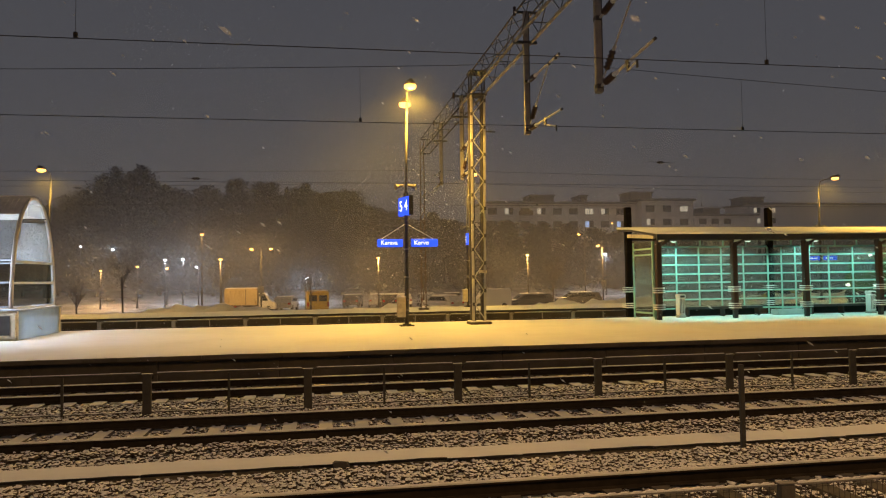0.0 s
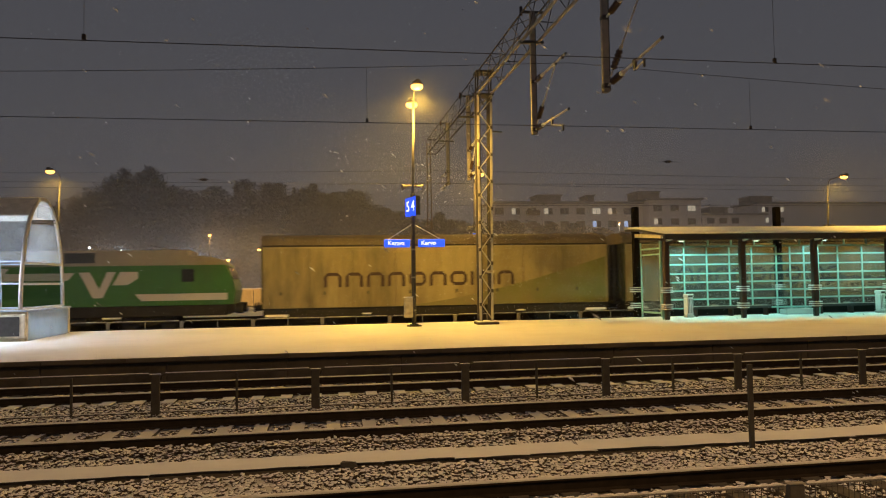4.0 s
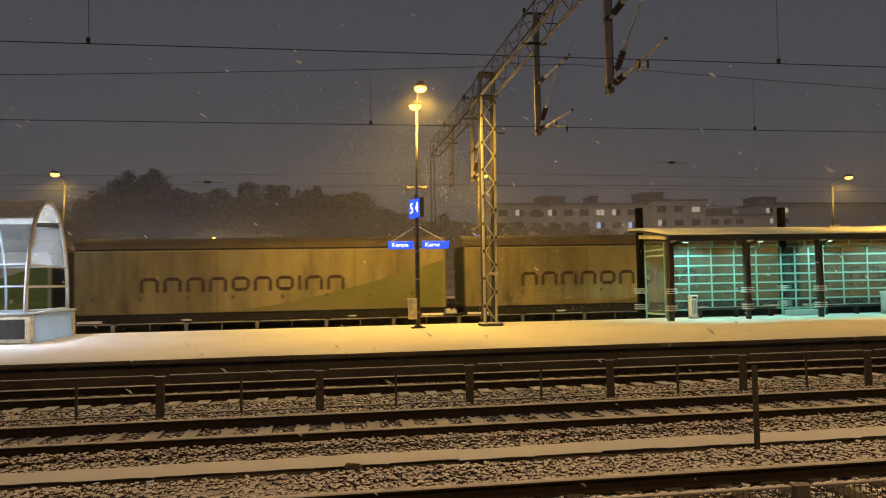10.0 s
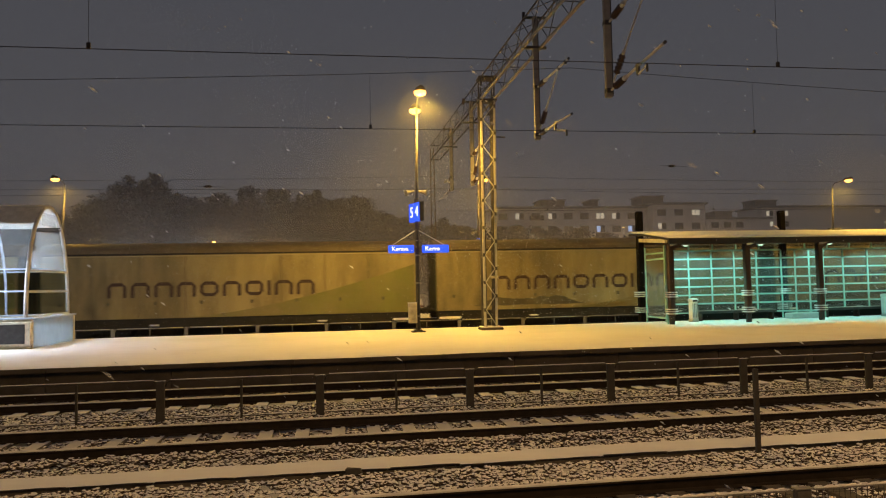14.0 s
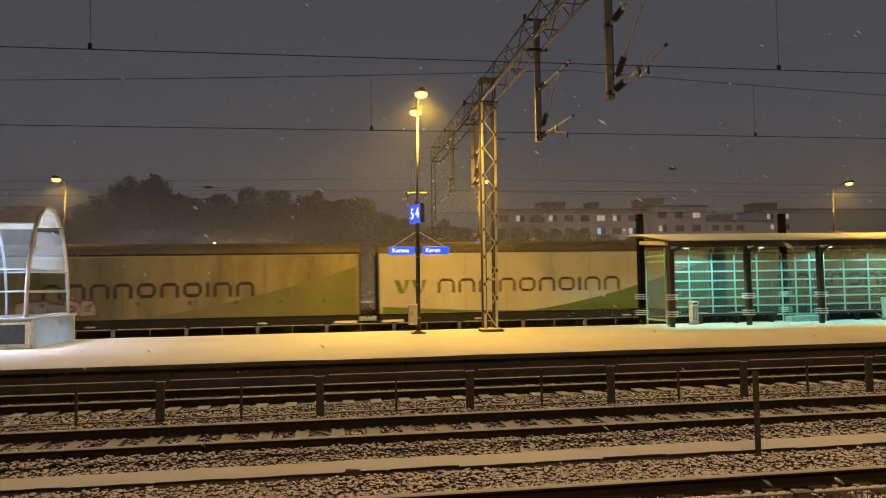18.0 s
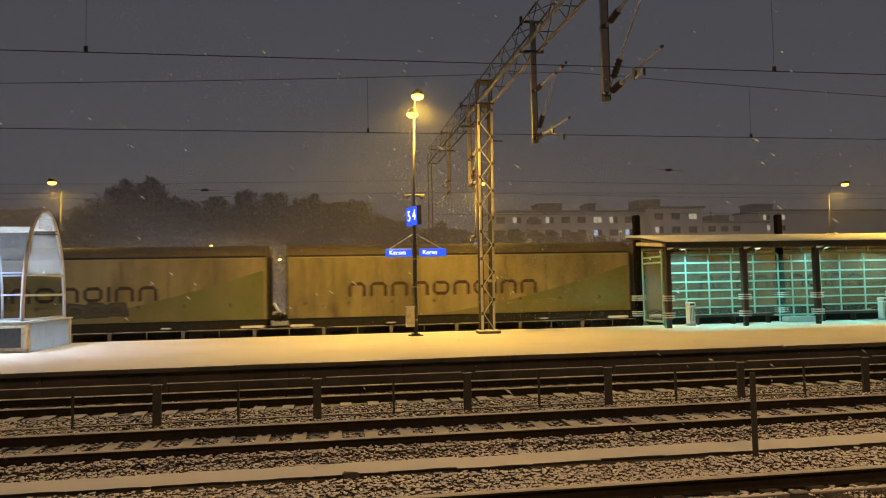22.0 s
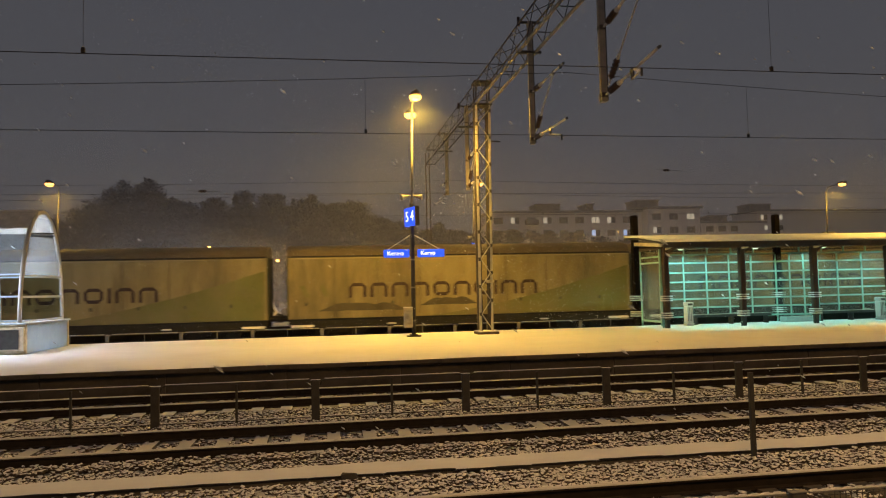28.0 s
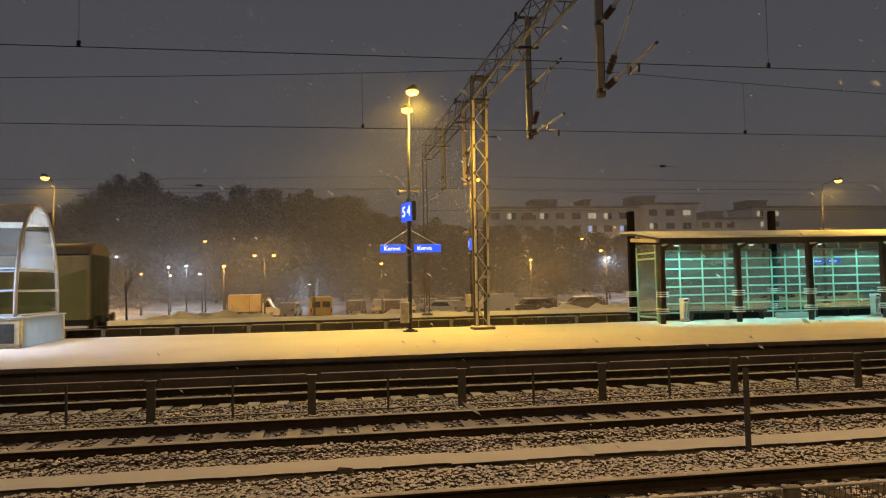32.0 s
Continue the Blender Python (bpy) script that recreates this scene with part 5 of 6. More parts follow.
# trees
M_BARK = surface("dark_bark", (0.055, 0.045, 0.038), 0.9, 0, 0.3, 6, 40)
M_TWIG = surface("bare_twigs", (0.075, 0.062, 0.052), 0.9, 0, 0.3, 2, 20, 0)
M_FIR = surface("frosted_dark_twigs", (0.060, 0.058, 0.060), 0.95, 0, 0.12, 0.6, 9, 0)


def bare_tree(x, y, height, seed, label):
    r = random.Random(seed)
    t = thing("bare_tree", (x, y, land(y) - 0.05), label, "tree", "bare car park trees")
    trunk, limbs, twigs = Mesh(), Mesh(), Mesh()
    top = Vector((r.uniform(-0.2, 0.2), 0, height * 0.55))
    trunk.rod((0, 0, 0), top * 0.5, 0.09, 8, 0.07)
    trunk.rod(top * 0.5, top, 0.07, 8, 0.045)

    def grow(p, d, length, rad, depth):
        q = p + d * length
        (limbs if depth > 1 else twigs).rod(p, q, rad, 5 if depth > 1 else 3, rad * 0.6)
        if depth == 0:
            return
        for _ in range(3 if depth > 1 else 4):
            nd = (d + Vector((r.uniform(-0.8, 0.8), r.uniform(-0.8, 0.8), r.uniform(-0.15, 0.6)))).normalized()
            grow(p.lerp(q, r.uniform(0.5, 1.0)), nd, length * r.uniform(0.5, 0.75), rad * 0.55, depth - 1)

    for i in range(14):
        a = r.uniform(0, 6.28)
        d = Vector((math.cos(a), math.sin(a), r.uniform(1.0, 2.8))).normalized()
        grow(top * r.uniform(0.45, 1.0), d, height * r.uniform(0.16, 0.27), 0.022, 3)
    part("trunk", trunk, M_BARK, t)
    part("branchwork", limbs, M_BARK, t)
    part("crown", twigs, M_TWIG, t, "crown of bare twigs")
    return t


bare_tree(-15.26, 60, 6.4, 3, "bare young street tree with fine twigs")
bare_tree(-8.9, 68.5, 5.4, 4, "bare clipped tree beside a lamp")
bare_tree(-0.9, 62.5, 4.6, 5, "bare young tree before a yellow van")
bare_tree(24.6, 75, 5.6, 6, "bare tree with a few lit twigs")
bare_tree(-19.26, 62, 3.6, 7, "bare young street tree")
bare_tree(10.3, 73, 5.2, 8, "bare tree among parked cars")
bare_tree(16.8, 73, 6.2, 9, "bare tree behind a white van")


def wood_tree(x, y, height, wide, seed, conifer, twigs=5200):
    r = random.Random(seed)
    t = thing("wood_tree", (x, y, land(y) - 0.2), "tall dark tree in the wood behind the car park", "tree", "trees of the dark wood")
    part("trunk", Mesh().rod((0, 0, 0), (0, 0, height * 0.9), 0.22, 7, 0.05), M_BARK, t)
    rng, n = np.random.default_rng(seed), twigs
    f = rng.random(n) ** 0.8
    if conifer:
        z, rad = height * (0.15 + 0.85 * f), wide * (1 - f) ** 0.7 * (0.8 + 0.35 * np.sin(f * 40 + seed))
    else:
        z, rad = height * (0.12 + 0.88 * f), wide * 1.2 * np.sqrt(np.maximum(0.03, np.sin(math.pi * (0.12 + 0.85 * f)))) * (0.85 + 0.22 * np.sin(f * 11 + seed) + 0.12 * np.sin(f * 29 + seed * 3))
    a, q = rng.uniform(0, 6.28, n), np.abs(rng.normal(0, 0.58, n)) + 0.08
    c = np.stack([rad * q * np.cos(a), rad * q * np.sin(a), z + rng.uniform(-0.3, 0.3, n)], -1)
    s = rng.uniform(0.14, 0.42, (n, 1))
    u = np.stack([np.cos(a), np.sin(a), np.full(n, 0.5)], -1) + rng.uniform(-0.8, 0.8, (n, 3))
    u *= s / np.linalg.norm(u, axis=1, keepdims=True)
    v = rng.normal(0, 1, (n, 3))
    v *= s * rng.uniform(0.14, 0.34, (n, 1)) / np.linalg.norm(v, axis=1, keepdims=True)
    vs = np.stack([c - u, c + v, c + u, c - v], 1).reshape(-1, 3)
    m = bpy.data.meshes.new("crown")
    m.from_pydata(vs.tolist(), [], np.arange(4 * n).reshape(-1, 4).tolist())
    m.materials.append(M_FIR)
    part("crown", m, M_FIR, t, "ragged dark crown")
    return t


# the wood's skyline: along it, and the height of its crowns
skyline = ((-46, 11), (-40, 12.5), (-36, 13.2), (-32.8, 14.6), (-30.6, 15.0), (-28.4, 17.8), (-26.5, 18.8), (-24.6, 19), (-22.9, 18.7), (-21.0, 16.6), (-19, 15.0), (-16.8, 15.4), (-14.8, 15.8), (-13, 16.4),
           (-11, 16.7), (-9.1, 16.7), (-7.2, 16.3), (-5.3, 16.1), (-3.4, 16.4), (-1.7, 16.6), (0, 15.6), (1.6, 15.2), (3.0, 15.4), (5.8, 14), (9, 13), (12.3, 12.5), (15.5, 12), (19, 11.5), (24, 11), (29, 10.4), (34, 10.2),
           (40, 9.6), (47, 9), (54, 9))
for i, (x, h) in enumerate(skyline):
    wood_tree(x + rnd.uniform(-0.7, 0.7), 104 + rnd.uniform(-2, 2), h - 2.2 - rnd.uniform(-0.3, 1.1), 2.2 + rnd.random() * 1.0, i, i % 4 == 1 and x > -20, 3800)
    wood_tree(x + rnd.uniform(0.6, 1.6), 99 + rnd.uniform(-3, 3), h * rnd.uniform(0.70, 0.84), 2.9, 100 + i, False)
    wood_tree(x + rnd.uniform(-1.5, 1.5), 94 + rnd.uniform(-2, 2), h * rnd.uniform(0.36, 0.55), 2.6, 200 + i, False)

# apartment blocks
M_BLOCK = surface("pale_rendered_facade", (0.80, 0.76, 0.72), 0.9, 0, 0.12, 0.3, 8, 0.1)
# dark felt made paler, the haze before it put into the colour
M_ROOFB = surface("haze_paled_roof_felt", (0.32, 0.31, 0.30), 0.9, 0, 0.2, 0.5, 8, 0)
M_DIMWIN = surface("unlit_flat_window", (0.14, 0.135, 0.135), 0.3, 0, 0.2, 0.3, 5, 0)
M_LITW = glow("lit_window", (1.0, 0.88, 0.66), 0.34)
M_LITB = glow("blue_lit_window", (0.45, 0.62, 1.0), 0.6)
M_BALC = surface("brown_balcony_front", (0.16, 0.13, 0.11), 0.8, 0, 0.15, 0.6, 8, 0)


def block(x0, x1, y, z1, floors, step, lit, label, houses=(), balconies=(), columns=99):
    b = thing("apartment_building", ((x0 + x1) / 2, y, 4.0), label, "apartment building", "apartment blocks")
    h, cx = z1 - 4.0, (x0 + x1) / 2
    part("wall", Mesh().box(x0 - cx, x1 - cx, 0, 12, 0, h - 0.5, 0.05), M_BLOCK, b)
    roof = part("roof", Mesh().box(x0 - cx - 0.5, x1 - cx + 0.5, -0.6, 12.5, h - 0.5, h, 0.05), M_ROOFB, b, "flat dark roof with overhanging eaves")
    for a, c in houses:
        part("roof_house", Mesh().box(a - cx, c - cx, 3, 9, h, h + 1.7, 0.05).box(a - cx - 0.3, c - cx + 0.3, 2.7, 9.3, h + 1.7, h + 1.95), M_ROOFB, roof, "machine room on the roof")
    fh = (h - 0.9) / floors
    n = min(columns, int((x1 - x0) / step))
    for f in range(floors):
        for i in range(n):
            x = x0 - cx + step * (i + 0.5)
            z = 0.9 + fh * f
            key = (i, floors - 1 - f)
            win = part("window", Mesh().box(x - 1.05, x + 1.05, -0.05, 0.02, z, z + 1.5), M_ROOFB, b)
            pm = M_LITB if lit.get(key) == 2 else M_LITW if key in lit else M_DIMWIN
            for s in (-0.51, 0.51):
                half = key in lit and (i + f) % 2 and s > 0
                part("pane", Mesh().box(x + s - 0.46, x + s + 0.46, -0.07, -0.052, z + 0.08, z + 1.42), M_DIMWIN if half else pm, win)
    for i in balconies:
        for f in range(floors):
            x = x0 - cx + step * (i + 0.5)
            part("balcony", Mesh().box(x - 1.5, x + 1.5, -1.4, -0.1, 0.7 + fh * f, 1.75 + fh * f, 0.03), M_BALC, b, "brown-fronted balcony")
    return b


block(36.6, 73.2, 160, 19.9, 5, 3.86, {(1, 0): 1, (3, 0): 1, (6, 0): 1, (7, 0): 1, (6, 1): 2, (8, 1): 2, (5, 2): 1, (6, 2): 1}, "grey apartment block with a few lit windows", ((48.5, 54.2), (60.8, 62.4)), (2,))
block(73.3, 86.2, 157, 20.4, 5, 4.2, {(2, 0): 1, (0, 1): 1}, "grey projecting end of an apartment block", ((72.0, 77.4),))
block(94, 115, 176, 18.6, 5, 3.5, {}, "dim apartment block far behind the shelter", ((101, 106),), (), 4)
block(116.5, 166, 182, 22.3, 6, 4.6, {(0, 0): 1, (0, 1): 1, (1, 0): 1}, "pale apartment block with a blank gable wall", ((116.5, 123),), (), 2)

# ---- the goods train ----
M_DIRTY = surface("grimy_cream_wagon_side", (0.34, 0.285, 0.142), 0.65, 0, 0.20, 0.5, 30, 0.1, 0.004, (0.095, 0.078, 0.042), (0.42, 0.74), stretch=(1.8, 1, 0.5))
M_CLEAN = surface("clean_white_wagon_side", (0.58, 0.54, 0.45), 0.5, 0, 0.06, 0.5, 30, 0.05, 0.004, (0.44, 0.39, 0.29), (0.45, 0.85), stretch=(1.6, 1, 0.5))
M_TRIM = surface("dusty_cream_trim", (0.42, 0.37, 0.24), 0.6, 0, 0.2, 0.8, 30, 0)
M_GREEN = surface("grimy_green_paint", (0.18, 0.19, 0.055), 0.6, 0, 0.25, 0.5, 30, 0.05, 0.004, (0.22, 0.19, 0.09), (0.38, 0.62))
M_BRIGHT = surface("bright_green_paint", (0.145, 0.200, 0.030), 0.45, 0, 0.08, 0.6, 30, 0)
M_LROOF = surface("grimy_beige_roof_paint", (0.30, 0.26, 0.19), 0.6, 0, 0.12, 0.8, 30, 0.03, 0.003, (0.20, 0.165, 0.11), (0.45, 0.8))
M_CABTOP = surface("dark_cab_top", (0.085, 0.075, 0.05), 0.7, 0, 0.2, 0.8, 30)
M_LWHITE = surface("sooty_white_paint", (0.50, 0.47, 0.40), 0.5, 0, 0.08, 0.8, 30, 0)
M_LOCO = surface("locomotive_green", (0.034, 0.135, 0.013), 0.5, 0, 0.15, 0.8, 30, 0.03, 0.003, (0.045, 0.075, 0.015), (0.5, 0.85))
M_MARK = surface("dark_grey_lettering_paint", (0.065, 0.055, 0.05), 0.5, 0, 0.2, 2, 30, 0)
M_MARKOLD = surface("faded_lettering_paint", (0.052, 0.028, 0.024), 0.6, 0, 0.3, 1, 30, 0)
M_WROOF = surface("grimy_wagon_roof", (0.15, 0.12, 0.08), 0.75, 0.1, 0.25, 0.6, 20)
M_UNDER = surface("oily_underframe", (0.028, 0.025, 0.022), 0.8, 0.2, 0.3, 2, 30)
M_SCRAWL = surface("dark_spray_paint", (0.06, 0.055, 0.05), 0.6, 0, 0.3, 1, 30, 0)
M_ENDW = surface("dark_green_end", (0.035, 0.045, 0.018), 0.8, 0, 0.3, 1, 30)
M_RED2 = surface("faded_red_spray", (0.30, 0.07, 0.05), 0.6, 0, 0.2, 1, 30, 0)
M_PINK = surface("faded_pink_spray", (0.34, 0.17, 0.13), 0.6, 0, 0.3, 1.5, 30, 0)
M_DIMSPRAY = surface("dull_olive_spray", (0.10, 0.088, 0.052), 0.6, 0, 0.35, 1.2, 30, 0)
M_GREYSPRAY = surface("faded_grey_spray", (0.42, 0.40, 0.36), 0.6, 0, 0.3, 1.5, 30, 0)
M_HEADL = glow("head_lamp", (1.0, 0.97, 0.86), 4)

LEN, HALF, SIDE, TOP, SILL = 18.30, 1.52, 4.16, 4.78, 0.98


def roof_arc(n=14, lift=0.0):
    """The wagon's rounded roof, (y, z), from one eave to the other."""
    return [(-HALF * math.cos(math.pi * k / n), SIDE + (TOP - SIDE + lift) * math.sin(math.pi * k / n) ** 0.8) for k in range(n + 1)]


WHEEL = Mesh().rod((0, -0.07, 0), (0, 0.07, 0), 0.46, 24).rod((0, -0.10, 0), (0, -0.05, 0), 0.40, 24, 0.44).data("wheel", M_UNDER)


def bogie(parent, x):
    m = Mesh()
    for y in (-1.02, 1.02):
        m.extrude([(x - 1.35, 0.50), (x - 1.2, 0.68), (x - 0.5, 0.72), (x + 0.5, 0.72), (x + 1.2, 0.68), (x + 1.35, 0.50), (x + 0.6, 0.42), (x + 0.35, 0.30), (x - 0.35, 0.30), (x - 0.6, 0.42)], "y", y - 0.06, y + 0.06)
        for e in (-0.9, 0.9):
            m.box(x + e - 0.16, x + e + 0.16, y - 0.10, y + 0.10, 0.36, 0.64, 0.03)
        for e in (-0.14, 0.14):
            m.rod((x + e, y, 0.36), (x + e, y, 0.66), 0.075, 8)
    m.box(x - 0.25, x + 0.25, -1.0, 1.0, 0.45, 0.72)
    b = part("bogie", m, M_UNDER, parent, "black two-axle bogie")
    for e in (-0.9, 0.9):
        for y in (-0.80, 0.80):
            part("wheel", WHEEL, M_UNDER, b).matrix_basis = pose(x + e, y, 0.46)
    return b


def outline_block(kind, w, h, s):
    """A plain block of the lettering's size: an upright bar, an arch or a frame."""
    y = -HALF - 0.042
    if kind == "bar":
        return Mesh().box(0, w, y, y + 0.006, 0, h)
    c = min(0.2, w * 0.28)
    outer = [(0, 0), (0, h - c), (c, h), (w - c, h), (w, h - c), (w, 0)]
    inner = [(s, 0), (s, h - c), (s + c * 0.4, h - s), (w - s - c * 0.4, h - s), (w - s, h - c), (w - s, 0)]
    if kind == "ring":
        outer = [(c, 0), (0, c), *outer[1:5], (w, c), (w - c, 0), (c, 0)]
        inner = [(s + c * 0.4, s), (s, c), *inner[1:5], (w - s, c), (w - s - c * 0.4, s), (s + c * 0.4, s)]
    return Mesh().strip([(u, y, v) for u, v in outer], [(u, y, v) for u, v in inner])


def brand_blocks(parent, x0, x1, z, h, s, material):
    kinds = ("gate", "gate", "gate", "gate", "ring", "gate", "ring", "bar", "gate", "gate")
    widths = [0.18 if k == "bar" else 1.0 for k in kinds]
    unit = (x1 - x0) / (sum(widths) + 0.22 * 9)
    x, made = x0, {}
    for k, w in zip(kinds, widths):
        made.setdefault(k, outline_block(k, unit * w, h, s).data("brand_block", material))
        part("brand_block", made[k], material, parent, "plain dark block of brand lettering").matrix_basis = pose(x, 0, z)
        x += unit * (w + 0.22)


def wave(x_from, rise, power, y):
    """The green field that swells towards the wagon's end."""
    n = 30
    lo = [(x_from + (LEN - 0.12 - x_from) * k / n, y, SILL + 0.02) for k in range(n + 1)]
    hi = [(x, y, SILL + 0.03 + rise * (k / n) ** power) for k, (x, _, z) in enumerate(lo)]
    m = Mesh().strip(lo, hi)
    return m.strip([(x, y + 0.004, z) for x, y_, z in hi], [(x, y + 0.004, z) for x, y_, z in lo])


def wagon(clean):
    """A sliding-wall goods wagon; its own x runs from its leading to its trailing end."""
    w = thing("freight_wagon", (0, 39.1, 0), "clean white sliding-wall goods wagon with a bright green wave" if clean else "grimy cream and green sliding-wall goods wagon", "freight wagon", "wagons of the goods train")
    paint = M_CLEAN if clean else M_DIRTY
    body = part("body", Mesh().box(0, LEN, -HALF, HALF, SILL, SIDE), paint, w)
    for k in range(2):
        x0 = 0.12 + k * (LEN / 2 - 0.1)
        dr = part("sliding_wall", Mesh().box(x0, x0 + LEN / 2 - 0.18, -HALF - 0.03, -HALF - 0.002, SILL + 0.0, SIDE - 0.06, 0.008), paint, w, "wide sliding wall panel")
        for e in (2.2, 4.4, 6.6):
            part("panel_seam", Mesh().box(x0 + e, x0 + e + 0.02, -HALF - 0.034, -HALF - 0.028, SILL + 0.05, SIDE - 0.1), M_MARKOLD if not clean else M_DIRTY, dr)
        for e in (0.7, 2.9, 5.1, 7.3):
            part("latch", Mesh().box(x0 + e, x0 + e + 0.13, -HALF - 0.055, -HALF - 0.03, SILL + 0.66, SILL + 0.84, 0.02), paint if clean else M_DIMSPRAY, dr, "small locking latch")
    arc = roof_arc()
    rf = part("roof", Mesh().extrude(arc, "x", -0.02, LEN + 0.02), M_WROOF, w, "rounded grimy roof", False)
    for k in range(9):
        ribm = Mesh()
        for (ya, za), (yb, zb) in zip(arc, arc[1:]):
            ribm.bar((0.3 + k * 2.21, ya, za + 0.015), (0.3 + k * 2.21, yb, zb + 0.015), 0.06, 0.03, (1, 0, 0))
        part("roof_rib", ribm, M_WROOF, rf)
    part("top_trim", Mesh().box(0.15, LEN - 0.15, -HALF - 0.040, -HALF - 0.031, SIDE - 0.115, SIDE - 0.085), M_CLEAN if clean else M_TRIM, w, "pale trim under the eave")
    # rail colour darkened, black on grimy wagons, to draw the eave's shadow
    part("eave_rail", Mesh().box(0.02, LEN - 0.02, -HALF - 0.06, -HALF + 0.0, SIDE - 0.05, SIDE + 0.03, 0.01), M_DULL if clean else M_UNDER, w, "guide rail, dark for the shadow line under the eave")
    for x in (-0.06, LEN + 0.0):
        endw = part("end_wall", Mesh().extrude([(y * 0.98, z - 0.03) for y, z in arc] + [(HALF * 0.98, SILL), (-HALF * 0.98, SILL)], "x", x, x + 0.06), M_ENDW, w, "very dark green ribbed end wall")
        part("end_dome", Mesh().extrude([(y * 0.99, z - 0.01) for y, z in arc], "x", x - 0.012, x + 0.072), M_WROOF, endw, "tan rounded roof end")
        for y in (-1.1, -0.4, 0.4, 1.1):
            part("end_rib", Mesh().box(x - 0.05 if x < 0 else x + 0.06, x if x < 0 else x + 0.11, y - 0.05, y + 0.05, SILL, SIDE), M_UNDER, endw)
    part("sole_bar", Mesh().box(0.0, LEN, -HALF + 0.08, -HALF + 0.16, 0.52, SILL, 0.01).box(0.0, LEN, HALF - 0.16, HALF - 0.08, 0.52, SILL, 0.01).box(0.2, LEN - 0.2, -0.3, 0.3, 0.45, SILL), M_UNDER, w, "black underframe")
    for x in (2.6, LEN - 2.6):
        bogie(w, x)
    for x, s in ((0.0, -1), (LEN, 1)):
        part("coupler", Mesh().box(min(x, x + 0.52 * s), max(x, x + 0.52 * s), -0.12, 0.12, 0.85, 1.10, 0.03), M_UNDER, w)
        for y in (-0.87, 0.87):
            bf = part("buffer", Mesh().rod((x, y, 1.04), (x + 0.38 * s, y, 1.04), 0.09, 10).rod((x + 0.38 * s, y, 1.04), (x + 0.46 * s, y, 1.04), 0.24, 14), M_UNDER, w)
        st = part("step_plate", Mesh().box(min(x - 0.1 * s, x - 1.3 * s), max(x - 0.1 * s, x - 1.3 * s), -HALF - 0.02, -HALF + 0.28, 0.52, 0.56), M_UNDER, w)
        part("step_snow", Mesh().extrude([(-HALF - 0.03, 0.561), (-HALF + 0.28, 0.561), (-HALF + 0.22, 0.66), (-HALF + 0.05, 0.68)], "x", min(x - 0.12 * s, x - 1.25 * s), max(x - 0.12 * s, x - 1.25 * s)), M_SNOW, st, "snow piled on the step")
    part("tank", Mesh().rod((6.6, -0.9, 0.62), (8.2, -0.9, 0.62), 0.2, 12), M_UNDER, w, "air tank")
    part("brake_box", Mesh().box(10.5, 11.2, -1.3, -0.8, 0.45, 0.78, 0.03), M_UNDER, w)
    for x in (5.0, 13.2):
        part("hanger_snow", Mesh().box(x, x + 0.45, -HALF + 0.0, -HALF + 0.25, 0.60, 0.68, 0.03), M_SNOW, w, "snow caught on the underframe")
    if clean:
        part("green_field", wave(7.6, 2.55, 1.45, -HALF - 0.037), M_BRIGHT, w, "bright green painted wave")
        tail = [(0.13 + 7.4 * k / 20, SILL + 0.02 + 0.34 * (1 - k / 20) ** 1.4) for k in range(21)]
        part("green_field", Mesh().strip([(x, -HALF - 0.037, SILL + 0.02) for x, z in tail], [(x, -HALF - 0.037, z + 0.01) for x, z in tail]), M_BRIGHT, w, "low green tail of the wave")
        brand_blocks(w, 3.05, 13.05, 2.02, 0.74, 0.135, M_MARK)
        lg = Mesh()
        y = -HALF - 0.042
        for x in (0.75, 1.65):
            lg.add([(x, y, 2.72), (x + 0.28, y, 2.72), (x + 0.55, y, 2.02), (x + 0.27, y, 2.02)], [(0, 1, 2, 3)])
            lg.add([(x + 0.55, y, 2.02), (x + 0.70, y, 2.4), (x + 0.82, y, 2.72), (x + 0.56, y, 2.72)], [(0, 1, 2, 3)])
        part("emblem", lg, M_BRIGHT, w, "green chevron emblem")
    else:
        part("green_field", wave(7.0, 2.45, 1.45, -HALF - 0.037), M_GREEN, w, "faded green painted wave")
        brand_blocks(w, 3.05, 13.05, 2.02, 0.74, 0.165, M_MARKOLD)
    return w


def ragged_band(parent, x0, x1, z0, z1, seed, material, depth=0.040, label="dark sprayed band with a ragged top"):
    """A filled sprayed shape along the wagon's foot with an uneven upper edge."""
    n = max(12, int((x1 - x0) * 7))
    lo, hi = [], []
    for k in range(n + 1):
        x = x0 + (x1 - x0) * k / n
        e = min(1.0, 5 * min(k, n - k) / n)
        h = 0.78 + 0.26 * noise.noise((x * 0.55, seed, 0)) + 0.22 * noise.noise((x * 2.4, seed, 1)) + 0.08 * noise.noise((x * 7, seed, 2))
        lo.append((x, -HALF - depth, z0 + 0.05 * noise.noise((x * 1.5, seed, 3))))
        hi.append((x, -HALF - depth, z0 + max(0.06, min(1.0, h) * e) * (z1 - z0)))
    return part("spray_paint", Mesh().strip(lo, hi), material, parent, label)


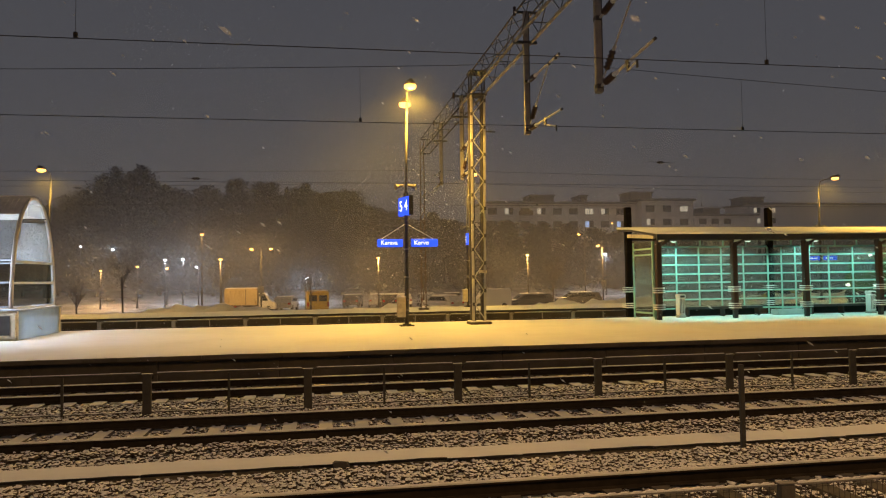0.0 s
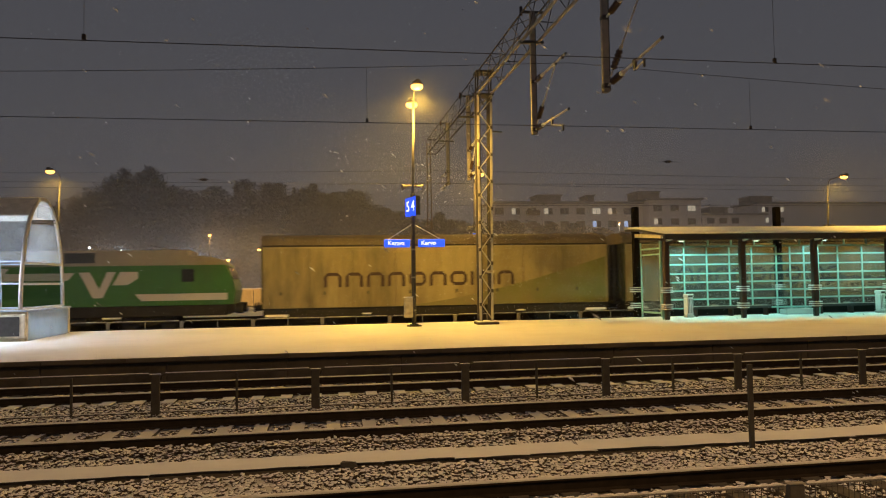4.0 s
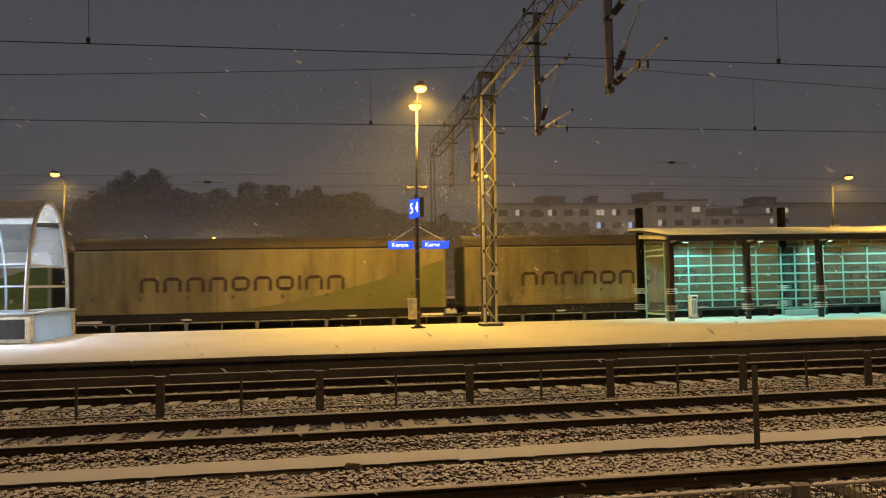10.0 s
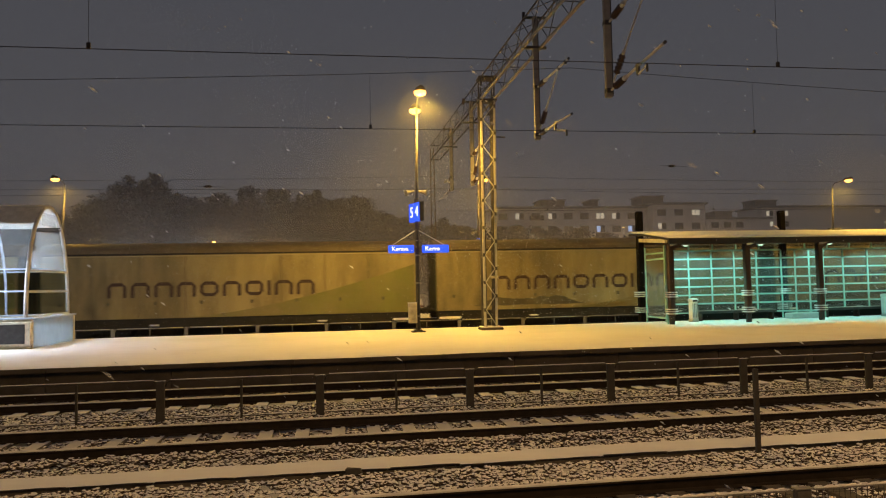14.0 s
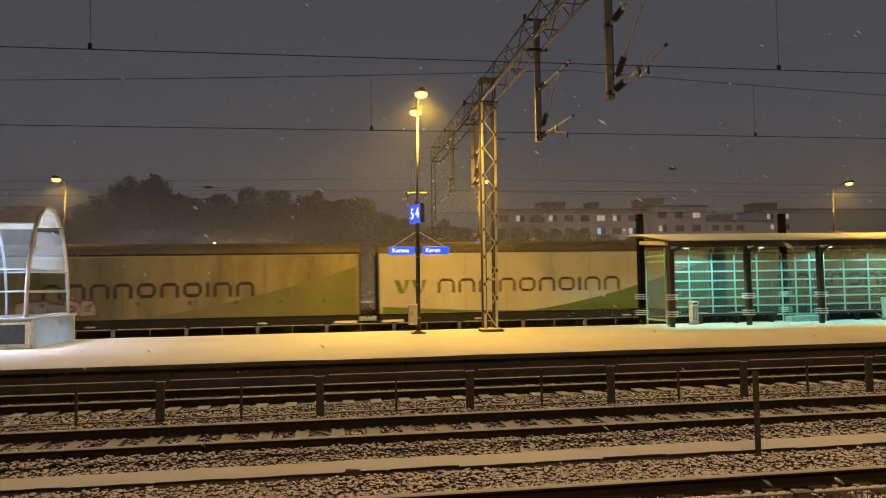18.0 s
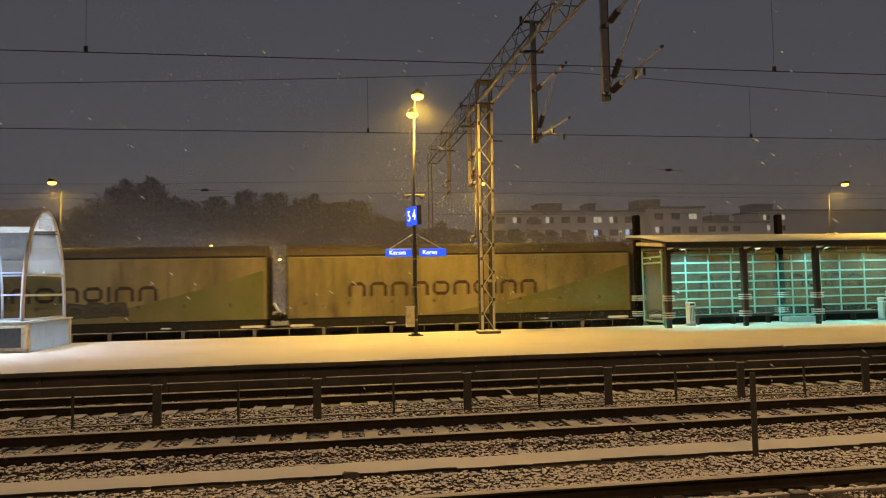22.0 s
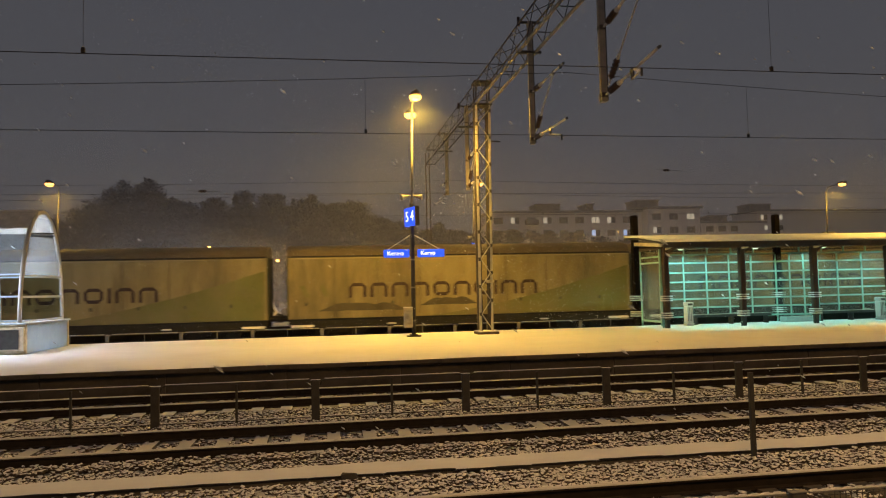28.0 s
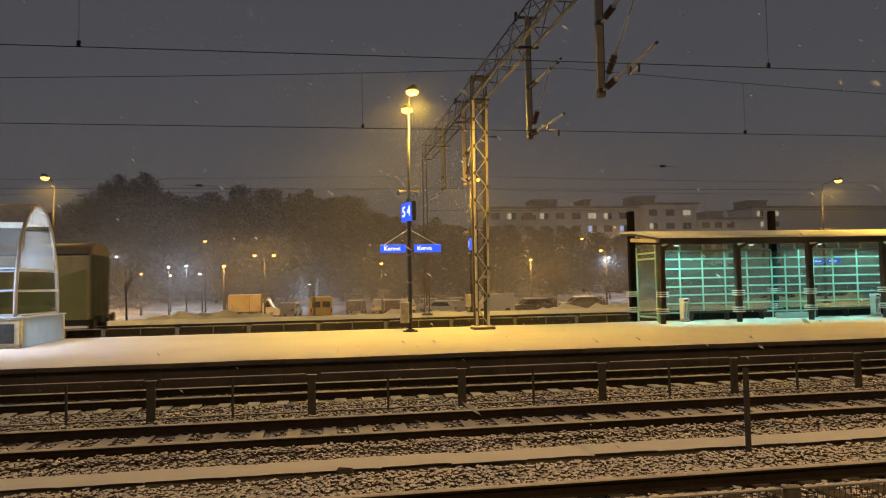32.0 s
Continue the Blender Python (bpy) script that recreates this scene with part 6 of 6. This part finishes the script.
def puffs(parent, x0, x1, z0, z1, count, seed, fill, rim, over=0.0):
    """A row of bulging sprayed shapes, each a pale fill on a darker rim; no letters."""
    r = random.Random(seed)
    for i in range(count):
        cx, w = x0 + (x1 - x0) * (i + 0.5) / count, (x1 - x0) / count
        cz, h = (z0 + z1) / 2 + r.uniform(-0.06, 0.06), (z1 - z0) * r.uniform(0.8, 1.0)
        layers = [(1.18, 0.0405, rim), (0.92, 0.0425, fill)]
        if r.random() < 0.6:
            layers += [(r.uniform(0.3, 0.6), 0.0445, rim), (r.uniform(0.15, 0.28), 0.0465, fill)]
        for grow, y, mat in layers:
            ring = []
            for k in range(14):
                a = 2 * math.pi * k / 14
                q = 0.5 * grow * (1 + 0.14 * math.sin(3 * a + seed + i))
                ring.append((cx + 1.05 * w * q * math.copysign(abs(math.cos(a)) ** 0.45, math.cos(a)), -HALF - y - over - 0.0002 * i, cz + h * q * math.copysign(abs(math.sin(a)) ** 0.45, math.sin(a))))
            part("spray_paint", Mesh().add(ring, [tuple(range(14))]), mat, parent, "sprayed bulging shape")


def locomotive():
    lo = thing("locomotive", (0, 39.1, 0), "green and white electric locomotive with sloped cabs", "locomotive")
    W = 1.5
    side = [(0.10, 1.26), (18.8, 1.26), (18.9, 1.95), (18.75, 2.5), (18.42, 3.25), (0.48, 3.25), (0.15, 2.5), (0.0, 1.95)]
    part("body", Mesh().extrude(side, "y", -W, W), M_LOCO, lo)
    part("skirt", Mesh().box(0.4, 18.5, -W + 0.05, W - 0.05, 0.72, 1.27, 0.03), M_UNDER, lo, "grimy lower skirt")
    part("roof_casing", Mesh().extrude([(2.9, 3.24), (18.4, 3.24), (18.1, 3.52), (17.6, 3.68), (16.6, 3.74), (16.5, 4.02), (5.0, 4.02), (3.4, 3.86), (2.9, 3.74)], "y", -W + 0.12, W - 0.12), M_LROOF, lo, "grimy beige roof casing")
    part("cab_roof", Mesh().extrude([(0.50, 3.24), (2.895, 3.24), (2.895, 3.74), (1.3, 3.68), (0.8, 3.52)], "y", -W + 0.12, W - 0.12), M_CABTOP, lo, "dark brown cab roof")
    for x0, x1, z0, z1 in ((5.7, 7.1, 3.38, 3.92), (7.3, 7.75, 3.45, 3.62), (8.1, 8.5, 3.45, 3.62), (7.3, 7.75, 3.7, 3.92), (10.8, 12.2, 3.4, 3.9), (3.6, 5.0, 3.4, 3.8)):
        part("vent_grille", Mesh().box(x0, x1, -W + 0.10, -W + 0.118, z0, z1), M_DARKM, lo, "dark roof vent")
    for x0, x1, z0, z1 in ((3.2, 4.6, 4.05, 4.3), (14.6, 16.0, 4.03, 4.28)):
        part("pantograph", Mesh().bar((x0, -0.5, z0), (x1, 0.5, z0), 0.08, 0.06).bar((x0, 0.5, z0), (x1, -0.5, z0), 0.08, 0.06).bar((x0, -0.8, z1), (x0, 0.8, z1), 0.06, 0.06).bar((x1, 0, z0), (x0, 0, z1), 0.05, 0.05), M_DARKM, lo, "folded pantograph")
    y = -W - 0.006

    def field(name, pts, mat, label="", proud=0.0):
        return part(name, Mesh().extrude(pts, "y", y - proud, y + 0.005), mat, lo, label)

    field("white_band", [(0.45, 1.50), (5.0, 1.50), (5.3, 1.84), (0.45, 1.84)], M_LWHITE, "white side band")
    field("white_slash", [(4.40, 1.28), (7.10, 1.28), (8.35, 3.18), (5.65, 3.18)], M_LWHITE, "broad white slanting field", 0.004)
    field("white_band", [(8.0, 2.56), (11.0, 2.56), (11.3, 2.92), (8.2, 2.92)], M_LWHITE)
    field("white_band", [(14.4, 1.50), (18.5, 1.50), (18.5, 1.84), (14.1, 1.84)], M_LWHITE)
    field("emblem", [(11.5, 2.95), (12.0, 2.95), (12.45, 2.1), (12.8, 2.95), (13.2, 2.95), (12.6, 1.68), (12.15, 1.68)], M_LWHITE, "white chevron emblem", 0.002)
    field("emblem", [(13.05, 2.3), (13.42, 2.95), (14.25, 2.95), (14.25, 2.62), (13.75, 2.3)], M_LWHITE, "white wedge emblem", 0.002)
    for x0, x1 in ((1.05, 1.75), (2.3, 2.85), (16.3, 16.9)):
        field("cab_window", [(x0, 2.42), (x1, 2.42), (x1, 3.05), (x0 + (0.12 if x0 < 2 else 0), 3.05)], M_WINDOW, "dark cab window")
    for s, xf, xb in ((-1, 0.15, 0.44), (1, 18.75, 18.46)):
        part("windscreen", Mesh().add([(xf + 0.02 * s, -1.2, 2.52), (xf + 0.02 * s, 1.2, 2.52), (xb + 0.02 * s, 1.1, 3.18), (xb + 0.02 * s, -1.1, 3.18)], [(0, 1, 2, 3)]), M_WINDOW, lo)
    for yy in (-1.15, 1.15):
        part("headlight", Mesh().rod((0.10, yy, 1.62), (-0.10, yy, 1.62), 0.09, 12), M_HEADL, lo, "lit headlight")
    part("top_light", Mesh().rod((0.75, 0, 3.42), (0.62, 0, 3.44), 0.09, 10), M_HEADL, lo)
    part("snow_plough", Mesh().extrude([(-0.25, 0.15), (0.5, 0.15), (0.5, 0.75), (0.05, 0.75)], "y", -1.25, 1.25), M_UNDER, lo, "black plough under the nose")
    for x, s in ((0.1, -1), (18.8, 1)):
        part("coupler", Mesh().box(min(x, x + 0.45 * s), max(x, x + 0.45 * s), -0.14, 0.14, 0.85, 1.12, 0.03), M_UNDER, lo)
        for yy in (-0.87, 0.87):
            part("buffer", Mesh().rod((x, yy, 1.04), (x + 0.4 * s, yy, 1.04), 0.24, 14, 0.27), M_UNDER, lo)
    for x in (4.3, 14.6):
        bogie(lo, x)
    part("equipment_box", Mesh().box(7.2, 11.8, -1.3, 1.3, 0.35, 0.72, 0.04), M_UNDER, lo)
    return lo


loco = locomotive()
grimy, white = wagon(False), wagon(True)
PITCH, CLEAN_ONES = 19.355, (-6, 2)
wagons = []
for k in range(-9, 13):
    if k == -9:
        ob = grimy
    elif k == -6:
        ob = white
    else:
        ob = copy_thing(white if k in CLEAN_ONES else grimy, Matrix.Identity(4))
    wagons.append((k, ob))
by_place = dict(wagons)
ragged_band(by_place[-8], 1.8, 10.2, 1.08, 2.0, 1, M_SCRAWL)
ragged_band(by_place[-8], 9.5, 17.2, 1.75, 2.25, 2, M_SCRAWL)
puffs(by_place[-8], 10.2, 16.6, 1.30, 1.98, 6, 3, M_TRIM, M_DIMSPRAY)
ragged_band(by_place[-7], 5.5, 12.5, 1.2, 1.5, 4, M_DIMSPRAY)
puffs(by_place[1], 1.9, 5.5, 1.12, 1.95, 5, 5, M_GREYSPRAY, M_RED2)
ragged_band(by_place[3], 2.2, 10.2, 1.15, 1.7, 16, M_DIMSPRAY)
puffs(by_place[3], 2.2, 9.6, 1.2, 1.85, 7, 6, M_DIRTY, M_DIMSPRAY)
puffs(by_place[4], 2.2, 5.8, 1.15, 1.8, 4, 7, M_PINK, M_SCRAWL)
puffs(by_place[4], 8.8, 11.6, 1.3, 1.95, 3, 8, M_DIMSPRAY, M_SCRAWL)
ragged_band(by_place[7], 1.2, 15.5, 1.08, 1.95, 9, M_SCRAWL)
puffs(by_place[7], 5.4, 13.6, 1.32, 1.95, 7, 10, M_DIRTY, M_SCRAWL)
puffs(by_place[7], 2.2, 5.2, 1.25, 1.7, 3, 15, M_DIMSPRAY, M_SCRAWL, 0.003)
ragged_band(by_place[10], 1.5, 6.0, 1.35, 1.85, 11, M_DIMSPRAY)
ragged_band(by_place[10], 6.8, 9.8, 1.55, 2.0, 12, M_DIMSPRAY)
ragged_band(by_place[0], 2.0, 9.0, 1.12, 1.7, 13, M_DIMSPRAY)
ragged_band(by_place[-1], 2.0, 8.0, 1.2, 1.7, 14, M_DIMSPRAY)
faint = [k for k in by_place if k in (-7, 1, 4, 7, 8, 10, 11)]
for k in faint:
    for x in (0.55, 1.55):
        part("emblem", Mesh().add([(x, -HALF - 0.042, 2.68), (x + 0.25, -HALF - 0.042, 2.68), (x + 0.55, -HALF - 0.042, 2.08), (x + 0.27, -HALF - 0.042, 2.08)], [(0, 1, 2, 3)]), M_GREEN, by_place[k], "faded green emblem")

# ---- falling snow: loose flakes that drift and fall together in three depths of air ----
M_FLAKE = misted("falling_snowflake", 0.80, 0.95, 0.5, (0.84, 0.87, 0.92))
M_SOFTFLAKE = misted("soft_near_snowflake", 0.18, 0.34, 0.5, (0.84, 0.87, 0.92))
FALL = Vector((1.5, -0.15, -1.1))


def snowfall(name, count, x0, x1, y0, y1, z1, size, stretch, seed, label, gather=False):
    """Flakes, each a small tetrahedron drawn out along its fall, in a slanting shaft of air that sinks through the view."""
    rng = np.random.default_rng(seed)
    way = np.array(FALL.normalized())
    side = np.cross(way, (0, 1, 0))
    side /= np.linalg.norm(side)
    third = np.cross(way, side)
    z = rng.uniform(0.0, z1 + 40.0, count)
    slant = np.maximum(z - z1 * 0.5, 0) / -FALL.z
    fx, fy = rng.random((2, count)) if not gather else np.clip(rng.normal(0.5, 0.20, (2, count)), -0.3, 1.3)
    c = np.stack([x0 + (x1 - x0) * fx - FALL.x * slant, y0 + (y1 - y0) * fy - FALL.y * slant, z], -1)
    r = rng.uniform(0.5, 1.0, count)[:, None] * size
    k = rng.uniform(0.6, 1.2, count)[:, None] * stretch
    vs = np.stack([c - way * r * k, c + side * r, c + way * r * k + third * r * 0.5, c - side * r * 0.5 - third * r], 1).reshape(-1, 3)
    o = (np.arange(count) * 4)[:, None]
    fs = np.concatenate([o + np.array(f)[None] for f in ((0, 1, 2), (0, 2, 3), (0, 3, 1), (1, 3, 2))])
    return stuff(name, vs.tolist(), fs.tolist(), M_SOFTFLAKE if size > 0.0195 else M_FLAKE, label, "snowfall")


flakes = [snowfall("snowfall", 15000, -22, 40, 14, 44, 13, 0.012, 1.8, 21, "fine snowflakes falling over the tracks and platform"),
          snowfall("snowfall", 13000, -0.8, 9.6, 23.0, 34.0, 12.0, 0.0088, 1.3, 22, "dense snowflakes whirling in the lamp's light", True),
          snowfall("snowfall", 6000, -1.6, 8.6, 25.0, 33.0, 12.0, 0.018, 1.2, 25, "bright snowflakes whirling in the lamp's light", True),
          snowfall("snowfall", 1500, -9, 14, 6, 14, 9, 0.016, 3.0, 23, "large near snowflakes streaking down"),
          snowfall("snowfall", 200, -3.5, 6, 3.2, 7.0, 5, 0.020, 2.6, 24, "blurred snowflakes close by")]


# sheets that stand in for snow haze over the car park and before the wood: thin, uneven, fading upwards
M_VEIL, vn, vl, v_old = nodes_of("haze_fading_upward")
vn.remove(v_old)
v_tr, v_tl, v_df, v_in, v_mx = [vn.new("ShaderNode" + k) for k in ("BsdfTransparent", "BsdfTranslucent", "BsdfDiffuse", "MixShader", "MixShader")]
v_tc, v_sep, v_mul = vn.new("ShaderNodeTexCoord"), vn.new("ShaderNodeSeparateXYZ"), vn.new("ShaderNodeMath")
v_tl.inputs[0].default_value = v_df.inputs[0].default_value = (0.76, 0.80, 0.90, 1)
v_in.inputs[0].default_value = 0.5
vl.new(v_tl.outputs[0], v_in.inputs[1])
vl.new(v_df.outputs[0], v_in.inputs[2])
vl.new(v_tc.outputs["Generated"], v_sep.inputs[0])
v_mul.operation = "MULTIPLY"
vl.new(ramp(vn, vl, v_sep.outputs["Z"], (0.0, (0.15,) * 3), (0.20, (0.095,) * 3), (0.66, (0.062,) * 3), (0.98, (0.0,) * 3)), v_mul.inputs[0])
vl.new(ramp(vn, vl, noise_node(vn, vl, 0.11, 5, 0.55, stretch=(1, 1, 1.6)), (0.25, (0.65,) * 3), (0.75, (1.25,) * 3)), v_mul.inputs[1])
vl.new(v_mul.outputs[0], v_mx.inputs[0])
vl.new(v_tr.outputs[0], v_mx.inputs[1])
vl.new(v_in.outputs[0], v_mx.inputs[2])
vl.new(v_mx.outputs[0], vn["Material Output"].inputs[0])
veils = []
# a wide sheet behind the platform lamps, stands in for their glow in snowy air
lamp_veil = Mesh().strip([(-40 + 2.5 * i, 33.0 + 0.3 * math.sin(i), 0.0) for i in range(41)], [(-40 + 2.5 * i, 33.2 + 0.3 * math.sin(i), 19.0) for i in range(41)])
M_THIN = M_VEIL.copy()
M_THIN.name = "thin_haze"
for node in M_THIN.node_tree.nodes:
    if node.type == "VALTORGB" and node.color_ramp.elements[-1].color[0] == 0.0:
        for e, q in zip(node.color_ramp.elements, ((0.0, 0.0), (0.5, 0.050), (0.98, 0.0))):
            e.position, e.color = q[0], (q[1], q[1], q[1], 1)
veils.append(tagged(part("snow_haze", lamp_veil, M_THIN, None, "", True), "thin sheet standing for haze lit by the platform lamps", "snowfall", "", "stuff"))
# sheets close to the lamps of the two platforms, added to draw a halo from their light
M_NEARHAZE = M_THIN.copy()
M_NEARHAZE.name = "lamp_halo"
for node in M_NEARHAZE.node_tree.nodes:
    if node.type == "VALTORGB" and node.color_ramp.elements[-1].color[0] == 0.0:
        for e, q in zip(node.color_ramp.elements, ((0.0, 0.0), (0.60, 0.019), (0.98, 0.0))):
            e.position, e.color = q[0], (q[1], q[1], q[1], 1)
M_FARHAZE = M_NEARHAZE.copy()
M_FARHAZE.name = "far_lamp_halo"
for node in M_FARHAZE.node_tree.nodes:
    if node.type == "VALTORGB" and node.color_ramp.elements[-1].color[0] == 0.0:
        node.color_ramp.elements[1].color = (0.028, 0.028, 0.028, 1)
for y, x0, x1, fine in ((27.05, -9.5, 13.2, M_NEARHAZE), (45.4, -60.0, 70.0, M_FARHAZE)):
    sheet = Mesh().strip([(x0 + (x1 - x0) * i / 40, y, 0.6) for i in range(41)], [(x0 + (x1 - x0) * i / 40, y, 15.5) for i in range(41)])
    tagged(part("snow_haze", sheet, fine, None, "", True), "thin sheet standing for the halo round the platform lamps", "snowfall", "", "stuff")
for k, y in enumerate((59.8, 75.2, 87.5)):
    sheet = Mesh()
    cols = [(-110 + 4.0 * i, y + 1.2 * noise.noise((i * 0.4, k * 7.0, 0))) for i in range(63)]
    sheet.strip([(x, q, -0.55) for x, q in cols], [(x, q + 1.5, 22.0) for x, q in cols])
    veils.append(tagged(part("snow_haze", sheet, M_VEIL, None, "", True), "thin sheet standing for snow haze over the car park", "snowfall", "", "stuff"))


def ahead(t):
    """How far the train has still to go, in metres, before the time at which it is in the middle of its way."""
    u = t - 16.0
    return -6.126 - 15.269 * u - 0.0466 * u * u


def motions():
    times = [2.0 * i for i in range(17)]
    walk(loco, [(t, pose(ahead(t) - 193.9, 39.1, 0)) for t in times])
    for k, ob in wagons:
        walk(ob, [(t, pose(ahead(t) + PITCH * k + 0.53, 39.1, 0)) for t in times])
    for ob in flakes:
        walk(ob, [(t, Matrix.Translation(FALL * t)) for t in (0.0, 8.0, 16.0, 24.0, 32.0)])
    for ob in veils:
        walk(ob, [(t, pose(0.35 * t, 0, 0)) for t in (0.0, 16.0, 32.0)])


motions()
